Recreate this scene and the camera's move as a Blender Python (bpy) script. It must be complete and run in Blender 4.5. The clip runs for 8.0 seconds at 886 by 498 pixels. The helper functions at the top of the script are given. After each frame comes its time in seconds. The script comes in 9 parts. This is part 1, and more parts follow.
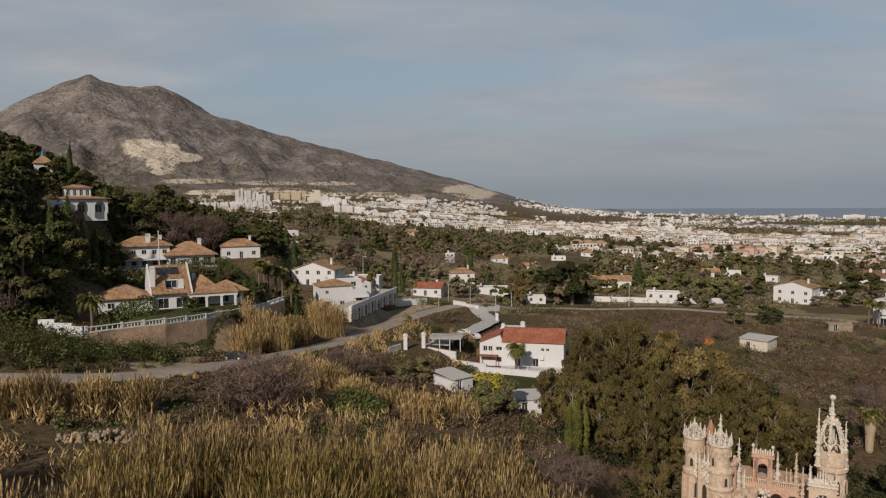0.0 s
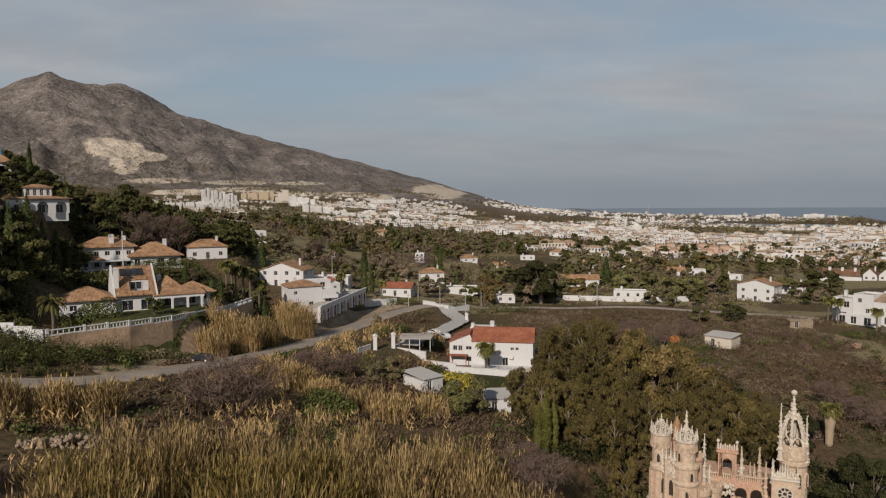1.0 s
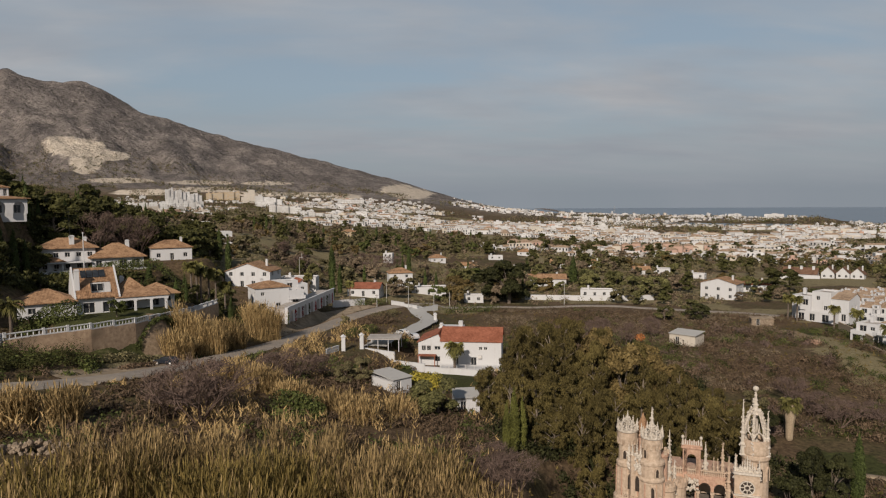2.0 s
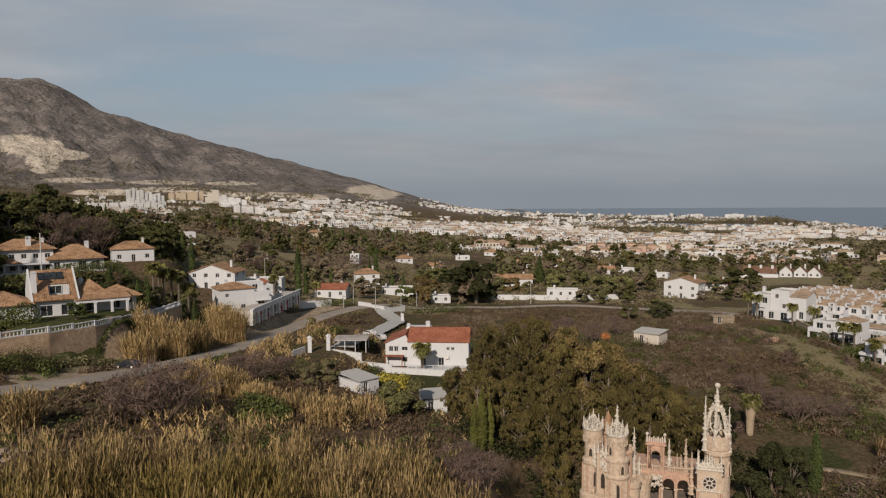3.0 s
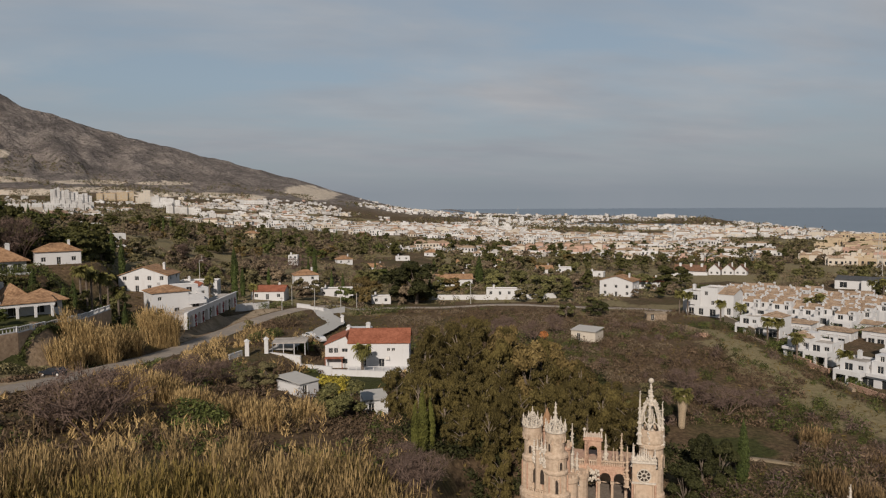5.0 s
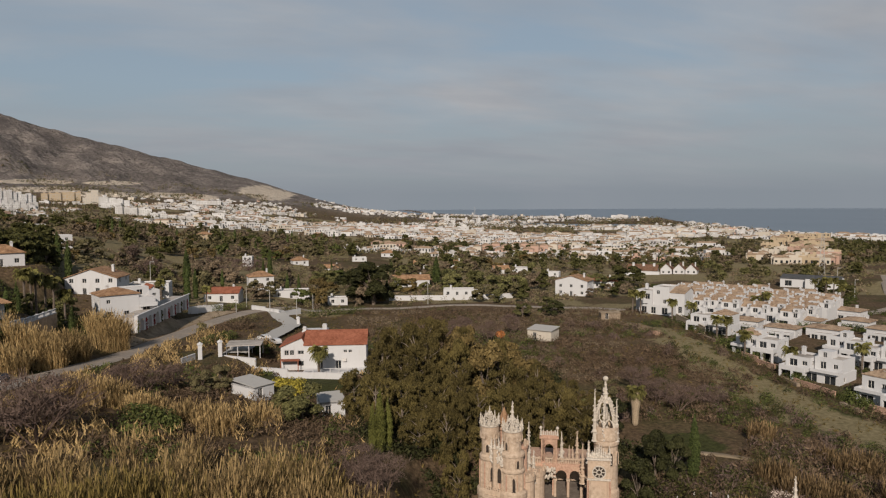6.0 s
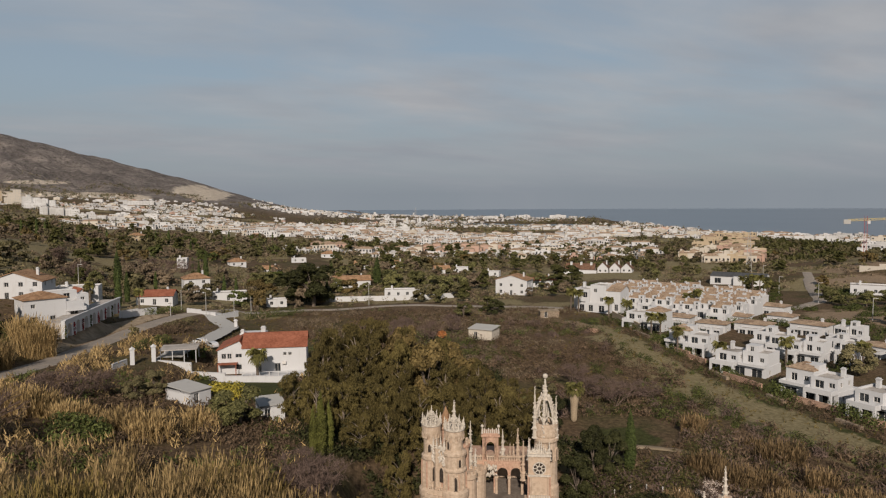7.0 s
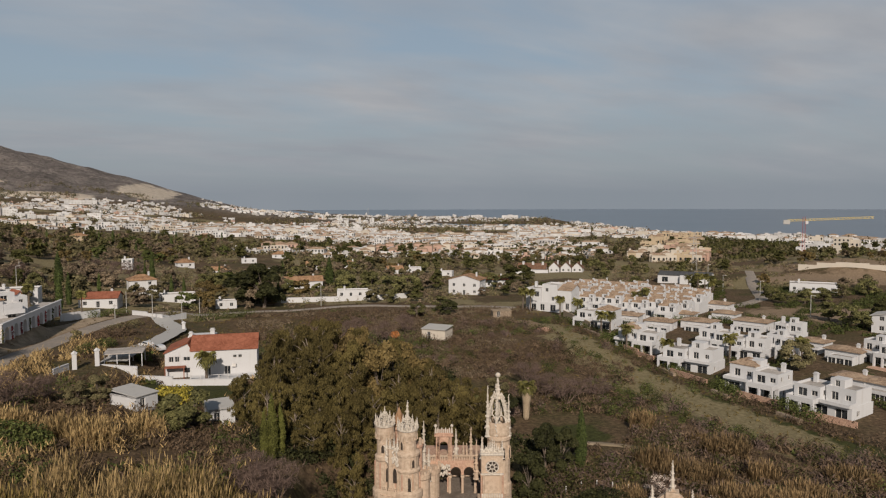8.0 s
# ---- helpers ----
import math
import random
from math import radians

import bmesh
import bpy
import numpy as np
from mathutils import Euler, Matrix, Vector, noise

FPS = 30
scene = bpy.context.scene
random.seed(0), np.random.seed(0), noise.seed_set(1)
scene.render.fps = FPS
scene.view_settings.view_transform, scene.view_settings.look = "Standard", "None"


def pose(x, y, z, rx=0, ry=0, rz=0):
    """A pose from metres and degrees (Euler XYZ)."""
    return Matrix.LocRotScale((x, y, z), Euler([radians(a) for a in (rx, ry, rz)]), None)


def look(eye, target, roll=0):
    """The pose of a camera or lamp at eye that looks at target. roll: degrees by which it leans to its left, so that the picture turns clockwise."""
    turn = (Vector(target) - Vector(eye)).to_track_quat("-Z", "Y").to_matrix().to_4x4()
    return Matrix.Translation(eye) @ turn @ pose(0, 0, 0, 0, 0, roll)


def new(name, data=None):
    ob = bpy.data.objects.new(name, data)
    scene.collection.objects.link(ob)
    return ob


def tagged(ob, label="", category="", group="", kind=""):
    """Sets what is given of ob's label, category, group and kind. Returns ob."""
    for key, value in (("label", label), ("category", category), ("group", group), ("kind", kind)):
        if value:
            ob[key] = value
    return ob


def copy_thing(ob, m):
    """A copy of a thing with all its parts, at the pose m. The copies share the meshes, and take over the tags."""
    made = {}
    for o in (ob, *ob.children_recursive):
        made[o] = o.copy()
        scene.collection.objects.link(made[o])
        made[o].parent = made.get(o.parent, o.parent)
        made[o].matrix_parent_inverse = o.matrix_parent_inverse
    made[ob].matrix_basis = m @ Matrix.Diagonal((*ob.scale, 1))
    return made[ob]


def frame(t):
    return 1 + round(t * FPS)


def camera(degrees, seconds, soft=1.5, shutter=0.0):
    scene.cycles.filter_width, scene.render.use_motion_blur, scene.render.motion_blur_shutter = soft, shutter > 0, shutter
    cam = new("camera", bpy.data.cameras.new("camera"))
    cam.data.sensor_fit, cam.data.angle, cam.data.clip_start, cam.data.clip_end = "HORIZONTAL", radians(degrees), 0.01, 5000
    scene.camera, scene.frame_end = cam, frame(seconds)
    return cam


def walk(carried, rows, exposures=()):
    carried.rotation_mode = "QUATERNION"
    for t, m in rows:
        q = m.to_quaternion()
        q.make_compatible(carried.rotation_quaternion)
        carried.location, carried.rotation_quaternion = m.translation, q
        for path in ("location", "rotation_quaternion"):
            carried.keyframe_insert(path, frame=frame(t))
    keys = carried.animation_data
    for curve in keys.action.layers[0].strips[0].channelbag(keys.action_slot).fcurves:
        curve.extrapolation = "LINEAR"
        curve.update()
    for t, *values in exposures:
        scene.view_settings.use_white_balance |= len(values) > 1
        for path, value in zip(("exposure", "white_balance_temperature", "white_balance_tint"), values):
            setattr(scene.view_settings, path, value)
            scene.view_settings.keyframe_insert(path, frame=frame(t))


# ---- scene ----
# ================= camera =================
cam = camera(64.88, 8.0, soft=1.2)
PATH = [
    (0.0, pose(0, 0, 60, 86.20, 0.40, 0.00)),
    (0.5, pose(0, 0, 60, 86.18, 0.42, -1.26)),
    (1.0, pose(0, 0, 60, 86.17, 0.43, -2.51)),
    (1.5, pose(0, 0, 60, 86.16, 0.44, -3.78)),
    (3.0, pose(0, 0, 60, 86.17, 0.42, -7.83)),
    (3.5, pose(0, 0, 60, 86.17, 0.40, -9.09)),
    (4.0, pose(0, 0, 60, 86.16, 0.41, -10.29)),
    (5.5, pose(0, 0, 60, 86.19, 0.38, -14.33)),
    (6.0, pose(0, 0, 60, 86.20, 0.35, -16.30)),
    (6.5, pose(0, 0, 60, 86.20, 0.35, -18.66)),
    (7.0, pose(0, 0, 60, 86.19, 0.33, -21.16)),
    (7.5, pose(0, 0, 60, 86.19, 0.25, -23.54)),
    (8.0, pose(0, 0, 60, 86.18, 0.19, -25.02)),
]
walk(cam, PATH)

# ================= sky and sun =================
SUN_AZ, SUN_EL = 204.0, 31.0        # degrees clockwise from +y, degrees up
scene.view_settings.exposure = 0.0


def build_sky():
    world = bpy.data.worlds.new("sky")
    scene.world = world
    world.use_nodes = True
    nt = world.node_tree
    nt.nodes.clear()
    N, L = nt.nodes.new, nt.links.new
    out, bg = N("ShaderNodeOutputWorld"), N("ShaderNodeBackground")
    bg.inputs["Strength"].default_value = 0.1
    co = N("ShaderNodeTexCoord")
    sep, comb = N("ShaderNodeSeparateXYZ"), N("ShaderNodeCombineXYZ")
    L(co.outputs["Generated"], sep.inputs[0])
    up = N("ShaderNodeMath"); up.operation = "MAXIMUM"; up.inputs[1].default_value = 0.012
    L(sep.outputs["Z"], up.inputs[0])
    L(sep.outputs["X"], comb.inputs["X"]); L(sep.outputs["Y"], comb.inputs["Y"]); L(up.outputs[0], comb.inputs["Z"])
    sky = N("ShaderNodeTexSky")
    sky.sky_type, sky.sun_disc = "NISHITA", False
    sky.sun_elevation, sky.sun_rotation = radians(SUN_EL), radians(SUN_AZ)
    sky.air_density, sky.dust_density, sky.ozone_density = 1.0, 2.0, 1.0
    L(comb.outputs[0], sky.inputs["Vector"])
    # flat cloud layer: direction divided by its height
    den = N("ShaderNodeMath"); den.operation = "ADD"; den.inputs[1].default_value = 0.16
    L(up.outputs[0], den.inputs[0])
    flat = N("ShaderNodeVectorMath"); flat.operation = "DIVIDE"
    den3 = N("ShaderNodeCombineXYZ")
    for k in "XYZ":
        L(den.outputs[0], den3.inputs[k])
    L(comb.outputs[0], flat.inputs[0]); L(den3.outputs[0], flat.inputs[1])
    wide = N("ShaderNodeMapping"); wide.inputs["Scale"].default_value = (1.0, 1.9, 1.0)
    wide.inputs["Location"].default_value = (0.35, 0.6, 0.0)
    wide.inputs["Rotation"].default_value = (0, 0, radians(14))
    L(flat.outputs[0], wide.inputs["Vector"])
    n1 = N("ShaderNodeTexNoise"); n1.inputs["Scale"].default_value = 0.75; n1.inputs["Detail"].default_value = 7; n1.inputs["Roughness"].default_value = 0.52
    n1.inputs["Distortion"].default_value = 0.35
    L(wide.outputs[0], n1.inputs["Vector"])
    r1 = N("ShaderNodeValToRGB")
    r1.color_ramp.elements[0].position, r1.color_ramp.elements[1].position = 0.36, 0.66
    L(n1.outputs["Fac"], r1.inputs["Fac"])
    n2 = N("ShaderNodeTexNoise"); n2.inputs["Scale"].default_value = 1.7; n2.inputs["Detail"].default_value = 6
    L(wide.outputs[0], n2.inputs["Vector"])
    tone = N("ShaderNodeValToRGB")
    tone.color_ramp.elements[0].position, tone.color_ramp.elements[1].position = 0.3, 0.75
    tone.color_ramp.elements[0].color = (3.1, 3.3, 3.65, 1)
    tone.color_ramp.elements[1].color = (4.3, 4.35, 4.5, 1)
    L(n2.outputs["Fac"], tone.inputs["Fac"])
    gap = N("ShaderNodeMix"); gap.data_type = "RGBA"; gap.inputs["Factor"].default_value = 0.72
    gap.inputs["B"].default_value = (2.75, 3.32, 3.85, 1)
    L(sky.outputs[0], gap.inputs["A"])
    mix = N("ShaderNodeMix"); mix.data_type = "RGBA"
    L(r1.outputs[0], mix.inputs["Factor"]); L(gap.outputs["Result"], mix.inputs["A"]); L(tone.outputs[0], mix.inputs["B"])
    # haze layer close to the horizon
    hz = N("ShaderNodeMapRange"); hz.inputs["From Min"].default_value = 0.0; hz.inputs["From Max"].default_value = 0.16
    hz.inputs["To Min"].default_value = 0.85; hz.inputs["To Max"].default_value = 0.0
    L(up.outputs[0], hz.inputs["Value"])
    mist = N("ShaderNodeMix"); mist.data_type = "RGBA"; mist.inputs["B"].default_value = (2.75, 2.98, 3.3, 1)
    L(hz.outputs[0], mist.inputs["Factor"]); L(mix.outputs["Result"], mist.inputs["A"])
    low = N("ShaderNodeMapRange"); low.inputs["From Min"].default_value = 0.0; low.inputs["From Max"].default_value = 0.05
    low.inputs["To Min"].default_value = 0.6; low.inputs["To Max"].default_value = 0.0
    low.interpolation_type = "SMOOTHSTEP"
    L(up.outputs[0], low.inputs["Value"])
    bank = N("ShaderNodeMix"); bank.data_type = "RGBA"; bank.inputs["B"].default_value = (2.15, 2.45, 2.8, 1)
    L(low.outputs[0], bank.inputs["Factor"]); L(mist.outputs["Result"], bank.inputs["A"])
    # unseen sky above the view, dimmed to cut its fill light
    zen = N("ShaderNodeMapRange"); zen.inputs["From Min"].default_value = 0.36; zen.inputs["From Max"].default_value = 0.66
    zen.inputs["To Min"].default_value = 0.0; zen.inputs["To Max"].default_value = 0.85
    L(up.outputs[0], zen.inputs["Value"])
    dim_zenith = N("ShaderNodeMix"); dim_zenith.data_type = "RGBA"; dim_zenith.inputs["B"].default_value = (0.5, 0.78, 1.25, 1)
    L(zen.outputs[0], dim_zenith.inputs["Factor"]); L(bank.outputs["Result"], dim_zenith.inputs["A"])
    L(dim_zenith.outputs["Result"], bg.inputs["Color"]); L(bg.outputs[0], out.inputs[0])


build_sky()
sun = new("sun", bpy.data.lights.new("sun", "SUN"))
sun.data.energy, sun.data.angle, sun.data.color = 4.1, radians(1.5), (1.0, 0.88, 0.76)
sun.matrix_world = look((300 * math.sin(radians(SUN_AZ)), 300 * math.cos(radians(SUN_AZ)), 300 * math.tan(radians(SUN_EL))), (0, 0, 0))

# ================= land: heights about the point under the camera =================
# terrain-begin
def hash01(ix, iy, seed):
    h = (ix * 374761393 + iy * 668265263 + seed * 974711) & 0x7FFFFFFF
    h = ((h ^ (h >> 13)) * 1274126177) & 0x7FFFFFFF
    return ((h ^ (h >> 16)) & 0xFFFF) / 65535.0


def vnoise(x, y, seed=0):
    x, y = np.asarray(x, float), np.asarray(y, float)
    ix, iy = np.floor(x).astype(np.int64), np.floor(y).astype(np.int64)
    fx, fy = x - ix, y - iy
    fx, fy = fx * fx * (3 - 2 * fx), fy * fy * (3 - 2 * fy)
    a, b = hash01(ix, iy, seed), hash01(ix + 1, iy, seed)
    c, d = hash01(ix, iy + 1, seed), hash01(ix + 1, iy + 1, seed)
    return (a * (1 - fx) + b * fx) * (1 - fy) + (c * (1 - fx) + d * fx) * fy - 0.5


def fbm(x, y, octaves=4, seed=0, gain=0.5):
    total, amp = 0.0, 1.0
    for k in range(octaves):
        total = total + amp * vnoise(x * 2 ** k, y * 2 ** k, seed + k)
        amp *= gain
    return total


AZ = np.array([-45, -33, -22, -12, -3, 8, 20, 32, 44, 58])
DIST = np.array([60, 100, 140, 180, 230, 320, 500, 900])
LAND = np.array([
    [36, 38, 42, 50, 62, 70, 70, 75],
    [35, 35.5, 38, 52, 66, 70, 68, 70],
    [34, 33, 34, 39, 46, 54, 54, 55],
    [32, 31, 29.7, 30, 33, 40, 42, 45],
    [30, 28, 26.4, 26, 25, 27, 32, 36],
    [27, 25, 23, 22, 21.5, 21, 21, 24],
    [24, 21, 22, 24, 22, 20, 15, 15],
    [23, 20, 21, 24, 23, 20, 14, 13],
    [23, 21, 20.5, 21, 21, 19, 18, 13],
    [23, 21, 20.5, 21, 22, 22, 23, 13],
])
RIDGE_AZ = [-120, -70, -50, -40, -34, -32, -30, -28, -26.6, -25.9, -24.4, -21.7, -17.9, -13.7, -8.4, -3.9, 0.8, 4.0, 6.3, 9.9, 14, 18, 25, 60, 120, 180]
RIDGE_EL = [0.4, 3, 4, 5, 5.8, 6.5, 7.9, 8.7, 9.4, 9.1, 8.7, 8.9, 7.0, 5.6, 4.3, 3.2, 2.0, 0.9, 0.3, -0.45, -0.95, -1.2, -1.6, -3, -3, 0]
COAST_AZ = [-180, 10, 15, 19, 26, 32, 39, 44, 50, 58, 80, 120, 179]
COAST_D = [9000, 9000, 3400, 2700, 2300, 2050, 1380, 1190, 1090, 1040, 900, 1500, 9000]


# levelled building plots: azimuth, distance, radius, height, softness
PADS = [
    (-17.3, 140, 5, 30.7, 4), (-20.5, 134, 3.5, 32.2, 4),
    (-21.5, 160, 14, 38.3, 4), (-17.2, 170, 7, 37.0, 4), (-9.2, 208, 9, 30.6, 7), (-6.0, 207, 5, 28.6, 6), (-16.2, 230, 10, 43.0, 8),
    (-27.9, 208, 11.5, 59.0, 6), (-29.8, 226, 6, 65.5, 10), (6.4, 162, 13, 22.2, 6), (52, 400, 30, 22.5, 20), (55.6, 428, 16, 28.0, 26), (24.5, 90, 13, 14.5, 8), (-20.3, 208, 11, 42.9, 8), (-23.6, 208, 10, 42.9, 5), (-24.3, 192, 9, 41.0, 6),
]


# knolls: azimuth, distance, radius, height
KNOLLS = [(43.2, 740, 95, 7), (37.0, 860, 110, 4), (54.5, 470, 50, 5)]


# the near road: azimuth, distance, height
ROADLINE = [(-75, 118, 37), (-50, 116, 37), (-40, 115, 36.6), (-32.7, 114.5, 35.9), (-27.6, 114.5, 34.5), (-22.2, 119.5, 32.9), (-16.9, 131, 30.9), (-13.2, 146, 28.9), (-8.6, 166, 27.2), (-4.0, 203, 25.0), (-1.5, 222, 24.8), (0.6, 236, 24.6), (3, 246, 23.8)]


def smooth01(v):
    v = np.clip(v, 0, 1)
    return v * v * (3 - 2 * v)


def gz(x, y):
    x, y = np.asarray(x, float), np.asarray(y, float)
    d, az = np.hypot(x, y), np.degrees(np.arctan2(x, y))
    ca = np.clip(az, AZ[0], AZ[-1])
    i = np.clip(np.searchsorted(AZ, ca, side="right") - 1, 0, len(AZ) - 2)
    fa = smooth01((ca - AZ[i]) / (AZ[i + 1] - AZ[i]))
    cd = np.clip(d, DIST[0], DIST[-1])
    j = np.clip(np.searchsorted(DIST, cd, side="right") - 1, 0, len(DIST) - 2)
    fd = smooth01((cd - DIST[j]) / (DIST[j + 1] - DIST[j])) * 0.5 + 0.5 * (cd - DIST[j]) / (DIST[j + 1] - DIST[j])
    wrap = np.where(az > AZ[-1], (az - AZ[-1]) / 257.0, np.where(az < AZ[0], (az + 360 - AZ[-1]) / 257.0, -1.0))
    near = (LAND[i, j] * (1 - fd) + LAND[i, j + 1] * fd) * (1 - fa) + (LAND[i + 1, j] * (1 - fd) + LAND[i + 1, j + 1] * fd) * fa
    edge = [LAND[k, j] * (1 - fd) + LAND[k, j + 1] * fd for k in (0, -1)]
    near = np.where(wrap >= 0, edge[1] * (1 - wrap) + edge[0] * wrap, near)
    near = 29 + (near - 29) * smooth01(d / 55)
    # plain and foot of the mountain
    z15 = np.interp(az, [-60, -33, -15, 0, 8, 15, 20, 130], [80, 80, 60, 40, 22, 14, 12.5, 12], period=360)
    z19 = np.interp(az, [-60, -33, -15, 0, 8, 15, 20, 130], [125, 112, 98, 70, 40, 17, 12.5, 12], period=360)
    el = np.interp(az, RIDGE_AZ, RIDGE_EL, period=360)
    top = 60 + 3000 * np.tan(np.radians(el))
    rise = np.clip((d - 1900) / 1100, 0, 1)
    gully = 1 - np.abs(fbm(az * 0.42 + fbm(x / 500, y / 500, 2, 50) * 1.2, d / 1500, 4, 7)) * 2
    rock = fbm(x / 190, y / 190, 5, 20, 0.55)
    hill = z19 + (top - z19) * (0.55 * rise + 0.45 * rise ** 2)
    hill = hill + np.sin(np.pi * np.clip(rise, 0, 1)) * ((gully - 0.72) * 42 + rock * 44) * np.clip((el - 0.5) / 6, 0, 1)
    hill = hill + fbm(x / 62, y / 62, 3, 90) * 16 * smooth01(rise * 4) * np.clip(el / 5, 0, 1) + rise * rock * 8 * np.clip(el / 6, 0, 1)
    far = np.where(d < 1500, near + (z15 - near) * smooth01((d - 900) / 600), np.where(d < 1900, z15 + (z19 - z15) * smooth01((d - 1500) / 400), hill))
    far = np.where(d > 3000, hill - (d - 3000) * 0.25 * np.clip((top - 0) / 300, 0.1, 2), far)
    z = np.where(d < 900, near, far)
    z = z + fbm(x / 38, y / 38, 3, 3) * np.clip((d - 40) / 200, 0.15, 1.0) * 1.6 * np.clip(1.5 - d / 700, 0, 1)
    z = z + fbm(x / 260, y / 260, 3, 9) * 9 * smooth01((d - 500) / 800)
    for ka, kd, kr, kh in KNOLLS:
        off = np.hypot(x - kd * np.sin(np.radians(ka)), y - kd * np.cos(np.radians(ka)))
        z = z + kh * np.exp(-(off / kr) ** 2)
    for pa, pd, pr, pz, ps in PADS:
        off = np.hypot(x - pd * np.sin(np.radians(pa)), y - pd * np.cos(np.radians(pa)))
        z = z + (pz - z) * (1 - smooth01((off - pr) / ps))
    # the road cuts and fills a level strip
    near_road = (d < 275) & (az < 8) & (d > 95)
    if np.any(near_road):
        rx = [r[1] * np.sin(np.radians(r[0])) for r in ROADLINE]
        ry = [r[1] * np.cos(np.radians(r[0])) for r in ROADLINE]
        best, level = np.full(x.shape, 1e9), np.zeros(x.shape)
        for k in range(len(ROADLINE) - 1):
            ux, uy = rx[k + 1] - rx[k], ry[k + 1] - ry[k]
            f = np.clip(((x - rx[k]) * ux + (y - ry[k]) * uy) / (ux * ux + uy * uy), 0, 1)
            off = np.hypot(x - rx[k] - f * ux, y - ry[k] - f * uy)
            level = np.where(off < best, ROADLINE[k][2] + f * (ROADLINE[k + 1][2] - ROADLINE[k][2]), level)
            best = np.minimum(best, off)
        z = np.where(near_road, z + (level - z) * (1 - smooth01((best - 4.6) / 6)), z)
    coast = np.interp(az, COAST_AZ, COAST_D)
    inland = 1 - smooth01((d - coast * 0.985) / (coast * 0.03))
    z = np.where(d > coast * 0.8, z + (np.maximum(z, 11.5) - z) * inland, z)
    return 2.0 + (np.maximum(z, 2.0) - 2.0) * inland
# terrain-end


def spot(az, d, lift=0.0):
    """A place on the ground: degrees clockwise from +y, metres from the origin."""
    x, y = d * math.sin(radians(az)), d * math.cos(radians(az))
    return Vector((x, y, float(gz(x, y)) + lift))


# ================= materials =================
def principled(name, rough=0.85, metal=0.0, spec=0.3):
    m = bpy.data.materials.new(name)
    m.use_nodes = True
    nt = m.node_tree
    b = nt.nodes["Principled BSDF"]
    b.inputs["Roughness"].default_value, b.inputs["Metallic"].default_value = rough, metal
    b.inputs["Specular IOR Level"].default_value = spec
    return m, nt, b


def ramp(nt, fac, stops):
    r = nt.nodes.new("ShaderNodeValToRGB")
    while len(r.color_ramp.elements) < len(stops):
        r.color_ramp.elements.new(0.5)
    for e, (p, c) in zip(r.color_ramp.elements, stops):
        e.position, e.color = p, (*c, 1)
    nt.links.new(fac, r.inputs["Fac"])
    return r.outputs[0]


def noise_fac(nt, scale, detail=5, rough=0.55, co=None, stretch=None, distort=0.0):
    n = nt.nodes.new("ShaderNodeTexNoise")
    n.inputs["Scale"].default_value, n.inputs["Detail"].default_value = scale, detail
    n.inputs["Roughness"].default_value, n.inputs["Distortion"].default_value = rough, distort
    if co is None:
        co = nt.nodes.new("ShaderNodeNewGeometry").outputs["Position"]
    if stretch:
        mp = nt.nodes.new("ShaderNodeMapping")
        mp.inputs["Scale"].default_value = stretch
        nt.links.new(co, mp.inputs["Vector"])
        co = mp.outputs[0]
    nt.links.new(co, n.inputs["Vector"])
    return n.outputs["Fac"]


def blend(nt, fac, a, b, mode="MIX"):
    x = nt.nodes.new("ShaderNodeMix")
    x.data_type, x.blend_type = "RGBA", mode
    for key, v in (("Factor", fac), ("A", a), ("B", b)):
        if hasattr(v, "is_linked"):
            nt.links.new(v, x.inputs[key])
        else:
            x.inputs[key].default_value = v if key == "Factor" else (*v, 1)
    return x.outputs["Result"]


def bump(nt, b, fac, strength, distance):
    u = nt.nodes.new("ShaderNodeBump")
    u.inputs["Strength"].default_value, u.inputs["Distance"].default_value = strength, distance
    nt.links.new(fac, u.inputs["Height"])
    nt.links.new(u.outputs[0], b.inputs["Normal"])


def surface(name, dark, light, scale, rough=0.85, relief=0.3, depth=0.03, stain=None, spec=0.3, metal=0.0):
    """Two scales of variation: grain at `scale` per metre, stains eight times wider."""
    m, nt, b = principled(name, rough, metal, spec)
    grain = noise_fac(nt, scale, 6)
    col = ramp(nt, grain, [(0.3, dark), (0.7, light)])
    if stain:
        wide = noise_fac(nt, scale / 8, 4)
        k = ramp(nt, wide, [(0.5, (0, 0, 0)), (0.72, (1, 1, 1))])
        col = blend(nt, k, col, stain)
    nt.links.new(col, b.inputs["Base Color"])
    bump(nt, b, grain, relief, depth)
    return m


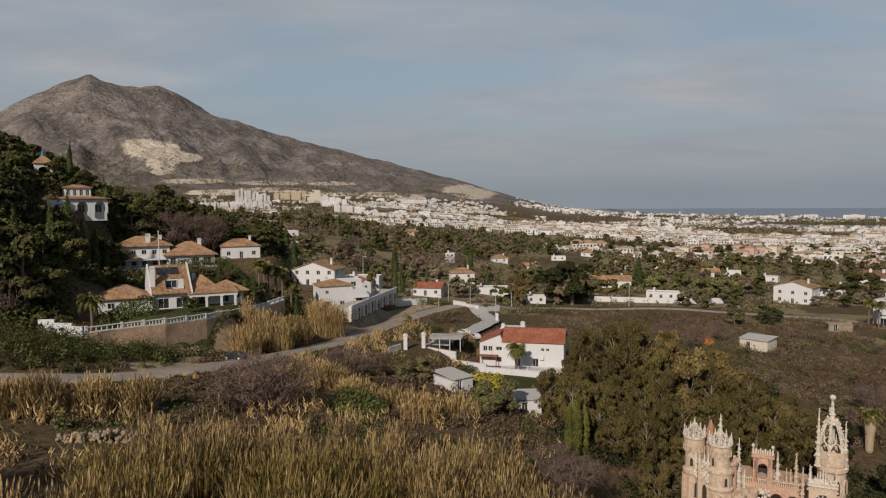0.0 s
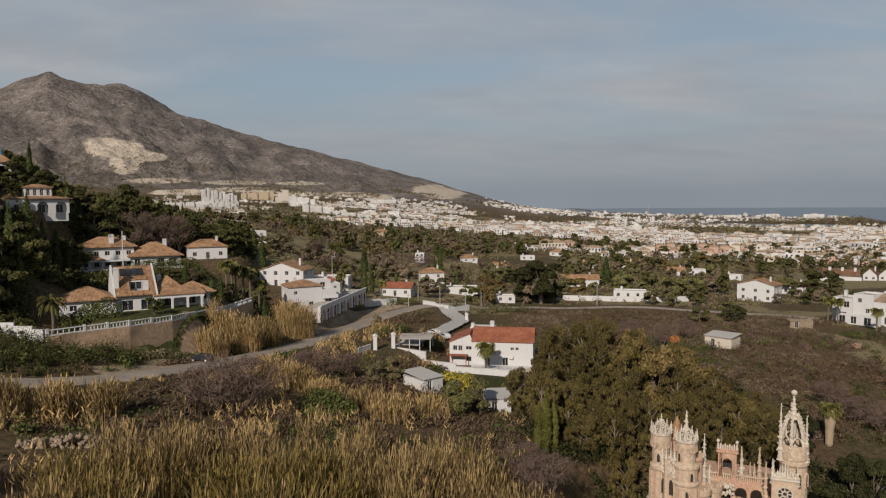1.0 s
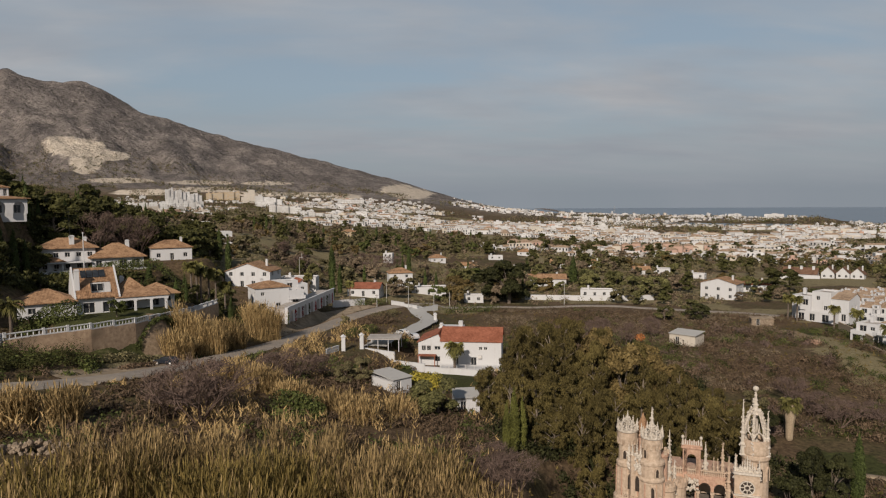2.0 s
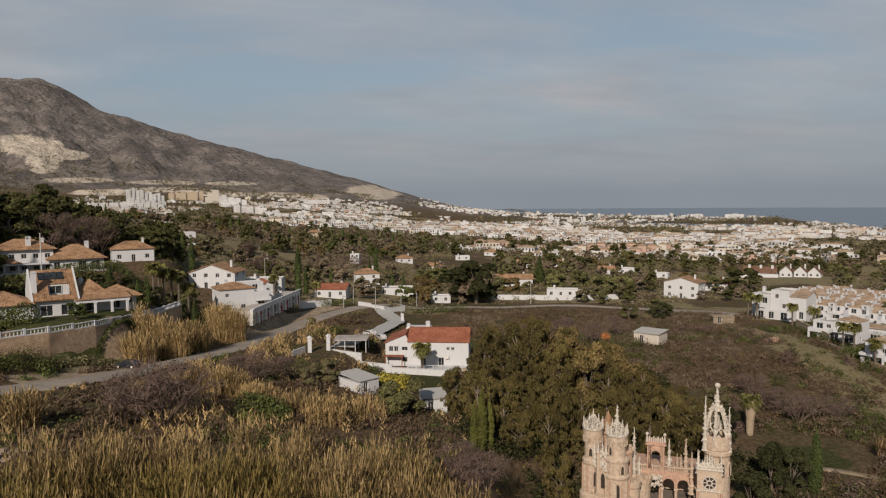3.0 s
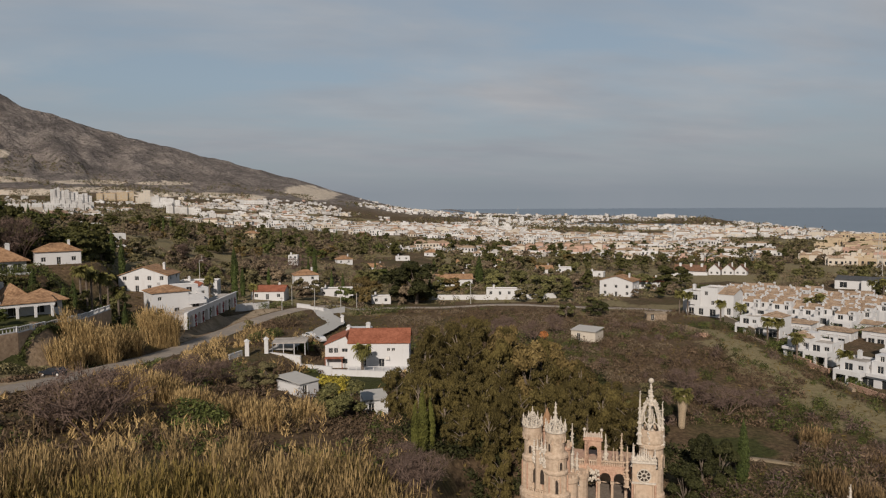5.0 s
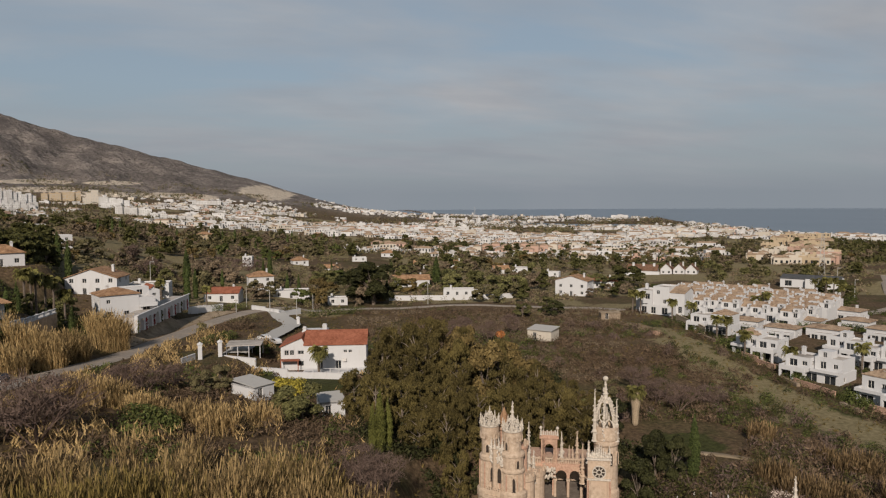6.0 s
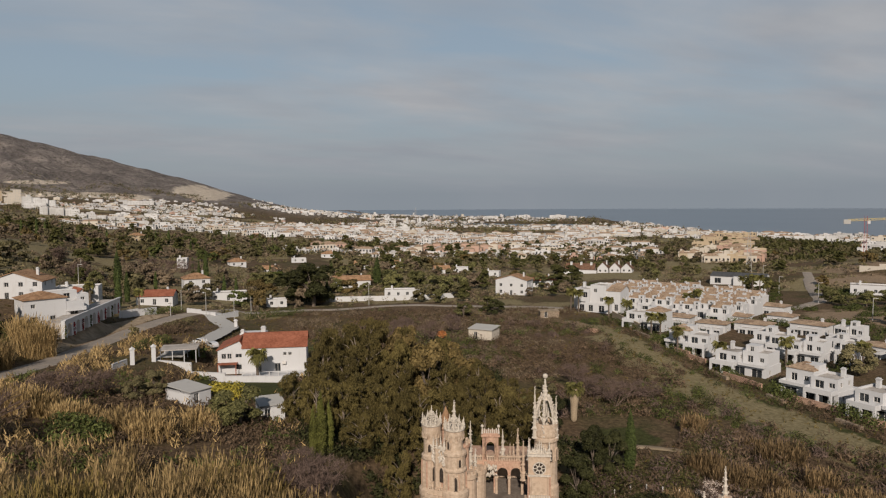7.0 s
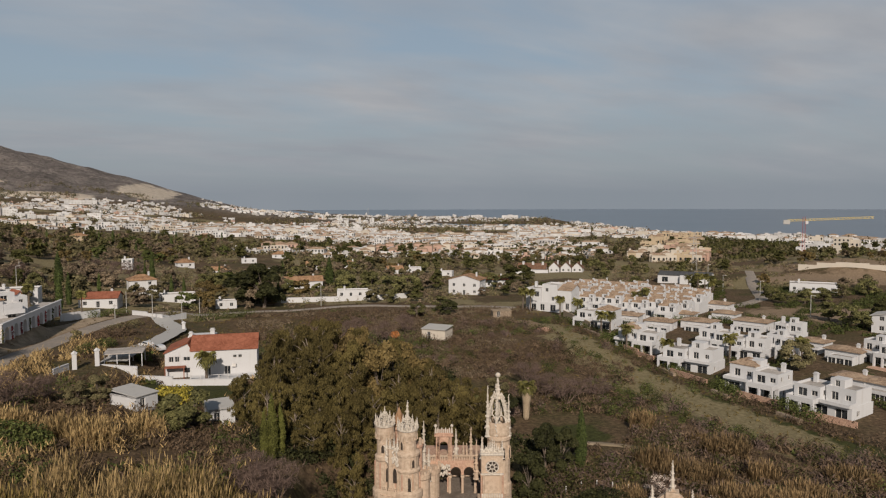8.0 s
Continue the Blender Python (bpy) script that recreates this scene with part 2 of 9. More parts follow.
def foliage(name, dark, light, spread=0.5, rough=0.7):
    """Leaf colour changes from clump to clump and from plant to plant."""
    m, nt, b = principled(name, rough, 0.0, 0.15)
    # dark end lowered, light end raised: leaf colour carries some shadow contrast
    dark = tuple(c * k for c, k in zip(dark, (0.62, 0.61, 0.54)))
    light = tuple(c * k for c, k in zip(light, (1.3, 1.27, 1.12)))
    g = nt.nodes.new("ShaderNodeNewGeometry")
    o = nt.nodes.new("ShaderNodeObjectInfo")
    wide = noise_fac(nt, 0.35, 3)
    add = nt.nodes.new("ShaderNodeMath"); add.operation = "MULTIPLY_ADD"
    nt.links.new(g.outputs["Random Per Island"], add.inputs[0]); add.inputs[1].default_value = spread
    nt.links.new(wide, add.inputs[2])
    col = ramp(nt, add.outputs[0], [(0.38, dark), (0.58 + spread * 0.6, light)])
    hs = nt.nodes.new("ShaderNodeHueSaturation")
    v = nt.nodes.new("ShaderNodeMapRange"); v.inputs["To Min"].default_value = 0.75; v.inputs["To Max"].default_value = 1.25
    nt.links.new(o.outputs["Random"], v.inputs["Value"]); nt.links.new(v.outputs[0], hs.inputs["Value"])
    nt.links.new(col, hs.inputs["Color"]); nt.links.new(hs.outputs[0], b.inputs["Base Color"])
    return m


def plaster(name, c, dirt):
    m, nt, b = principled(name, 0.8, 0, 0.25)
    grain = noise_fac(nt, 6, 5)
    streak = noise_fac(nt, 0.9, 5, 0.6, stretch=(1.0, 1.0, 0.18))
    k = ramp(nt, streak, [(0.55, (0, 0, 0)), (0.85, (0.75, 0.75, 0.75))])
    base = ramp(nt, grain, [(0.3, tuple(v * 0.93 for v in c)), (0.7, c)])
    nt.links.new(blend(nt, k, base, dirt), b.inputs["Base Color"])
    bump(nt, b, grain, 0.2, 0.01)
    return m


def roof_tiles(name, dark, light):
    """Barrel tiles: rows across the slope from a wave in height, colours tile by tile."""
    m, nt, b = principled(name, 0.85, 0, 0.2)
    g = nt.nodes.new("ShaderNodeNewGeometry")
    cells = nt.nodes.new("ShaderNodeTexVoronoi"); cells.inputs["Scale"].default_value = 2.6
    nt.links.new(g.outputs["Position"], cells.inputs["Vector"])
    sepc = nt.nodes.new("ShaderNodeSeparateColor"); nt.links.new(cells.outputs["Color"], sepc.inputs[0])
    wide = noise_fac(nt, 0.5, 5)
    mean = nt.nodes.new("ShaderNodeMath"); mean.operation = "MULTIPLY_ADD"; mean.inputs[1].default_value = 0.35
    nt.links.new(sepc.outputs[0], mean.inputs[0]); nt.links.new(wide, mean.inputs[2])
    nt.links.new(ramp(nt, mean.outputs[0], [(0.4, dark), (0.9, light)]), b.inputs["Base Color"])
    w = nt.nodes.new("ShaderNodeTexWave"); w.inputs["Scale"].default_value = 1.3; w.bands_direction = "X"
    w.inputs["Distortion"].default_value = 0.6
    co = nt.nodes.new("ShaderNodeTexCoord"); nt.links.new(co.outputs["Object"], w.inputs["Vector"])
    bump(nt, b, w.outputs["Fac"], 0.5, 0.08)
    return m


def glass_dark(name):
    m, nt, b = principled(name, 0.12, 0, 0.5)
    n = noise_fac(nt, 0.6, 2)
    nt.links.new(ramp(nt, n, [(0.3, (0.012, 0.014, 0.017)), (0.8, (0.05, 0.055, 0.06))]), b.inputs["Base Color"])
    return m


WHITE = plaster("white_plaster", (0.56, 0.56, 0.565), (0.42, 0.4, 0.375))


def town_plaster(name):
    """Whitewash in many ages: each building a little different."""
    m, nt, b = principled(name, 0.85, 0, 0.2)
    g = nt.nodes.new("ShaderNodeNewGeometry")
    wide = noise_fac(nt, 0.06, 3)
    add = nt.nodes.new("ShaderNodeMath"); add.operation = "MULTIPLY_ADD"; add.inputs[1].default_value = 0.4
    nt.links.new(g.outputs["Random Per Island"], add.inputs[0]); nt.links.new(wide, add.inputs[2])
    nt.links.new(ramp(nt, add.outputs[0], [(0.4, (0.35, 0.335, 0.325)), (0.62, (0.47, 0.46, 0.45)), (0.85, (0.58, 0.575, 0.57))]), b.inputs["Base Color"])
    return m


TOWNWHITE = town_plaster("aged_whitewash")
CREAM = plaster("cream_plaster", (0.54, 0.485, 0.41), (0.44, 0.39, 0.32))
OCHRE = plaster("ochre_plaster", (0.44, 0.35, 0.24), (0.37, 0.29, 0.2))
ROSE = plaster("terracotta_plaster", (0.46, 0.31, 0.245), (0.38, 0.25, 0.195))
GREY = plaster("grey_concrete", (0.42, 0.41, 0.39), (0.28, 0.27, 0.25))
TILE = roof_tiles("clay_roof_tiles", (0.18, 0.1, 0.055), (0.4, 0.245, 0.14))
TILE_RED = roof_tiles("red_roof_tiles", (0.2, 0.068, 0.038), (0.33, 0.125, 0.075))
FLATROOF = surface("flat_roof_screed", (0.3, 0.27, 0.24), (0.5, 0.46, 0.42), 1.5, 0.9, stain=(0.22, 0.2, 0.18))
GLASS = glass_dark("window_glass")
FRAME = surface("window_frame_paint", (0.5, 0.48, 0.45), (0.7, 0.68, 0.65), 8, 0.5, 0.1)
IRON = surface("dark_iron", (0.02, 0.02, 0.022), (0.06, 0.06, 0.062), 12, 0.5, metal=0.6)
BARK = surface("grey_brown_bark", (0.07, 0.055, 0.045), (0.2, 0.16, 0.125), 5, 0.95, 0.6)
PALEBARK = surface("pale_eucalyptus_bark", (0.1, 0.078, 0.06), (0.27, 0.22, 0.17), 3, 0.9, 0.4)
TWIG = surface("purple_brown_twigs", (0.075, 0.05, 0.04), (0.185, 0.13, 0.105), 3, 0.95, 0.3)
EUC = foliage("eucalyptus_leaves", (0.022, 0.019, 0.007), (0.1, 0.081, 0.032), 0.45)
EUC_GOLD = foliage("yellowing_eucalyptus_leaves", (0.045, 0.034, 0.014), (0.14, 0.104, 0.046), 0.45)
# lightened to stand in for haze over distant trees; near trees share it
EVERGREEN = foliage("haze_lightened_evergreen_leaves", (0.042, 0.044, 0.02), (0.13, 0.126, 0.056), 0.45)
PINE = foliage("pine_needles", (0.014, 0.017, 0.007), (0.06, 0.06, 0.022), 0.5)
# evergreen leaves darkened so the colour carries the shade by grove and castle
SHADELEAF = foliage("shade_darkened_leaves", (0.01, 0.012, 0.006), (0.035, 0.037, 0.015), 0.5)
CYPRESS = foliage("cypress_scales", (0.018, 0.03, 0.012), (0.06, 0.078, 0.026), 0.5)
# olive green made paler as haze for trees far from the eye
OLIVE = foliage("haze_lightened_olive_leaves", (0.044, 0.041, 0.023), (0.152, 0.134, 0.076), 0.55)
SHRUB = foliage("evergreen_shrub_leaves", (0.02, 0.027, 0.01), (0.08, 0.094, 0.031), 0.5)
CONIFER = foliage("yellow_green_conifer", (0.03, 0.035, 0.01), (0.115, 0.12, 0.034), 0.5)
DRYSHRUB = foliage("dry_shrub_twigs", (0.037, 0.026, 0.019), (0.122, 0.086, 0.062), 0.5)
WINTER = foliage("grey_brown_winter_twigs", (0.065, 0.05, 0.037), (0.19, 0.148, 0.112), 0.55)
TAWNY = foliage("tawny_reed_stems", (0.035, 0.025, 0.014), (0.19, 0.132, 0.075), 0.7)
PALMLEAF = foliage("palm_fronds", (0.035, 0.038, 0.013), (0.12, 0.112, 0.04), 0.5)
YUCCA = foliage("yellow_green_blades", (0.13, 0.12, 0.02), (0.38, 0.32, 0.06), 0.5)
THATCH = surface("dry_palm_skirt", (0.22, 0.165, 0.11), (0.45, 0.36, 0.25), 9, 0.95, 0.6)
REED = foliage("dry_reed_stems", (0.05, 0.036, 0.018), (0.305, 0.22, 0.115), 0.75)
REEDGREEN = foliage("greenish_reed_leaves", (0.028, 0.025, 0.008), (0.14, 0.105, 0.038), 0.65)
BLOSSOM = foliage("almond_blossom", (0.25, 0.2, 0.2), (0.6, 0.52, 0.5), 0.5)
STONE = surface("pale_castle_stone", (0.36, 0.27, 0.195), (0.56, 0.445, 0.34), 2.5, 0.9, 0.5, 0.04, stain=(0.5, 0.37, 0.27))
CARVED = surface("white_carved_stone", (0.42, 0.37, 0.31), (0.64, 0.58, 0.5), 3.5, 0.85, 0.5, 0.04, stain=(0.45, 0.4, 0.33))
BRICK = surface("rosy_brickwork", (0.34, 0.2, 0.14), (0.54, 0.36, 0.265), 4, 0.9, 0.5, 0.03, stain=(0.5, 0.36, 0.25))
RUBBLE = surface("rubble_stone", (0.16, 0.12, 0.085), (0.34, 0.27, 0.2), 2.0, 0.95, 0.6, 0.06, stain=(0.28, 0.2, 0.13))
MASONRY = surface("earthy_retaining_stone", (0.3, 0.2, 0.13), (0.54, 0.39, 0.26), 1.6, 0.95, 0.6, 0.08, stain=(0.14, 0.1, 0.065))
ASPHALT = surface("sun_bleached_asphalt", (0.21, 0.18, 0.15), (0.31, 0.27, 0.23), 1.2, 0.92, 0.25, 0.02, stain=(0.36, 0.3, 0.235))
DIRT = surface("pale_dirt", (0.2, 0.15, 0.1), (0.38, 0.3, 0.21), 0.7, 0.95, 0.5, 0.08, stain=(0.15, 0.12, 0.07))


def ground_material():
    m, nt, b = principled("scrubby_ground", 0.95, 0, 0.1)

    def attr(key):
        a = nt.nodes.new("ShaderNodeAttribute")
        a.attribute_name = key
        return a.outputs["Fac"]

    def edged(key, scale, lo=0.42, hi=0.58):
        mth = nt.nodes.new("ShaderNodeMath"); mth.operation = "MULTIPLY_ADD"; mth.inputs[1].default_value = 1.1
        nt.links.new(noise_fac(nt, scale, 6, 0.6), mth.inputs[0])
        sub = nt.nodes.new("ShaderNodeMath"); sub.operation = "SUBTRACT"; sub.inputs[1].default_value = 0.55
        nt.links.new(attr(key), sub.inputs[0]); nt.links.new(sub.outputs[0], mth.inputs[2])
        return ramp(nt, mth.outputs[0], [(lo, (0, 0, 0)), (hi, (1, 1, 1))])

    fine = noise_fac(nt, 1.3, 6, 0.65)
    wide = noise_fac(nt, 0.07, 5, 0.6)
    dry = ramp(nt, fine, [(0.3, (0.046, 0.031, 0.019)), (0.5, (0.1, 0.069, 0.042)), (0.72, (0.19, 0.132, 0.08))])
    green = ramp(nt, fine, [(0.3, (0.024, 0.027, 0.01)), (0.7, (0.072, 0.076, 0.027))])
    k = ramp(nt, wide, [(0.46, (0, 0, 0)), (0.66, (0.7, 0.7, 0.7))])
    col = blend(nt, k, dry, green)
    col = blend(nt, edged("lawn", 0.25), col, green)
    straw = ramp(nt, fine, [(0.3, (0.12, 0.1, 0.052)), (0.7, (0.27, 0.225, 0.13))])
    col = blend(nt, edged("straw", 0.22), col, straw)
    earth = ramp(nt, fine, [(0.3, (0.16, 0.115, 0.075)), (0.7, (0.31, 0.23, 0.155))])
    col = blend(nt, edged("earth", 0.12), col, earth)
    # mountain: grey brown scrub with pale rock outcrops; haze greying put into the colours
    mid = noise_fac(nt, 0.0085, 8, 0.68, distort=0.6)
    small = noise_fac(nt, 0.045, 6, 0.7)
    mount = ramp(nt, mid, [(0.36, (0.125, 0.11, 0.104)), (0.5, (0.2, 0.174, 0.16)), (0.62, (0.3, 0.262, 0.235))])
    pale = ramp(nt, small, [(0.56, (0, 0, 0)), (0.7, (0.6, 0.6, 0.6))])
    mount = blend(nt, pale, mount, (0.5, 0.43, 0.37))
    tuft = ramp(nt, noise_fac(nt, 0.09, 4, 0.6), [(0.36, (0.8, 0.8, 0.8)), (0.46, (0, 0, 0))])
    mount = blend(nt, tuft, mount, (0.1, 0.092, 0.075))
    col = blend(nt, attr("mountain"), col, mount)
    lime = ramp(nt, small, [(0.3, (0.5, 0.42, 0.33)), (0.7, (0.74, 0.65, 0.54))])
    col = blend(nt, edged("scar", 0.02), col, lime)
    nt.links.new(col, b.inputs["Base Color"])
    both = nt.nodes.new("ShaderNodeMath"); both.operation = "MULTIPLY"
    nt.links.new(small, both.inputs[0]); nt.links.new(attr("mountain"), both.inputs[1])
    scaled = nt.nodes.new("ShaderNodeMath"); scaled.operation = "MULTIPLY_ADD"; scaled.inputs[1].default_value = 38.0
    fin = nt.nodes.new("ShaderNodeMath"); fin.operation = "MULTIPLY"; fin.inputs[1].default_value = 0.25
    nt.links.new(fine, fin.inputs[0])
    nt.links.new(both.outputs[0], scaled.inputs[0]); nt.links.new(fin.outputs[0], scaled.inputs[2])
    bump(nt, b, scaled.outputs[0], 0.8, 1.0)
    return m


def sea_material():
    m, nt, b = principled("sea_water", 0.3, 0, 0.5)
    n = noise_fac(nt, 0.004, 4, 0.5, stretch=(1, 1, 1))
    nt.links.new(ramp(nt, n, [(0.35, (0.085, 0.115, 0.155)), (0.7, (0.105, 0.135, 0.175))]), b.inputs["Base Color"])
    bump(nt, b, noise_fac(nt, 0.12, 4), 0.25, 1.0)
    return m


# ================= helpers for meshes =================
def mesh_of(bm, name, material, smooth=False):
    me = bpy.data.meshes.new(name)
    bm.to_mesh(me)
    bm.free()
    me.materials.append(material)
    if smooth:
        me.shade_smooth()
    return me


def part(name, bm, material, parent=None, label="", at=None, smooth=False):
    """Links a bmesh or a mesh as one object under a thing or a part."""
    me = bm if isinstance(bm, bpy.types.Mesh) else mesh_of(bm, name, material, smooth)
    ob = new(name, me)
    if parent is not None:
        ob.parent = parent
    if at is not None:
        ob.matrix_basis = at
    if label:
        ob["label"] = label
    return ob


def thing(name, at, label, category, group="", kind=""):
    ob = new(name)
    ob.matrix_basis = at
    ob.empty_display_size = 0.5
    return tagged(ob, label, category, group, kind)


def raw_mesh(name, verts, faces, material):
    me = bpy.data.meshes.new(name)
    me.from_pydata(verts, [], faces)
    me.materials.append(material)
    me.update()
    return me


def quads_mesh(name, corners, material):
    """corners: array of n faces x 3 or 4 corners x 3."""
    c = np.asarray(corners, float)
    n, k = c.shape[:2]
    me = bpy.data.meshes.new(name)
    me.vertices.add(n * k)
    me.vertices.foreach_set("co", c.reshape(-1))
    me.loops.add(n * k)
    me.loops.foreach_set("vertex_index", np.arange(n * k, dtype=np.int32))
    me.polygons.add(n)
    me.polygons.foreach_set("loop_start", np.arange(0, n * k, k, dtype=np.int32))
    me.update(calc_edges=True)
    me.validate()
    me.materials.append(material)
    return me


def box(bm, cx, cy, z0, sx, sy, sz, yaw=0.0, bevel=0.0):
    m = Matrix.Translation((cx, cy, z0 + sz / 2)) @ Matrix.Rotation(radians(yaw), 4, "Z") @ Matrix.Diagonal((sx, sy, sz, 1))
    r = bmesh.ops.create_cube(bm, size=1.0, matrix=m)
    if bevel:
        edges = {e for v in r["verts"] for e in v.link_edges}
        bmesh.ops.bevel(bm, geom=list(edges), offset=bevel, segments=1, affect="EDGES")


def cone(bm, cx, cy, z0, r0, r1, h, n=12, caps=True):
    bmesh.ops.create_cone(bm, cap_ends=caps, segments=n, radius1=r0, radius2=max(r1, 0.001), depth=h, matrix=Matrix.Translation((cx, cy, z0 + h / 2)))


def prism(bm, ring, z0, z1):
    """A closed solid over a ring of (x, y) points."""
    lo = [bm.verts.new((x, y, z0)) for x, y in ring]
    hi = [bm.verts.new((x, y, z1)) for x, y in ring]
    n = len(ring)
    for k in range(n):
        bm.faces.new((lo[k], lo[(k + 1) % n], hi[(k + 1) % n], hi[k]))
    bm.faces.new(hi)
    bm.faces.new(lo[::-1])


def hip_roof(bm, w, d, z0, h, over=0.5, thick=0.18, cx=0.0, cy=0.0, ridge=None):
    """Hipped roof with eaves; the ridge runs along the longer side."""
    a, b = w / 2 + over, d / 2 + over
    if w >= d:
        r = max(a - b, 0.02) if ridge is None else ridge
        top = [(-r, 0), (r, 0)]
        faces = [(0, 1, 5, 4), (1, 2, 5), (2, 3, 4, 5), (3, 0, 4)]
    else:
        r = max(b - a, 0.02) if ridge is None else ridge
        top = [(0, -r), (0, r)]
        faces = [(0, 1, 4), (1, 2, 5, 4), (2, 3, 5), (3, 0, 4, 5)]
    pts = [(-a, -b, z0), (a, -b, z0), (a, b, z0), (-a, b, z0)] + [(x, y, z0 + h) for x, y in top]
    vs = [bm.verts.new((x + cx, y + cy, z)) for x, y, z in pts]
    lo = [bm.verts.new((x + cx, y + cy, z - thick)) for x, y, z in pts[:4]]
    for f in faces:
        bm.faces.new([vs[k] for k in f])
    for k in range(4):
        bm.faces.new((lo[k], lo[(k + 1) % 4], vs[(k + 1) % 4], vs[k]))
    bm.faces.new(lo[::-1])


def gable_roof(bm, w, d, z0, h, over=0.4, thick=0.2, cx=0.0, cy=0.0, along="x", shift=0.0):
    """Two slopes as thick slabs; the ridge runs along x or y."""
    a, b = w / 2 + over, d / 2 + over
    if along == "x":
        prof = [(-b, z0 - h * over / (d / 2)), (shift, z0 + h), (b, z0 - h * over / (d / 2))]
        make = lambda s, p, dz: (cx + s * a, cy + p[0], p[1] + dz)
    else:
        prof = [(-a, z0 - h * over / (w / 2)), (shift, z0 + h), (a, z0 - h * over / (w / 2))]
        make = lambda s, p, dz: (cx + p[0], cy + s * b, p[1] + dz)
    up = [[bm.verts.new(make(s, p, thick)) for p in prof] for s in (-1, 1)]
    dn = [[bm.verts.new(make(s, p, 0)) for p in prof] for s in (-1, 1)]
    for k in (0, 1):
        bm.faces.new((up[0][k], up[1][k], up[1][k + 1], up[0][k + 1]))
        bm.faces.new((dn[0][k], dn[0][k + 1], dn[1][k + 1], dn[1][k]))
    for s in (0, 1):
        for k in (0, 1):
            bm.faces.new((up[s][k], up[s][k + 1], dn[s][k + 1], dn[s][k]))
    for k in (0, 2):
        bm.faces.new((up[0][k], dn[0][k], dn[1][k], up[1][k]))


def tube(bm, pts, r0, r1, n=5):
    """A tapered limb through points."""
    rings = []
    for i, p in enumerate(pts):
        p = Vector(p)
        a, b = Vector(pts[max(i - 1, 0)]), Vector(pts[min(i + 1, len(pts) - 1)])
        t = (b - a).normalized()
        u = t.cross(Vector((0.3, 1, 0.2))).normalized()
        v = t.cross(u)
        r = r0 + (r1 - r0) * i / max(len(pts) - 1, 1)
        rings.append([bm.verts.new(p + (u * math.cos(2 * math.pi * k / n) + v * math.sin(2 * math.pi * k / n)) * r) for k in range(n)])
    for a, b in zip(rings, rings[1:]):
        for k in range(n):
            bm.faces.new((a[k], a[(k + 1) % n], b[(k + 1) % n], b[k]))
    bm.faces.new(rings[-1])


def recalc(bm):
    bmesh.ops.recalc_face_normals(bm, faces=bm.faces)
    return bm


def yawed(p, yaw):
    return Matrix.Translation(p) @ Matrix.Rotation(radians(yaw), 4, "Z")


# ================= the ground sheet, sea and roads =================
LAWNS = [(5.5, 141, 13), (-19, 150, 16), (36.0, 118, 5), (39.5, 160, 6), (43.2, 148, 6), (47, 136, 6), (51, 127, 6), (-10, 262, 14), (30, 330, 30)]
STRAWS = [(34.3, 198, 6), (36.8, 179, 7), (39.6, 162, 7), (42.8, 149, 7), (46.4, 139, 7), (50.4, 130, 6), (37.6, 176, 5), (43.8, 147, 5), (41.0, 155, 8), (38.2, 169, 8), (44.6, 142, 7), (35.5, 187, 7), (33, 110, 6), (48.4, 132, 7), (52.4, 124, 7), (33.4, 204, 6), (-18, 134, 7), (6, 245, 10)]
EARTHS = [(28.4, 214, 6), (26.4, 219, 6), (29.6, 206, 5), (-6.7, 192, 4.5), (-5.2, 203, 5), (-3.7, 214, 5), (-2.7, 222, 4), (-7.8, 184, 4), (-6.0, 198, 4), (-19.5, 128, 5), (-17.6, 134, 5), (-21.5, 126, 4), (55.5, 430, 24), (52.5, 386, 14), (55, 384, 16), (57.6, 384, 16), (52, 425, 18), (53.5, 266, 22), (50.6, 372, 9), (57.5, 262, 16), (30.5, 212, 8), (-17, 147, 4)]


def patches(x, y, rows):
    v = np.zeros_like(x)
    for az, d, r in rows:
        px, py = d * math.sin(radians(az)), d * math.cos(radians(az))
        v = np.maximum(v, 1.25 - np.hypot(x - px, y - py) / r * 0.75)
    return np.clip(v, 0, 1)


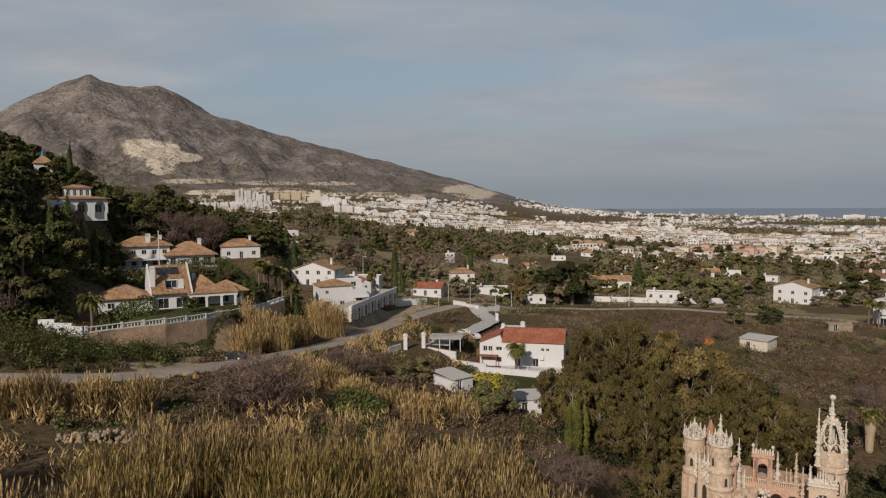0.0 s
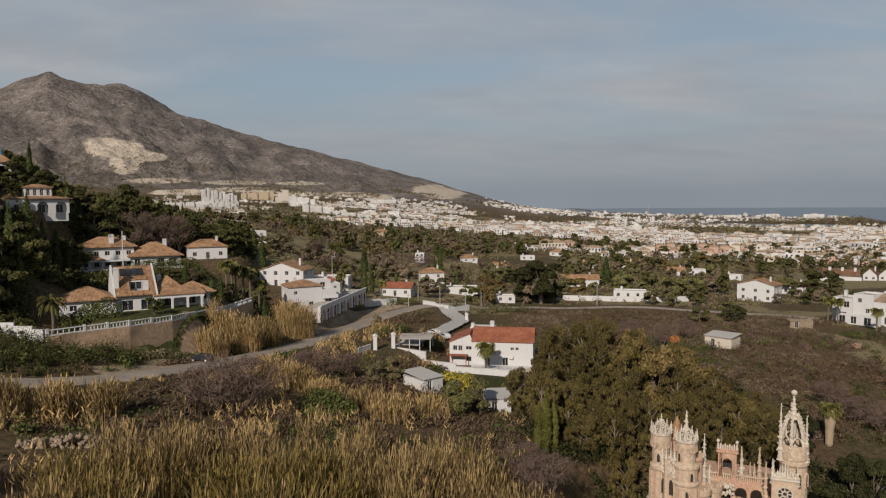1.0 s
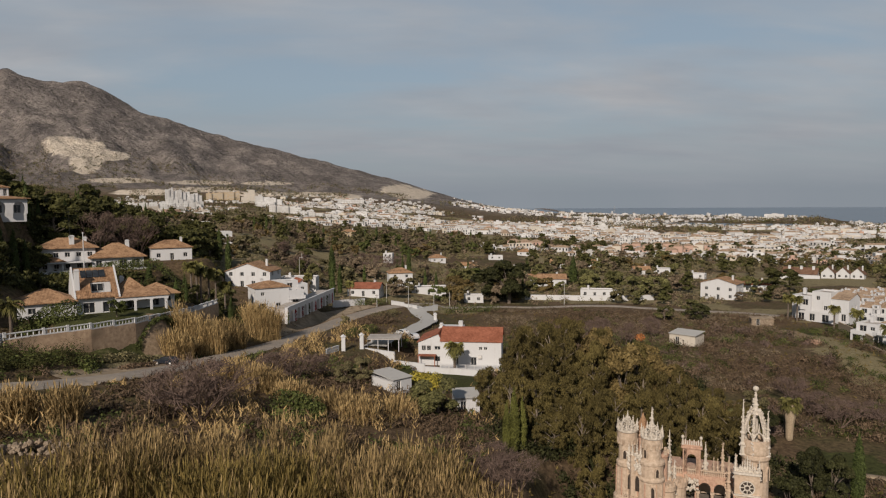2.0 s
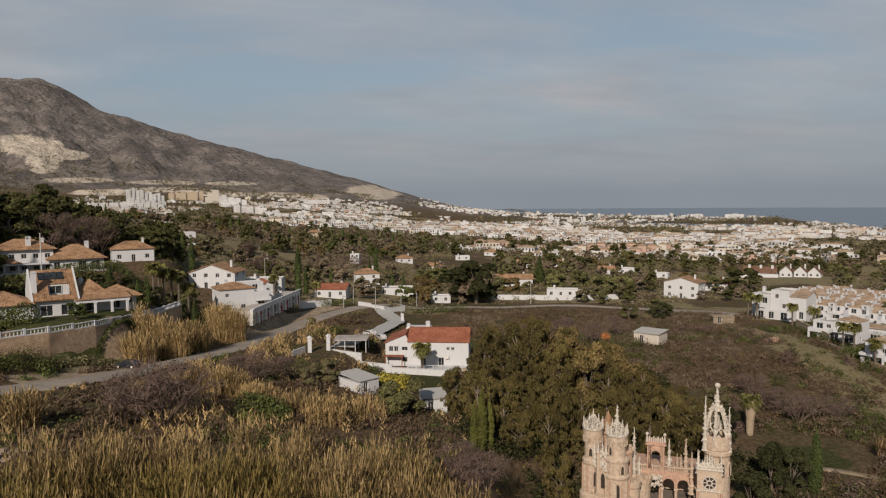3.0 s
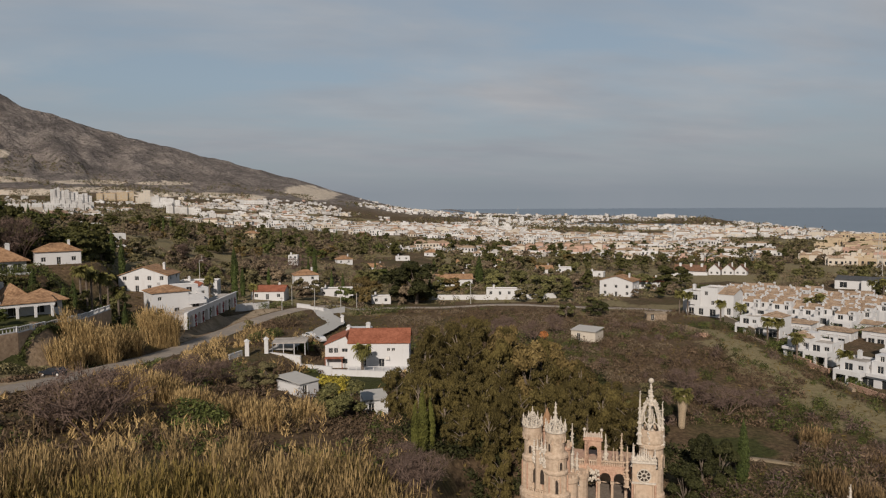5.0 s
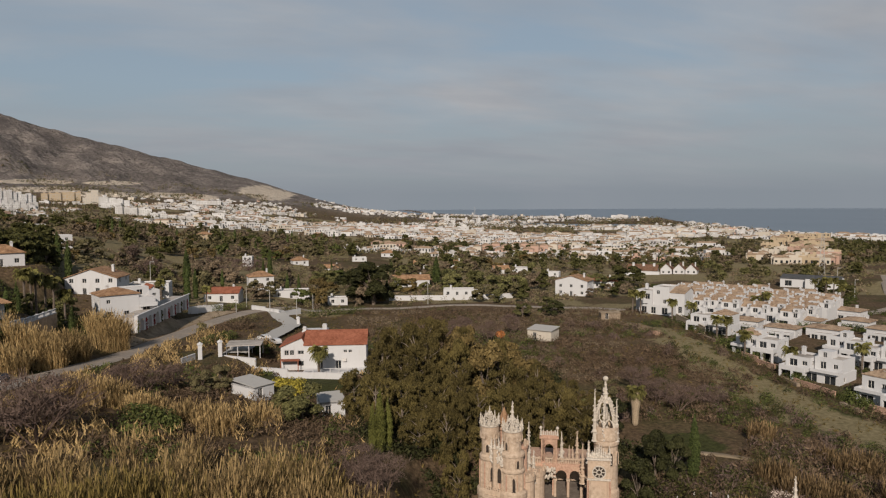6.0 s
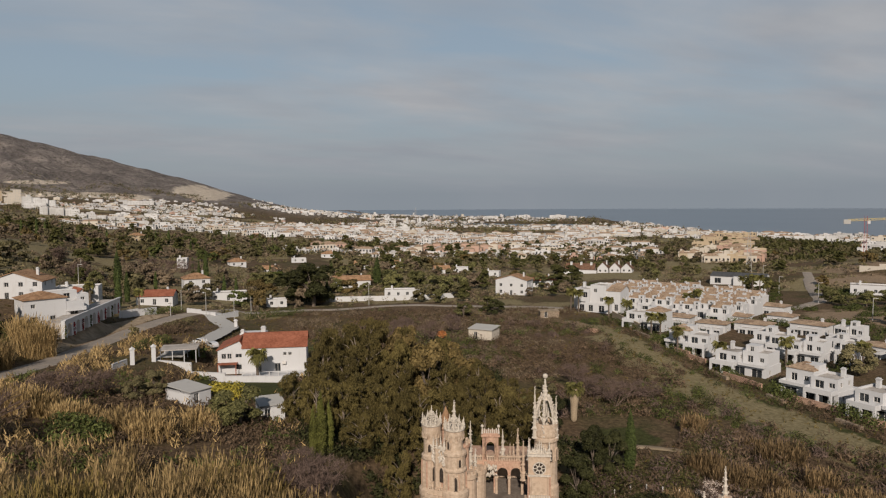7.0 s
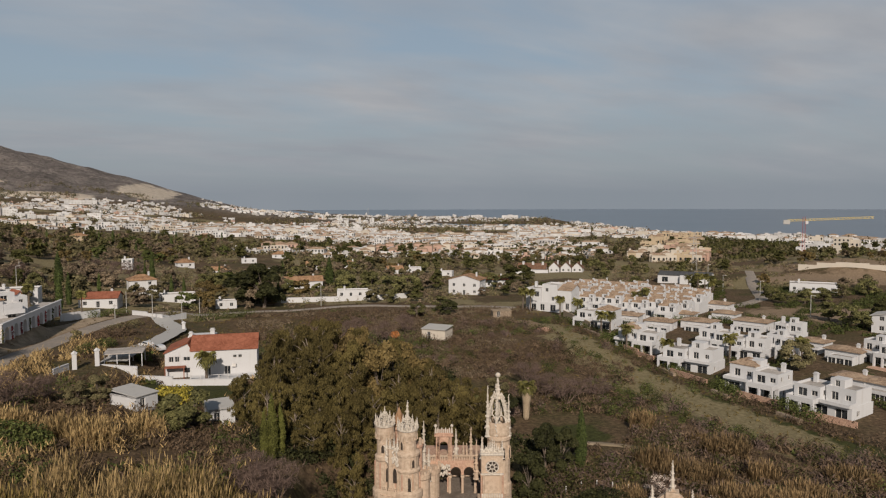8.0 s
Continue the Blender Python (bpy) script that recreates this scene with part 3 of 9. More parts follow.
def build_ground():
    az = np.concatenate([np.arange(-180, -60, 4.0), np.arange(-60, -42, 0.5), np.arange(-42, 66, 0.3), np.arange(66, 100, 1.0), np.arange(100, 180, 4.0)])
    d = np.concatenate([[0.0, 12, 25, 36], np.arange(44, 260, 2.4), np.geomspace(260, 1900, 100), np.arange(1914, 3100, 17.0), np.geomspace(3110, 4900, 14)])
    A, D = np.meshgrid(np.radians(az), d)
    x, y = D * np.sin(A), D * np.cos(A)
    z = gz(x, y)
    nr, nc = x.shape
    me = bpy.data.meshes.new("ground")
    verts = np.stack([x, y, z], -1).reshape(-1, 3)
    i, j = np.meshgrid(np.arange(nr - 1), np.arange(nc), indexing="ij")
    jn = (j + 1) % nc
    quads = np.stack([i * nc + j, (i + 1) * nc + j, (i + 1) * nc + jn, i * nc + jn], -1).reshape(-1, 4)[:, ::-1]
    me.vertices.add(len(verts)); me.vertices.foreach_set("co", verts.reshape(-1))
    me.loops.add(quads.size); me.loops.foreach_set("vertex_index", quads.reshape(-1).astype(np.int32))
    me.polygons.add(len(quads)); me.polygons.foreach_set("loop_start", np.arange(0, quads.size, 4, dtype=np.int32))
    me.update(calc_edges=True)
    me.shade_smooth()
    fx, fy = x.reshape(-1), y.reshape(-1)
    fd, fa = np.hypot(fx, fy), np.degrees(np.arctan2(fx, fy))
    fe = np.degrees(np.arctan((z.reshape(-1) - 60) / np.maximum(fd, 1)))
    far = fd > 1700

    def oval(a0, e0, ra, re):
        return np.clip(1.4 - np.hypot((fa - a0) / ra, (fe - e0) / re) * 0.9, 0, 1) * far

    scar = np.maximum.reduce([oval(-23.3, 4.2, 1.2, 0.7), oval(-22.0, 4.0, 1.7, 0.85), oval(-21.8, 3.1, 1.1, 0.8), oval(-20.3, 3.6, 1.5, 0.35), oval(1.4, 1.0, 1.3, 0.45), oval(2.5, 0.7, 1.7, 0.45), oval(-14, 1.65, 2.5, 0.16), oval(-9, 1.6, 2, 0.14), oval(-19.5, 1.8, 2.6, 0.2), oval(-13.5, 1.1, 3.0, 0.2), oval(-9.5, 0.75, 2.2, 0.2), oval(-18, 0.9, 2.2, 0.28), oval(-5.5, 0.7, 2.0, 0.2), oval(-3.0, 0.5, 1.6, 0.25)])
    # grass strip along the foot of the estate
    strip = np.interp(fa, [30, 33.4, 35.5, 38.2, 41, 44.6, 48.4, 52.4, 58], [216, 204, 187, 169, 155, 142, 132, 124, 116])
    side = (fa > 31) & (fa < 60) & (fd < 260)
    sward = np.clip(1.1 - np.abs(fd - strip - 6) / 9, 0, 1) * side
    hay = np.clip(1.05 - np.abs(fd - strip - 3) / 9, 0, 1) * side * (0.2 + 0.75 * np.clip(fbm(fx / 9, fy / 9, 3, 37) * 4 + 0.45, 0, 1))
    for key, vals in (("lawn", np.maximum(patches(fx, fy, LAWNS), sward)), ("straw", np.maximum(hay, np.maximum(patches(fx, fy, STRAWS), np.clip(fbm(fx / 40, fy / 40, 3, 33) * 1.6 + 0.5, 0, 0.85) * (fd > 235) * (fd < 1500) * ((fa < 33) | (fd > 350))))), ("earth", patches(fx, fy, EARTHS)),
                      ("mountain", smooth01((fd - 1650) / 300)), ("scar", scar)):
        at = me.attributes.new(key, "FLOAT", "POINT")
        at.data.foreach_set("value", np.asarray(vals, np.float32).reshape(-1))
    me.materials.append(ground_material())
    tagged(new("ground", me), "dry scrubby hillside rising to a grey rocky mountain", "ground", kind="structure")


build_ground()


def build_sea():
    az = np.radians(np.arange(6, 130, 2.0))
    d = [620, 900, 1300, 2000, 3000, 4000, 4950]
    verts = [(r * math.sin(a), r * math.cos(a), 10.0) for r in d for a in az]
    n = len(az)
    faces = [(i * n + j, i * n + j + 1, (i + 1) * n + j + 1, (i + 1) * n + j) for i in range(len(d) - 1) for j in range(n - 1)]
    tagged(new("water", raw_mesh("water", verts, faces, sea_material())), "hazy blue grey sea behind the coastal town", "sea", kind="structure")


build_sea()


def ribbon(name, line, width, lift, material, label, category, step=2.0, drop=0.5, level=True):
    """A road laid on the ground along (azimuth, distance) points, level across or hugging the slope."""
    pts = [Vector((d * math.sin(radians(a)), d * math.cos(radians(a)))) for a, d in line]
    dense = []
    for k in range(len(pts) - 1):
        p0, p1, p2, p3 = pts[max(k - 1, 0)], pts[k], pts[k + 1], pts[min(k + 2, len(pts) - 1)]
        n = max(2, int((p2 - p1).length / step))
        for i in range(n):
            t = i / n
            dense.append(0.5 * (2 * p1 + (p2 - p0) * t + (2 * p0 - 5 * p1 + 4 * p2 - p3) * t * t + (3 * p1 - p0 - 3 * p2 + p3) * t ** 3))
    dense.append(pts[-1])
    verts, faces, m = [], [], 6
    for k, p in enumerate(dense):
        a, b = dense[max(k - 1, 0)], dense[min(k + 1, len(dense) - 1)]
        t = (b - a).normalized()
        n = Vector((t.y, -t.x))
        zc = max(float(gz(*(p + n * s * width / 2))) for s in (-1, -0.5, 0, 0.5, 1))
        for c in range(m):
            s = c / (m - 1) - 0.5
            edge = 0.25 * vnoise(p.x * 0.8 + c, p.y * 0.8, 5) if c in (0, m - 1) else 0
            q = p + n * (s * width + edge * 2)
            verts.append((q.x, q.y, (zc if level else float(gz(q.x, q.y))) + lift - (drop if c in (0, m - 1) else 0.0)))
        if k:
            o = (k - 1) * m
            faces += [(o + c, o + c + 1, o + m + c + 1, o + m + c) for c in range(m - 1)]
    me = raw_mesh(name, verts, faces, material)
    me.shade_smooth()
    return tagged(new(name, me), label, category, kind="structure")


ribbon("road", [r[:2] for r in ROADLINE], 9.0, 0.14, ASPHALT, "narrow sun-bleached asphalt road curving past the villas", "road")
ribbon("verge_layby", [(-24.5, 123), (-22, 126.5), (-19.5, 132), (-17.2, 139), (-15.2, 148)], 6.0, 0.14, DIRT, "bare trodden dirt lay-by beside the road", "verge", drop=0.3, level=False)
ribbon("verge_forecourt", [(-10.2, 172), (-8.2, 186), (-5.84, 205.5), (-3.0, 225.8), (-0.84, 239.6)], 7.0, 0.14, DIRT, "bare pale dirt strip between road and arcade", "verge", drop=0.3, level=False)
ribbon("road_far", [(2.5, 246), (6, 250), (10, 252), (14.4, 256), (18.7, 258), (24.4, 254), (28, 250), (31, 243)], 5.0, 0.14, ASPHALT, "pale level lane along a low white wall", "road")
ribbon("driveway", [(-0.6, 164), (0.6, 178), (2.1, 190), (3.3, 204), (3.9, 215), (3.2, 226), (2.6, 238)], 5.4, 0.12, GREY, "pale concrete driveway down to the house", "driveway", drop=0.08)
ribbon("street", [(47.2, 276), (48.6, 291), (49.7, 308), (49.6, 332), (49.1, 366), (48.8, 410)], 6.0, 0.14, ASPHALT, "grey street climbing past the housing estate", "road", 4.0)
ribbon("footpath", [(33, 112), (37, 114), (42, 112), (47, 106), (53, 100)], 2.0, 0.1, DIRT, "worn pale dirt path over the grass", "path")


# ================= buildings =================
PANES, FRAMES = {}, {}


def window_meshes(w, h):
    key = (round(w, 2), round(h, 2))
    if key not in PANES:
        bm = bmesh.new()
        for cx, cz, sx, sz in ((-w / 2 + 0.04, 0, 0.08, h), (w / 2 - 0.04, 0, 0.08, h), (0, -h / 2, w - 0.16, 0.08), (0, h / 2 - 0.08, w - 0.16, 0.08), (0, -h / 2 + 0.08, 0.06, h - 0.16)):
            zz = cz if sz < h * 0.5 else -h / 2
            box(bm, cx, 0, zz, sx, 0.1, sz)
        FRAMES[key] = mesh_of(bm, "window", FRAME)
        bm = bmesh.new()
        box(bm, 0, 0.0, -h / 2 + 0.04, w - 0.1, 0.03, h - 0.08)
        PANES[key] = mesh_of(bm, "pane", GLASS)
    return FRAMES[key], PANES[key]


def facade(bm, m, w, h, openings, deep=0.28):
    """A wall face in the plane of m (x along, z up, -y outwards), with reveals round its openings (cx, z0, w, h)."""
    xs, zs = {-w / 2, w / 2}, {0.0, h}
    for cx, z0, ow, oh in openings:
        xs |= {cx - ow / 2, cx + ow / 2}
        zs |= {z0, z0 + oh}
    xs, zs = sorted(xs), sorted(zs)

    def quad(*pts):
        bm.faces.new([bm.verts.new(m @ Vector(p)) for p in pts])

    for i in range(len(xs) - 1):
        for k in range(len(zs) - 1):
            mx, mz = (xs[i] + xs[i + 1]) / 2, (zs[k] + zs[k + 1]) / 2
            if any(abs(mx - cx) < ow / 2 and z0 < mz < z0 + oh for cx, z0, ow, oh in openings):
                continue
            quad((xs[i], 0, zs[k]), (xs[i + 1], 0, zs[k]), (xs[i + 1], 0, zs[k + 1]), (xs[i], 0, zs[k + 1]))
    for cx, z0, ow, oh in openings:
        a, b, t = cx - ow / 2, cx + ow / 2, z0 + oh
        quad((a, 0, z0), (a, deep, z0), (b, deep, z0), (b, 0, z0))
        quad((a, 0, t), (b, 0, t), (b, deep, t), (a, deep, t))
        quad((a, 0, z0), (a, 0, t), (a, deep, t), (a, deep, z0))
        quad((b, 0, z0), (b, deep, z0), (b, deep, t), (b, 0, t))


def block(parent, cx, cy, z0, w, d, h, front=(), right=(), back=(), left=(), material=None, name="wall", sunk=2.5, parapet=0.0):
    """A walled volume with real openings; each side lists (cx, z0, w, h)."""
    material = material or WHITE
    bm = bmesh.new()
    base = Matrix.Translation((cx, cy, z0))
    sides = [(Matrix.Translation((0, -d / 2, 0)), w, front), (Matrix.Translation((w / 2, 0, 0)) @ Matrix.Rotation(radians(90), 4, "Z"), d, right),
             (Matrix.Translation((0, d / 2, 0)) @ Matrix.Rotation(radians(180), 4, "Z"), w, back), (Matrix.Translation((-w / 2, 0, 0)) @ Matrix.Rotation(radians(-90), 4, "Z"), d, left)]
    for m, width, openings in sides:
        facade(bm, base @ m, width, h, openings)
    top = h - parapet
    vs = [bm.verts.new(base @ Vector((sx * w / 2, sy * d / 2, h))) for sx, sy in ((-1, -1), (1, -1), (1, 1), (-1, 1))]
    if parapet:
        t = 0.25
        ins = [bm.verts.new(base @ Vector((sx * (w / 2 - t), sy * (d / 2 - t), h))) for sx, sy in ((-1, -1), (1, -1), (1, 1), (-1, 1))]
        low = [bm.verts.new(base @ Vector((sx * (w / 2 - t), sy * (d / 2 - t), top))) for sx, sy in ((-1, -1), (1, -1), (1, 1), (-1, 1))]
        for k in range(4):
            n = (k + 1) % 4
            bm.faces.new((vs[k], vs[n], ins[n], ins[k]))
            bm.faces.new((ins[k], ins[n], low[n], low[k]))
        bm.faces.new(low)
    else:
        bm.faces.new(vs)
    if sunk and z0 < 0.5:
        box(bm, cx, cy, z0 - sunk, w, d, sunk)
    bmesh.ops.remove_doubles(bm, verts=bm.verts, dist=0.001)
    wall = part(name, bm, material, parent)
    for m, width, openings in sides:
        for ox, oz, ow, oh in openings:
            fr, pane = window_meshes(ow, oh)
            o = part("window", fr, None, wall, at=base @ m @ Matrix.Translation((ox, 0.2, oz + oh / 2)))
            part("pane", pane, None, o, at=Matrix.Translation((0, 0.04, 0)))
    if parapet:
        bm = bmesh.new()
        box(bm, cx, cy, z0 + top + 0.004, w - 0.52, d - 0.52, 0.06)
        part("flat_roof", bm, FLATROOF, wall, "pale grey screed")
    return wall


def grid(n, w, floors=(1.0,), ow=1.1, oh=1.25, skip=()):
    """Evenly set openings on a wall of width w."""
    return [((i + 0.5) / n * w - w / 2, z, ow, oh) for k, z in enumerate(floors) for i in range(n) if (i, k) not in skip]


def chimney(parent, x, y, z, h=1.4, s=0.7, cap=True, material=None):
    bm = bmesh.new()
    box(bm, x, y, z, s, s, h, bevel=0.03)
    if cap:
        box(bm, x, y, z + h - 0.12, s + 0.2, s + 0.2, 0.12)
        box(bm, x, y, z + h + 0.02, s - 0.15, s - 0.15, 0.25)
    part("chimney", bm, material or WHITE, parent)


def roof(parent, kind, w, d, z, h, cx=0.0, cy=0.0, along="x", material=None, over=0.45, shift=0.0):
    bm = bmesh.new()
    if kind == "hip":
        hip_roof(bm, w, d, z + 0.19, h, over, cx=cx, cy=cy)
    else:
        gable_roof(bm, w, d, z + 0.02, h, over, cx=cx, cy=cy, along=along, shift=shift)
    recalc(bm)
    return part("roof", bm, material or TILE, parent)


def gable_wall(parent, cx, cy, z, w, d, h, along="x", material=None, shift=0.0):
    """The triangles of wall under a gabled roof."""
    for s in (-1, 1):
        bm = bmesh.new()
        if along == "x":
            tri = [(cx + s * w / 2, cy - d / 2, z), (cx + s * w / 2, cy + d / 2, z), (cx + s * w / 2, cy + shift, z + h)]
            off = Vector((-s * 0.25, 0, 0))
        else:
            tri = [(cx - w / 2, cy + s * d / 2, z), (cx + w / 2, cy + s * d / 2, z), (cx + shift, cy + s * d / 2, z + h)]
            off = Vector((0, -s * 0.25, 0))
        a = [bm.verts.new(p) for p in tri]
        b = [bm.verts.new(Vector(p) + off) for p in tri]
        bm.faces.new(a)
        bm.faces.new(b[::-1])
        for k in range(3):
            bm.faces.new((a[k], b[k], b[(k + 1) % 3], a[(k + 1) % 3]))
        recalc(bm)
        part("gable", bm, material or WHITE, parent)


def simple_house(az, d, turn, w, dep, h, kind, rh, label, wall=None, tiles=None, along="x", group="", name="house", lift=0.0, stack=True):
    """One or two storeys under a tiled or flat roof."""
    t = thing(name, yawed(spot(az, d, lift), -az + turn), label, "house", group)
    floors = (0.9,) if h < 4.3 else (0.9, 3.7)
    n = max(2, int(w / 3.6))
    side = max(1, int(dep / 4.5))
    fr = grid(n, w, floors, 1.2, 1.3)
    if n > 2:
        fr[1] = (fr[1][0], 0.05, 1.1, 2.1)
    block(t, 0, 0, 0, w, dep, h, fr, grid(side, dep, floors), grid(n, w, floors), grid(side, dep, floors), wall, parapet=0.5 if kind == "flat" else 0.0)
    if kind != "flat":
        roof(t, kind, w, dep, h, rh, along=along, material=tiles)
        if kind == "gable":
            gable_wall(t, 0, 0, h - 0.01, w, dep, rh - 0.05, along, wall)
        if stack:
            chimney(t, w * 0.28, dep * 0.12, h + rh * 0.4, rh * 0.6 + 0.7)
    elif stack:
        chimney(t, -w * 0.3, dep * 0.2, h - 0.5, 1.5, 0.8)
    return t


def red_roof_house():
    t = thing("villa", yawed(spot(6.6, 163), -6.6 - 6), "white two-storey villa with red tiled roofs and small windows", "house")
    block(t, 2.6, 0, 0, 13.8, 9, 5.9, [(2.2, 3.9, 0.8, 0.7), (3.3, 3.9, 0.8, 0.7), (0.6, 0.1, 1.3, 2.1), (-3.5, 0.1, 1.2, 2.1)], grid(2, 9, (1.0, 3.8)), grid(4, 13.8, (1.0, 3.8)), [])
    roof(t, "gable", 13.8, 9, 5.9, 2.4, 2.6, 0, "x", TILE_RED, 0.3)
    gable_wall(t, 2.6, 0, 5.89, 13.8, 9, 2.35, "x")
    block(t, -7.0, 0.8, 0, 5.6, 9.5, 5.5, [(-1.5, 3.4, 1.0, 1.2), (-0.3, 3.4, 1.0, 1.2), (1.7, 3.6, 1.4, 0.9), (1.7, 0.9, 1.3, 1.2)], [], grid(2, 5.6, (3.4,)), grid(2, 9.5, (1.0, 3.6)))
    roof(t, "gable", 5.6, 9.5, 5.5, 1.9, -7.0, 0.8, "y", TILE_RED, 0.3, shift=1.9)
    gable_wall(t, -7.0, 0.8, 5.49, 5.6, 9.5, 1.8, "y", shift=1.9)
    block(t, -3.0, 5.5, 0, 6, 4, 7.6, grid(2, 6, (6.2,), 0.8, 0.6))
    bm = bmesh.new()
    box(bm, 2.6, -6.4, -1.6, 14.2, 3.6, 1.9, bevel=0.05)
    for k in range(8):
        box(bm, -4.0 + k * 1.9, -8.1, 0.3, 0.16, 0.16, 0.9)
    box(bm, 2.6, -8.1, 1.15, 14.2, 0.2, 0.12)
    part("terrace", bm, WHITE, t)
    bm = bmesh.new()
    box(bm, -7.6, -5.0, 2.5, 4.2, 1.8, 0.16)
    for x in (-9.5, -5.7):
        box(bm, x, -5.8, -0.5, 0.18, 0.18, 3.0)
    part("porch", bm, TILE_RED, t)
    chimney(t, -0.6, 3.6, 6.8, 2.2, 1.0)
    chimney(t, -5.4, 4.2, 6.4, 1.9, 0.8)
    bm = bmesh.new()
    box(bm, 4.6, -4.8, 2.0, 0.9, 0.4, 0.7, bevel=0.04)
    part("air_conditioner", bm, FRAME, t)


def arch_ring(w, h, n=7):
    """Outline of a round-headed opening, from its left foot over the top."""
    r = w / 2
    pts = [(-r, 0.0), (-r, h - r)]
    pts += [(-r * math.cos(math.pi * k / n), h - r + r * math.sin(math.pi * k / n)) for k in range(1, n)]
    return pts + [(r, h - r), (r, 0.0)]


def arched_panel(bm, m, w, h, arches, thick=0.4):
    """A wall panel (x along, z up, front at y=0) pierced by arches (cx, w, h) from the floor up."""
    arches = sorted(arches)
    for y, flip in ((0.0, False), (thick, True)):
        x0 = -w / 2
        for cx, aw, ah in arches:
            pts = [(cx + px, pz) for px, pz in arch_ring(aw, ah)]
            poly = [(x0, 0.0)] + [pts[0]] + pts[1:len(pts) // 2 + 1] + [(cx, h), (x0, h)]
            fill(bm, m, poly, y, flip)
            poly2 = [(cx, h)] + pts[len(pts) // 2:]
            last = cx + aw / 2
            fill(bm, m, poly2 + [(last + 0.001, 0.0), (last + 0.001, h)], y, flip)
            x0 = last + 0.001
        fill(bm, m, [(x0, 0), (w / 2, 0), (w / 2, h), (x0, h)], y, flip)
    for cx, aw, ah in arches:
        pts = [(cx + px, pz) for px, pz in arch_ring(aw, ah)]
        for a, b in zip(pts, pts[1:]):
            bm.faces.new([bm.verts.new(m @ Vector(p)) for p in ((a[0], 0, a[1]), (b[0], 0, b[1]), (b[0], thick, b[1]), (a[0], thick, a[1]))])
    for a, b in (((-w / 2, 0), (-w / 2, h)), ((-w / 2, h), (w / 2, h)), ((w / 2, h), (w / 2, 0))):
        bm.faces.new([bm.verts.new(m @ Vector(p)) for p in ((a[0], 0, a[1]), (b[0], 0, b[1]), (b[0], thick, b[1]), (a[0], thick, a[1]))])


def fill(bm, m, poly, y, flip):
    vs = [bm.verts.new(m @ Vector((x, y, z))) for x, z in poly]
    bm.faces.new(vs[::-1] if flip else vs)


def garden_villa():
    """The low villa with solar panels behind the balustrade."""
    t = thing("villa", yawed(spot(-21.6, 159), 21.6 + 6) @ Matrix.Scale(0.96, 4), "white villa with steep clay tile roofs, tall chimney and solar panels", "house")
    # centre under one long tiled slope; y0, z0 eave and y1, z1 ridge of the front slope
    W, y0, z0, y1, z1, yb = 8.0, -4.6, 3.2, 3.2, 8.8, 8.2
    block(t, 0, 1.8, 0, W - 0.3, yb - y0 - 1.6, 3.1, [(2.2, 0.1, 2.4, 2.2), (-1.6, 0.1, 2.2, 2.2)], [], grid(3, W), [], WHITE)

    def on(x, f, lift):
        n = Vector((0, -(z1 - z0), y1 - y0)).normalized()
        return Vector((x, y0 + (y1 - y0) * f, z0 + (z1 - z0) * f)) + n * lift

    def slab(bm, x0, x1, f0, f1, lo, hi):
        v = [bm.verts.new(on(x, f, h)) for h in (lo, hi) for x, f in ((x0, f0), (x1, f0), (x1, f1), (x0, f1))]
        for f in ((3, 2, 1, 0), (4, 5, 6, 7), (0, 1, 5, 4), (1, 2, 6, 5), (2, 3, 7, 6), (3, 0, 4, 7)):
            bm.faces.new([v[k] for k in f])

    bm = bmesh.new()
    # front slope round the opening of the loggia, and the short back slope
    for x0, x1, f0, f1 in ((-W / 2, -1.0, 0, 1), (2.9, W / 2, 0, 1), (-1.0, 2.9, 0, 0.16), (-1.0, 2.9, 0.52, 1)):
        slab(bm, x0, x1, f0, f1, 0.0, 0.22)
    v = [bm.verts.new(p) for p in ((-W / 2, y1, z1), (W / 2, y1, z1), (W / 2, yb, z0 + 0.6), (-W / 2, yb, z0 + 0.6), (-W / 2, y1, z1 + 0.25), (W / 2, y1, z1 + 0.25), (W / 2, yb, z0 + 0.85), (-W / 2, yb, z0 + 0.85))]
    for f in ((3, 2, 1, 0), (4, 5, 6, 7), (0, 1, 5, 4), (1, 2, 6, 5), (2, 3, 7, 6), (3, 0, 4, 7)):
        bm.faces.new([v[k] for k in f])
    part("roof", recalc(bm), TILE, t)
    # tile courses running down the slope, as thin raised ribs
    for k in range(26):
        x = -W / 2 + 0.15 + k * (W - 0.3) / 25
        for f0, f1 in ((0, 0.16), (0.52, 1)) if -1.0 < x < 2.9 else ((0, 1),):
            bm = bmesh.new()
            slab(bm, x - 0.06, x + 0.06, f0, f1, 0.22, 0.29)
            part("tile_course", bm, TILE, t)
    # loggia: back wall with a wide window, floor and cheeks
    bm = bmesh.new()
    fz, by = on(0, 0.16, 0).z, on(0, 0.52, 0).y
    box(bm, 0.95, by + 0.1, fz - 0.1, 4.1, 0.25, on(0, 0.52, 0).z - fz + 0.1)
    box(bm, 0.95, (on(0, 0.16, 0).y + by) / 2, fz - 0.25, 4.0, by - on(0, 0.16, 0).y, 0.2)
    part("loggia", bm, WHITE, t)
    fr, pane = window_meshes(2.3, 1.7)
    o = part("window", fr, None, t, at=Matrix.Translation((0.4, by - 0.12, fz + 1.0)))
    part("pane", pane, None, o, at=Matrix.Translation((0, 0.03, 0)))
    for k in range(4):
        bm = bmesh.new()
        slab(bm, -2.6 + k * 1.2, -1.5 + k * 1.2, 0.66, 0.9, 0.32, 0.42)
        part("solar_panel", bm, GLASS, t, "dark solar collector")
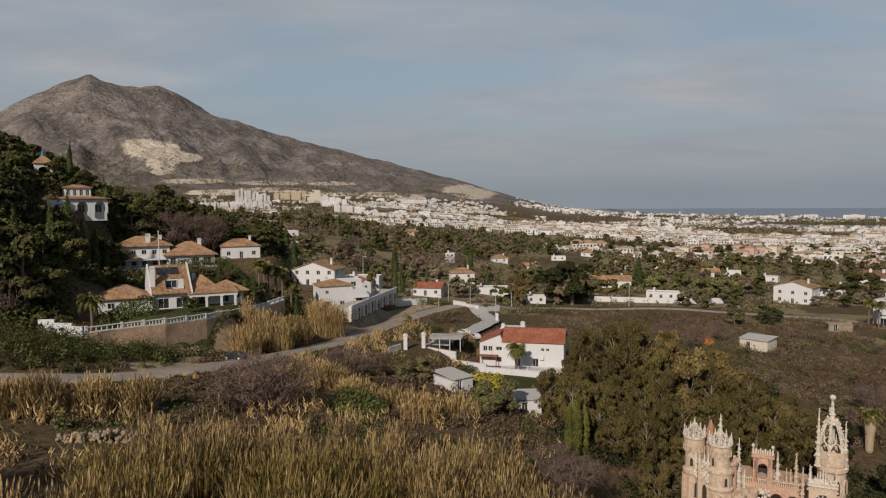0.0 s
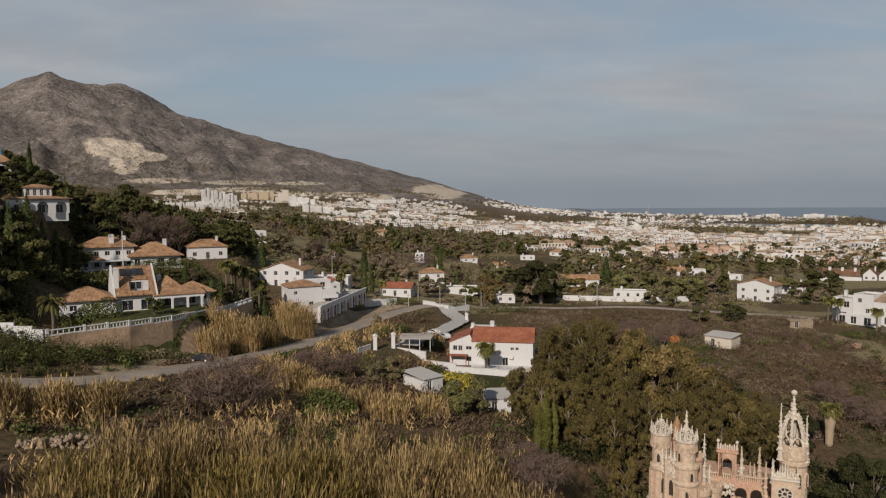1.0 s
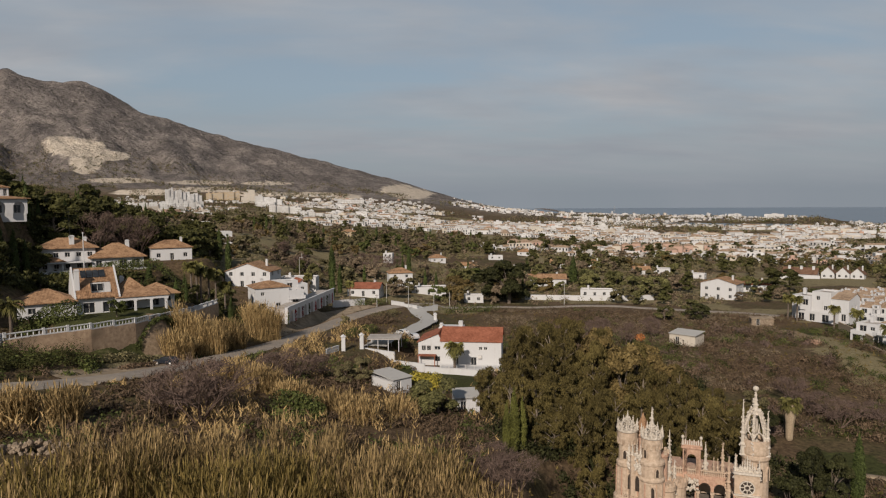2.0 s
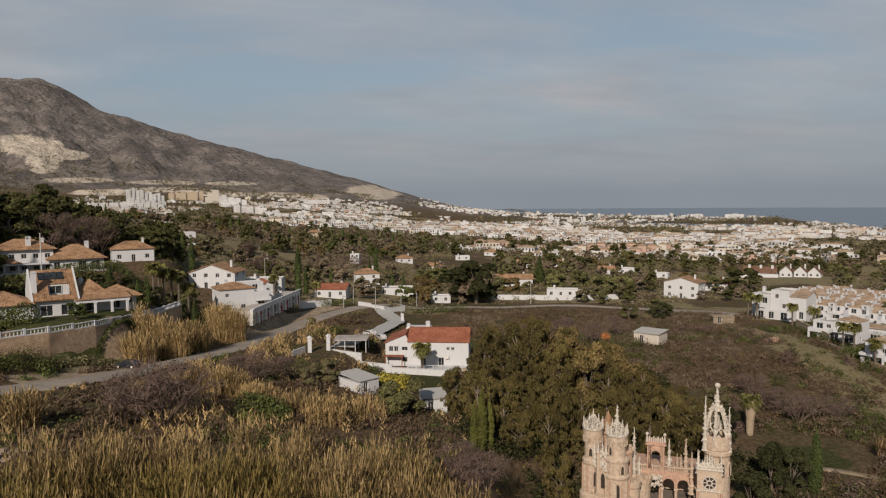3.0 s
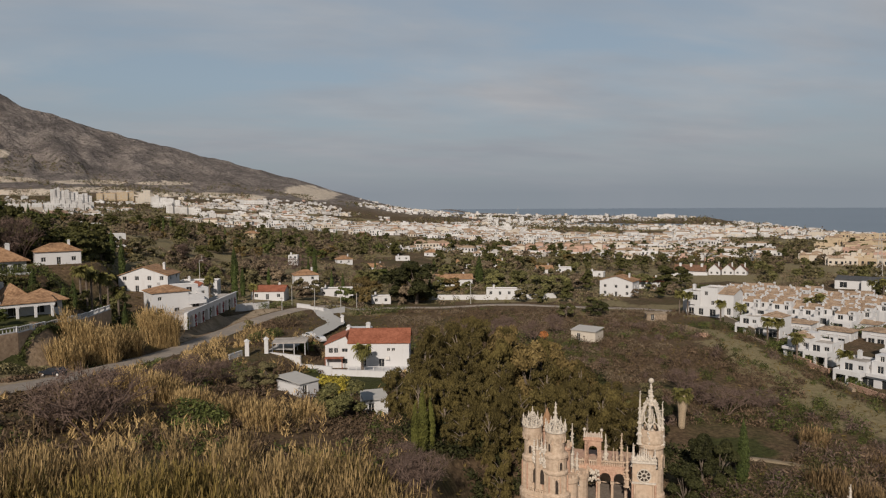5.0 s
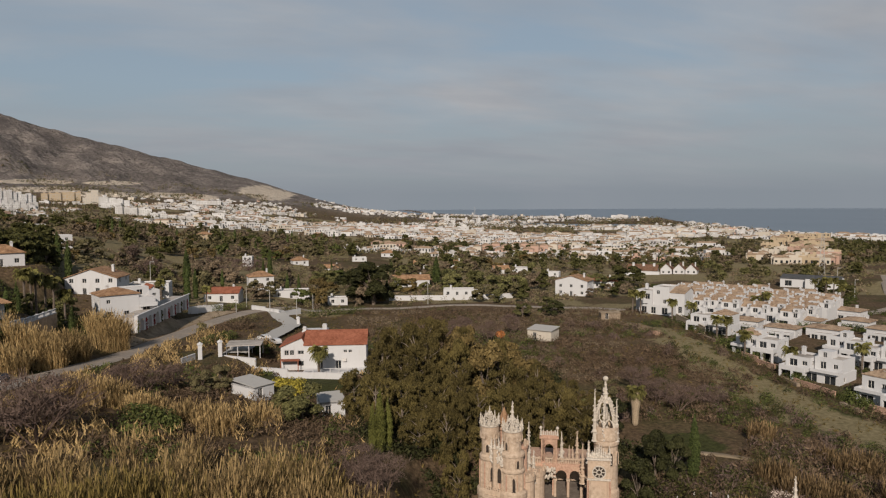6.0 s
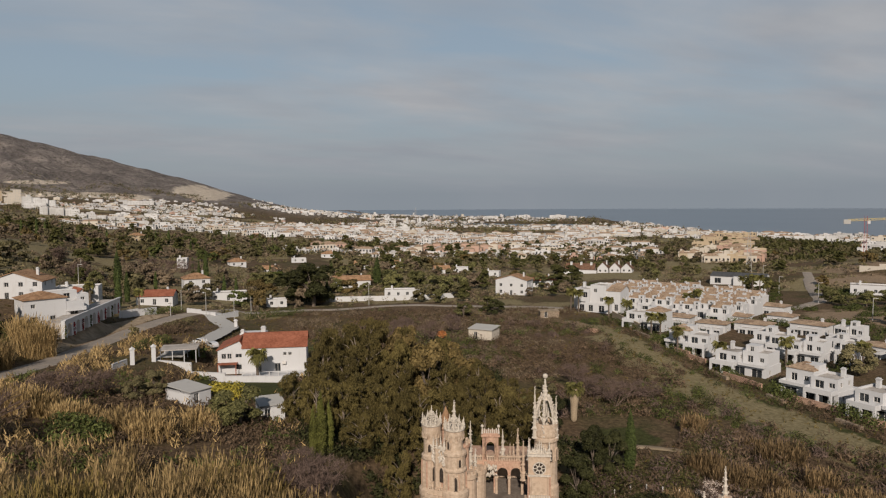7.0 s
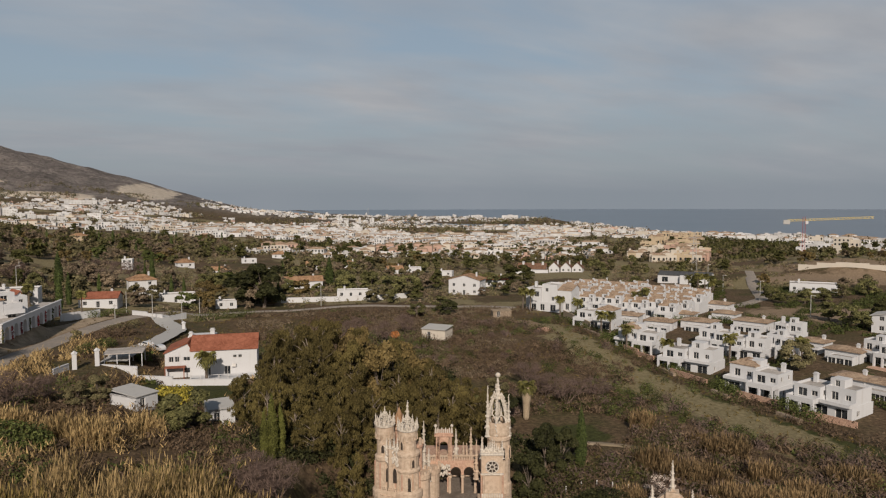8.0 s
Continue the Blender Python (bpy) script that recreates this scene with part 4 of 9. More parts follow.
    # white gable ends with a raised verge
    for x in (-W / 2 - 0.16, W / 2 + 0.16):
        bm = bmesh.new()
        prof = [(y0 - 0.2, 0.0), (y0 - 0.2, z0 + 0.35), (y1, z1 + 0.6), (yb + 0.2, z0 + 1.1), (yb + 0.2, 0.0)]
        a = [bm.verts.new((x - 0.17, y, z)) for y, z in prof]
        b = [bm.verts.new((x + 0.17, y, z)) for y, z in prof]
        bm.faces.new(a)
        bm.faces.new(b[::-1])
        for k in range(5):
            bm.faces.new((a[k], b[k], b[(k + 1) % 5], a[(k + 1) % 5]))
        part("gable", recalc(bm), WHITE, t)
    # low wing
    block(t, -9.4, -0.4, 0, 10, 8.5, 2.9, [(-2.5, 0.9, 1.4, 1.2), (1.5, 0.9, 1.4, 1.2)], [], [], grid(2, 8))
    roof(t, "hip", 10, 8.5, 2.9, 2.4, -9.4, -0.4, over=0.7)
    # second wing, stepping back, with an open porch on columns
    block(t, 7.6, 3.2, 0, 6.6, 8.5, 2.9, [(-0.5, 0.1, 2.2, 2.2)], [], [], [])
    roof(t, "hip", 6.8, 9.5, 2.9, 3.4, 7.4, 2.6, over=0.6)
    block(t, 13.2, 3.6, 0, 6.0, 6.5, 2.7, [(-1.2, 0.1, 1.8, 2.2), (1.6, 0.9, 1.2, 1.2)], grid(2, 6.5), [], [])
    roof(t, "hip", 7.0, 8.0, 2.7, 2.1, 13.0, 2.9, over=0.7)
    bm = bmesh.new()
    box(bm, 8.6, -3.0, 2.75, 10.6, 3.6, 0.22, bevel=0.03)
    box(bm, 8.6, -4.7, 2.3, 10.6, 0.3, 0.5)
    part("porch", bm, WHITE, t)
    bm = bmesh.new()
    v = [bm.verts.new(p) for p in ((3.2, -5.1, 2.95), (14.2, -5.1, 2.95), (13.4, -1.0, 4.3), (3.2, -1.0, 4.3), (3.2, -5.1, 3.12), (14.2, -5.1, 3.12), (13.4, -1.0, 4.5), (3.2, -1.0, 4.5))]
    for f in ((3, 2, 1, 0), (4, 5, 6, 7), (0, 1, 5, 4), (1, 2, 6, 5), (2, 3, 7, 6), (3, 0, 4, 7)):
        bm.faces.new([v[k] for k in f])
    part("porch_roof", bm, TILE, t)
    for x in (4.2, 7.2, 10.4, 13.4):
        bm = bmesh.new()
        box(bm, x, -4.6, -0.4, 0.5, 0.5, 2.8, bevel=0.04)
        box(bm, x, -4.6, 2.1, 0.75, 0.6, 0.3)
        part("column", bm, WHITE, t)
    chimney(t, -3.6, -2.2, 3.0, 6.0, 1.0)
    chimney(t, 6.0, 5.5, 4.6, 1.8, 0.8)


def hill_villa(az, d, turn, label):
    """Wide villa above the gardens: a two-storey wing and a low broad one, both hipped."""
    t = thing("villa", yawed(spot(az, d), -az + turn), label, "house")
    block(t, -11.3, 1.5, 0, 13, 9, 5.9, grid(5, 13, (0.7, 3.7), 1.2, 1.2), grid(2, 9, (3.6,)), [], grid(2, 9, (3.6,)))
    roof(t, "hip", 13, 9, 5.9, 2.5, -11.3, 1.5, over=0.9)
    block(t, 0.4, 0, 0, 12.4, 10.5, 3.2, [(-4.6, 0.3, 1.4, 2.3), (-2.0, 0.9, 1.2, 1.2), (1.2, 0.3, 1.9, 2.3), (4.3, 0.3, 1.9, 2.3)], grid(3, 10.5, (0.9,)), [], [])
    roof(t, "hip", 12.4, 10.5, 3.2, 3.5, 0.4, 0, over=0.9)
    bm = bmesh.new()
    box(bm, -5, -7.6, -2.2, 26, 0.35, 2.7, bevel=0.03)
    box(bm, -11, -4.4, 2.3, 10, 3.4, 0.3)
    part("terrace_wall", bm, WHITE, t)
    roof(t, "hip", 7.0, 4.2, 2.4, 1.2, -15.6, -3.4, over=0.5)
    for x, y in ((-18.6, -5.2), (-15.6, -5.2), (-12.6, -5.2)):
        bm = bmesh.new()
        box(bm, x, y, -1.0, 0.45, 0.45, 3.4, bevel=0.03)
        part("column", bm, WHITE, t)
    chimney(t, -10.2, -1.6, 6.0, 3.0, 1.2)
    chimney(t, 3.5, 3.0, 5.0, 2.2, 1.0)
    chimney(t, -6.8, 4.5, 6.4, 1.9, 0.9)
    bm = bmesh.new()
    box(bm, -10.6, -2.4, 8.5, 0.07, 0.07, 7.0)
    box(bm, -11.2, -2.4, 15.3, 1.4, 0.06, 0.06)
    part("antenna", bm, IRON, t)


def arched_hill_house():
    t = thing("villa", yawed(spot(-27.5, 206), 27.5 + 10) @ Matrix.Scale(0.8, 4), "white arched villa with a tiled lantern storey among pines", "house")
    bm = bmesh.new()
    arched_panel(bm, Matrix.Translation((0, -5, 0)), 15, 4.6, [(-5.2, 3.2, 3.7), (0, 3.2, 3.7), (5.2, 3.2, 3.7)], 0.5)
    part("arcade", bm, WHITE, t)
    block(t, 0, 1.2, 0, 15, 9, 4.5, grid(3, 15, (0.2,), 2.0, 2.6))
    block(t, -7.4, -4.2, 0, 5.5, 4.5, 4.2, grid(1, 5.5, (0.5,), 1.4, 2.4))
    roof(t, "hip", 15.4, 11, 4.6, 1.0, 0, 0.2, over=0.7)
    block(t, -0.5, 1, 5.2, 7.5, 5, 2.9, grid(4, 7.5, (0.4,), 1.0, 2.1), grid(2, 5, (0.4,), 1.0, 2.1), [], grid(2, 5, (0.4,), 1.0, 2.1))
    roof(t, "hip", 7.5, 5, 8.1, 1.0, -0.5, 1, over=0.5)


def gazebo():
    t = thing("gazebo", yawed(spot(-29.7, 224), 35), "white columned garden pavilion with an orange roof and blue finial", "gazebo")
    base = bmesh.new()
    box(base, 0, 0, -1.5, 5, 5, 1.8, bevel=0.08)
    part("plinth", base, WHITE, t)
    for sx in (-1, 1):
        for sy in (-1, 1):
            bm = bmesh.new()
            cone(bm, sx * 1.9, sy * 1.9, 0.3, 0.28, 0.22, 4.2, 10)
            box(bm, sx * 1.9, sy * 1.9, 4.5, 0.6, 0.6, 0.25)
            part("column", bm, WHITE, t)
    bm = bmesh.new()
    for k in range(4):
        arched_panel(bm, Matrix.Rotation(radians(90 * k), 4, "Z") @ Matrix.Translation((0, -2.2, 3.6)), 4.4, 2.4, [(0, 3.2, 1.6)], 0.3)
    part("arch_frame", bm, WHITE, t)
    roof(t, "hip", 4.6, 4.6, 6.0, 2.4, over=0.3)
    bm = bmesh.new()
    cone(bm, 0, 0, 8.2, 0.5, 0.25, 0.9, 10)
    cone(bm, 0, 0, 9.1, 0.3, 0.02, 1.2, 10)
    part("finial", bm, surface("blue_glazed_tile", (0.03, 0.12, 0.3), (0.08, 0.25, 0.45), 4, 0.3), t, "blue glazed finial")


def arcade_villa():
    """White villa at the bend, with a long arcaded terrace wall along the road."""
    t = thing("villa", yawed(spot(-8.4, 204), 8.4 + 16), "white two-storey villa with a shallow clay tile roof and terraces", "house")
    block(t, -2.5, 0, 0, 9.5, 8.5, 6.4, [(-2.8, 4.3, 1.0, 1.0), (1.6, 0.9, 1.3, 1.2), (-2.6, 0.6, 1.8, 1.6)], [(-1.5, 3.6, 1.2, 1.3)], [], grid(2, 8.5, (1, 4)))
    roof(t, "hip", 9.5, 8.5, 6.4, 1.5, -2.5, 0, over=0.4)
    block(t, 4.4, -0.5, 0, 4.2, 7.5, 5.4, [(-0.3, 0.7, 1.9, 2.2)], grid(2, 7.5, (1.0, 3.4), 1.3, 1.4), parapet=0.9)
    block(t, 3.6, 4.6, 0, 6.5, 5, 7.4, [(0.8, 5.2, 1.6, 1.5)], grid(1, 5, (4.9,), 1.4, 1.4), parapet=0.5)
    block(t, 1.5, 10.5, 0, 10, 7, 5.0, [], grid(2, 7, (2.4,), 1.4, 1.4), parapet=0.7)
    block(t, 8.2, 3.4, 0, 3.0, 3.0, 6.3, [(0, 4.4, 1.0, 1.0)], [], [], [], parapet=0.5)
    block(t, 8.6, 9.5, 0, 3.4, 6.0, 4.6, [(0, 2.6, 1.3, 1.3)], [(0, 2.6, 1.3, 1.3)])
    roof(t, "gable", 3.4, 6.0, 4.6, 2.4, 8.6, 9.5, "y", TILE_RED, 0.25, shift=1.0)
    gable_wall(t, 8.6, 9.5, 4.59, 3.4, 6.0, 2.35, "y", shift=1.0)
    bm = bmesh.new()
    box(bm, 4.4, -4.9, 2.9, 4.4, 1.4, 0.18, bevel=0.02)
    box(bm, 4.4, -5.5, 3.08, 4.4, 0.16, 0.85)
    part("balcony", bm, WHITE, t)
    chimney(t, -4, 1.5, 7.0, 1.4)
    w = thing("arcade_wall", Matrix.Identity(4), "white retaining wall with round arches and red flowering creepers", "wall")
    a, b = spot(-7.6, 187), spot(-3.9, 226)
    run = b - a
    m = Matrix.Translation((a.x, a.y, 28.2)) @ Matrix.Rotation(math.atan2(run.y, run.x), 4, "Z") @ Matrix.Translation((run.xy.length / 2, 0, 0))
    n = 7
    bm = bmesh.new()
    arched_panel(bm, m, run.xy.length, 4.3, [((k + 0.5) / n * run.xy.length * 0.95 - run.xy.length / 2, 2.6, 3.3) for k in range(n)], 0.8)
    box(bm, 0, 0, 0, 0.01, 0.01, 0.01)
    part("wall", bm, WHITE, w)
    bm = bmesh.new()
    bmesh.ops.create_cube(bm, size=1, matrix=m @ Matrix.Translation((0, 2.9, 1.9)) @ Matrix.Diagonal((run.xy.length, 4.2, 3.9, 1)))
    part("terrace", bm, FLATROOF, w)
    bm = bmesh.new()
    bmesh.ops.create_cube(bm, size=1, matrix=m @ Matrix.Translation((0, -0.05, 4.4)) @ Matrix.Diagonal((run.xy.length + 0.3, 0.55, 0.24, 1)))
    part("coping", bm, WHITE, w)
    return m, run.xy.length, n


ARCADE = arcade_villa()
red_roof_house()
garden_villa()


def mast(az, d, z, h, label):
    t = thing("flagpole", yawed(spot(az, d), 0), label, "pole")
    bm = bmesh.new()
    cone(bm, 0, 0, -0.5, 0.16, 0.09, h + 0.5, 8)
    part("shaft", bm, WHITE, t)
    bm = bmesh.new()
    bmesh.ops.create_icosphere(bm, subdivisions=2, radius=0.16, matrix=Matrix.Translation((0, 0, h + 0.1)))
    part("ball", bm, WHITE, t)


mast(-22.25, 171, 0, 15.5, "tall white flagpole behind the villa")
hill_villa(-20.2, 208, 5, "white two-storey villa with broad clay tile hipped roofs")
arched_hill_house()
gazebo()

# smaller houses: azimuth, distance, turn, width, depth, eaves, roof, rise, label, wall, tiles, ridge
HOUSES = [
    (-16.3, 232, 6, 11.5, 8, 3.7, "hip", 2.2, "low white house with an ochre hipped tile roof", None, None, "x"),
    (-12.6, 360, 10, 9.5, 8, 6.2, "flat", 0, "small white cube house with an arched veranda", None, None, "x"),
    (-10.2, 236, -22, 15, 10, 5.2, "gable", 2.6, "white house with stepped gables and tiled verges", None, TILE, "y"),
    (-6.6, 262, -10, 13, 8, 3.6, "flat", 0, "low white house with a roof terrace", None, None, "x"),
    (-1.3, 262, -14, 12, 8, 3.2, "gable", 1.6, "low white bungalow with a red tile roof", None, TILE_RED, "x"),
    (1.5, 300, 8, 10, 8, 5.6, "hip", 2.0, "white two-storey house with a brown tile roof", None, TILE, "x"),
    (3.9, 285, 0, 14, 7, 3.2, "flat", 0, "low white building with a plain parapet", None, None, "x"),
    (7.6, 272, 0, 7.5, 5, 3.0, "flat", 0, "small white flat-roofed outbuilding", None, None, "x"),
    (0.6, 390, -10, 5, 5, 5.6, "flat", 0, "narrow white tower house", None, None, "x"),
    (13.6, 330, 6, 17, 8, 3.6, "gable", 1.8, "long white bungalow with a brown tile roof", None, TILE, "x"),
    (14.6, 440, -6, 10.8, 6.4, 2.9, "gable", 2.2, "white gabled house among trees", None, None, "x"),
    (17.8, 288, 0, 15, 6, 3.2, "flat", 0, "low white flat-roofed house behind a wall", None, None, "x"),
    (27.0, 302, -18, 14, 9, 6.6, "gable", 2.0, "plain off-white block house with a shallow tiled gable", None, TILE, "y"),
    (29.3, 335, 10, 11, 8, 3.4, "hip", 1.6, "low house with a red tile roof", None, TILE_RED, "x"),
    (22.6, 380, 0, 8, 7, 5.8, "flat", 0, "white two-storey house between trees", None, None, "x"),
    (-2.6, 560, 0, 11, 8, 4.5, "hip", 1.8, "small ochre yellow house", OCHRE, None, "x"),
    (-14.2, 480, 12, 12, 8, 5.5, "flat", 0, "white hillside villa among trees", None, None, "x"),
    (4.6, 430, 12, 9.4, 7.2, 2.9, "hip", 2.0, "white house with a clay roof", None, None, "x"),
    (7.2, 400, -14, 8.6, 6.4, 2.9, "gable", 1.7, "white bungalow behind trees", None, None, "x"),
    (10.6, 370, 6, 7.9, 6.4, 2.9, "hip", 1.7, "white bungalow with a clay tile roof", None, None, "x"),
    (9.4, 470, 4, 9.4, 6.4, 2.9, "flat", 0, "white house among gardens", None, None, "x"),
    (11.8, 520, -8, 10.1, 7.2, 2.9, "hip", 2.0, "white villa with a clay tile roof", None, None, "x"),
    (17.3, 470, -8, 8.6, 7.2, 2.9, "hip", 2.0, "white villa with a clay tile roof", None, None, "x"),
    (21.0, 420, 12, 9.4, 6.4, 2.9, "gable", 1.8, "white bungalow with a clay tile roof", None, None, "x"),
    (25.2, 400, -10, 8.6, 6.4, 2.9, "flat", 0, "white bungalow among trees", None, None, "x"),
    (53.1, 337, 2, 18, 9, 3.8, "flat", 0, "low white flat-roofed villa among shrubs", None, None, "x"),
    (58.2, 236, -10, 10, 8, 5.0, "gable", 1.0, "white house end with a shallow roof", None, GREY, "y"),
]
for row in HOUSES:
    az, dist, turn, w, dep, h, kind, rh, label, wallm, tiles, along = row
    simple_house(az, dist, turn, w, dep, h, kind, rh, label, wallm, tiles, along)


SLATE = surface("dark_sheet_roof", (0.05, 0.05, 0.052), (0.1, 0.1, 0.1), 0.8, 0.7, 0.1, stain=(0.13, 0.125, 0.12))
TILE_TAN = roof_tiles("pale_tan_roof_tiles", (0.2, 0.135, 0.09), (0.42, 0.31, 0.215))
TILE_BROWN = roof_tiles("brown_roof_tiles", (0.1, 0.055, 0.035), (0.2, 0.115, 0.075))


def row_house():
    """A long white range under one brown roof, and three gabled houses beside it."""
    az, d = 32.35, 434
    t = thing("row_house", yawed(spot(az, d), -az - 8), "long white range under a brown tiled roof", "house")
    block(t, 0, 0, 0, 17, 7, 3.0, grid(6, 17, (0.7,), 1.1, 1.3))
    roof(t, "gable", 17, 7, 3.0, 3.0, 0, 0, "x", TILE_BROWN)
    gable_wall(t, 0, 0, 2.99, 17, 7, 2.95, "x")
    for x in (-5.5, 0.5, 6.5):
        chimney(t, x, -0.6, 4.6, 2.2, 1.3)
    for az, h in ((34.15, 3.4), (35.1, 3.1), (36.0, 2.9)):
        t = simple_house(az, 437, -6, 6.4, 9, h, "gable", 3.2, "white gabled house with a steep brown roof", None, TILE_BROWN, "y", "gabled row houses", "row_house")


row_house()


def warehouse():
    az, d = 44.3, 374
    t = thing("warehouse", yawed(spot(az, d), -az - 8), "long white warehouse under a dark sheet roof", "warehouse")
    block(t, 0, 0, 0, 25, 16, 3.6, [(-9, 0.2, 3.0, 2.6), (4, 1.8, 1.4, 0.8), (8, 1.8, 1.4, 0.8)], grid(3, 16, (1.8,), 1.4, 0.8))
    roof(t, "gable", 25, 16, 3.6, 1.3, 0, 0, "x", SLATE, 0.25)
    gable_wall(t, 0, 0, 3.59, 25, 16, 1.25, "x")
    bm = bmesh.new()
    box(bm, 5.5, -9.2, -1.5, 14, 2.4, 5.4, bevel=0.05)
    part("front_bay", bm, WHITE, t)


warehouse()


# ================= the white housing estate =================
def estate_villa(az, d, turn, w, dep, tiles, label, mirror=1):
    """White cubic villa: two floors, recessed terraces with piers, parapets, roof stair."""
    t = thing("villa", yawed(spot(az, d, -0.3), -az + turn) @ Matrix.Diagonal((0.97, 0.95, 0.82, 1)), label, "house", "white estate villas")
    s = mirror
    # ground floor with deep porch openings
    block(t, 0, 0.6, 0, w, dep, 3.2, [(-w * 0.32, 0.2, w * 0.22, 2.3), (0, 0.2, w * 0.2, 2.3), (w * 0.33, 0.2, w * 0.2, 2.3)], [(-dep * 0.2, 0.8, 1.2, 1.3)], [], [(dep * 0.2, 0.8, 1.2, 1.3)], parapet=0.0)
    # two upper volumes at different depths
    block(t, -s * w * 0.24, 1.2, 3.2, w * 0.5, dep - 2.4, 3.5, [(-w * 0.1, 0.5, 1.3, 1.9), (w * 0.12, 0.9, 1.0, 1.2)], [], [], grid(2, dep - 2.4, (1.0,), 1.0, 1.2), sunk=0, parapet=0.6)
    block(t, s * w * 0.26, -0.3, 3.2, w * 0.46, dep - 1.9, 3.1, [(-w * 0.08, 0.4, 1.8, 1.9), (w * 0.13, 0.9, 1.2, 1.2)], grid(2, dep - 2, (1.0,), 1.0, 1.2), [], [], sunk=0, parapet=0.6)
    # projecting balcony on piers
    bm = bmesh.new()
    box(bm, s * w * 0.26, -dep / 2 - 0.8, 2.9, w * 0.48, 2.8, 0.3, bevel=0.02)
    box(bm, s * w * 0.26, -dep / 2 - 2.1, 3.2, w * 0.48, 0.2, 0.95, bevel=0.02)
    for sx in (-0.235, 0.235):
        box(bm, s * w * 0.26 + sx * w, -dep / 2 - 0.9, 3.2, 0.2, 2.4, 0.95)
    part("balcony", bm, WHITE, t)
    for sx in (-0.22, 0.0, 0.22):
        bm = bmesh.new()
        box(bm, s * w * 0.26 + sx * w, -dep / 2 - 1.95, -1.5, 0.5, 0.5, 4.4, bevel=0.03)
        part("pier", bm, WHITE, t)
    # low terrace over the other half
    bm = bmesh.new()
    box(bm, -s * w * 0.25, -dep / 2 - 0.2, 3.21, w * 0.5, 0.22, 0.8, bevel=0.02)
    box(bm, -s * w * 0.49, -dep / 2 + 1.0, 3.21, 0.22, 2.4, 0.8)
    part("parapet", bm, WHITE, t)
    # roof stair head and chimney
    block(t, -s * w * 0.1, dep * 0.18, 6.1, w * 0.24, dep * 0.36, 1.9, [(0, 0.2, 0.9, 1.4)], sunk=0, parapet=0.0)
    if tiles:
        roof(t, "hip", w * 0.46, dep * 0.6, 6.7, 1.5, -s * w * 0.24, dep * 0.1, material=TILE_TAN, over=0.3)
    chimney(t, s * w * 0.36, dep * 0.24, 5.7, 2.1, 0.8)
    bm = bmesh.new()
    box(bm, 0, -dep / 2 - 3.4, -1.6, w + 3, 3.6, 1.75, bevel=0.05)
    part("terrace", bm, BRICK, t, "terracotta paved terrace")
    return t


ESTATE = [  # azimuth, distance, turn, width, depth, tiled part
    (37.7, 212, -24, 11.5, 8.5, True), (41.0, 187, -24, 11.5, 8.5, True),
    (44.9, 172, -24, 12.0, 8.5, False), (49.7, 157, -26, 11.6, 8.5, True), (54.5, 147.5, -26, 11.0, 8.5, False),
    (46.7, 196, -20, 9, 8, False), (48.9, 189, -20, 9.5, 8, False), (51.3, 193, -22, 8.0, 7, False), (51.7, 212, -22, 7.0, 6, False), (57.6, 196, -24, 8.5, 7, False),
]
for k, (az, dist, turn, w, dep, tiled) in enumerate(ESTATE):
    estate_villa(az, dist, turn, w, dep, tiled, "white cubic estate villa with terraces and " + ("a clay tile roof" if tiled else "flat roofs"), 1 if k % 2 else -1)

TILED = [(42.5, 219, -18, 8.2, 6.5), (45.4, 223, -18, 9.6, 7), (49.2, 226, -20, 9.6, 7), (55.4, 195, -22, 8, 6.5), (53.4, 203, -24, 6.2, 6), (55.9, 169, -24, 6.5, 6.5), (57.8, 167, -24, 7, 6.5), (46.5, 273, -20, 11, 8), (40.0, 228, -18, 8, 6.5), (44.2, 240, -18, 7.5, 6.5), (47.3, 243, -20, 7.5, 6.5)]
for az, dist, turn, w, dep in TILED:
    t = simple_house(az, dist, turn, w, dep * 0.86, 3.5, "hip", 0.75, "white estate house with a pale clay tile roof and a terrace", None, TILE_TAN, "x", "tiled estate houses", lift=-1.2)
    block(t, 1.0, -dep / 2 - 1.6, 0, w * 0.7, 3.2, 2.9, grid(3, w * 0.7, (0.4,), 1.7, 1.9), parapet=0.35)


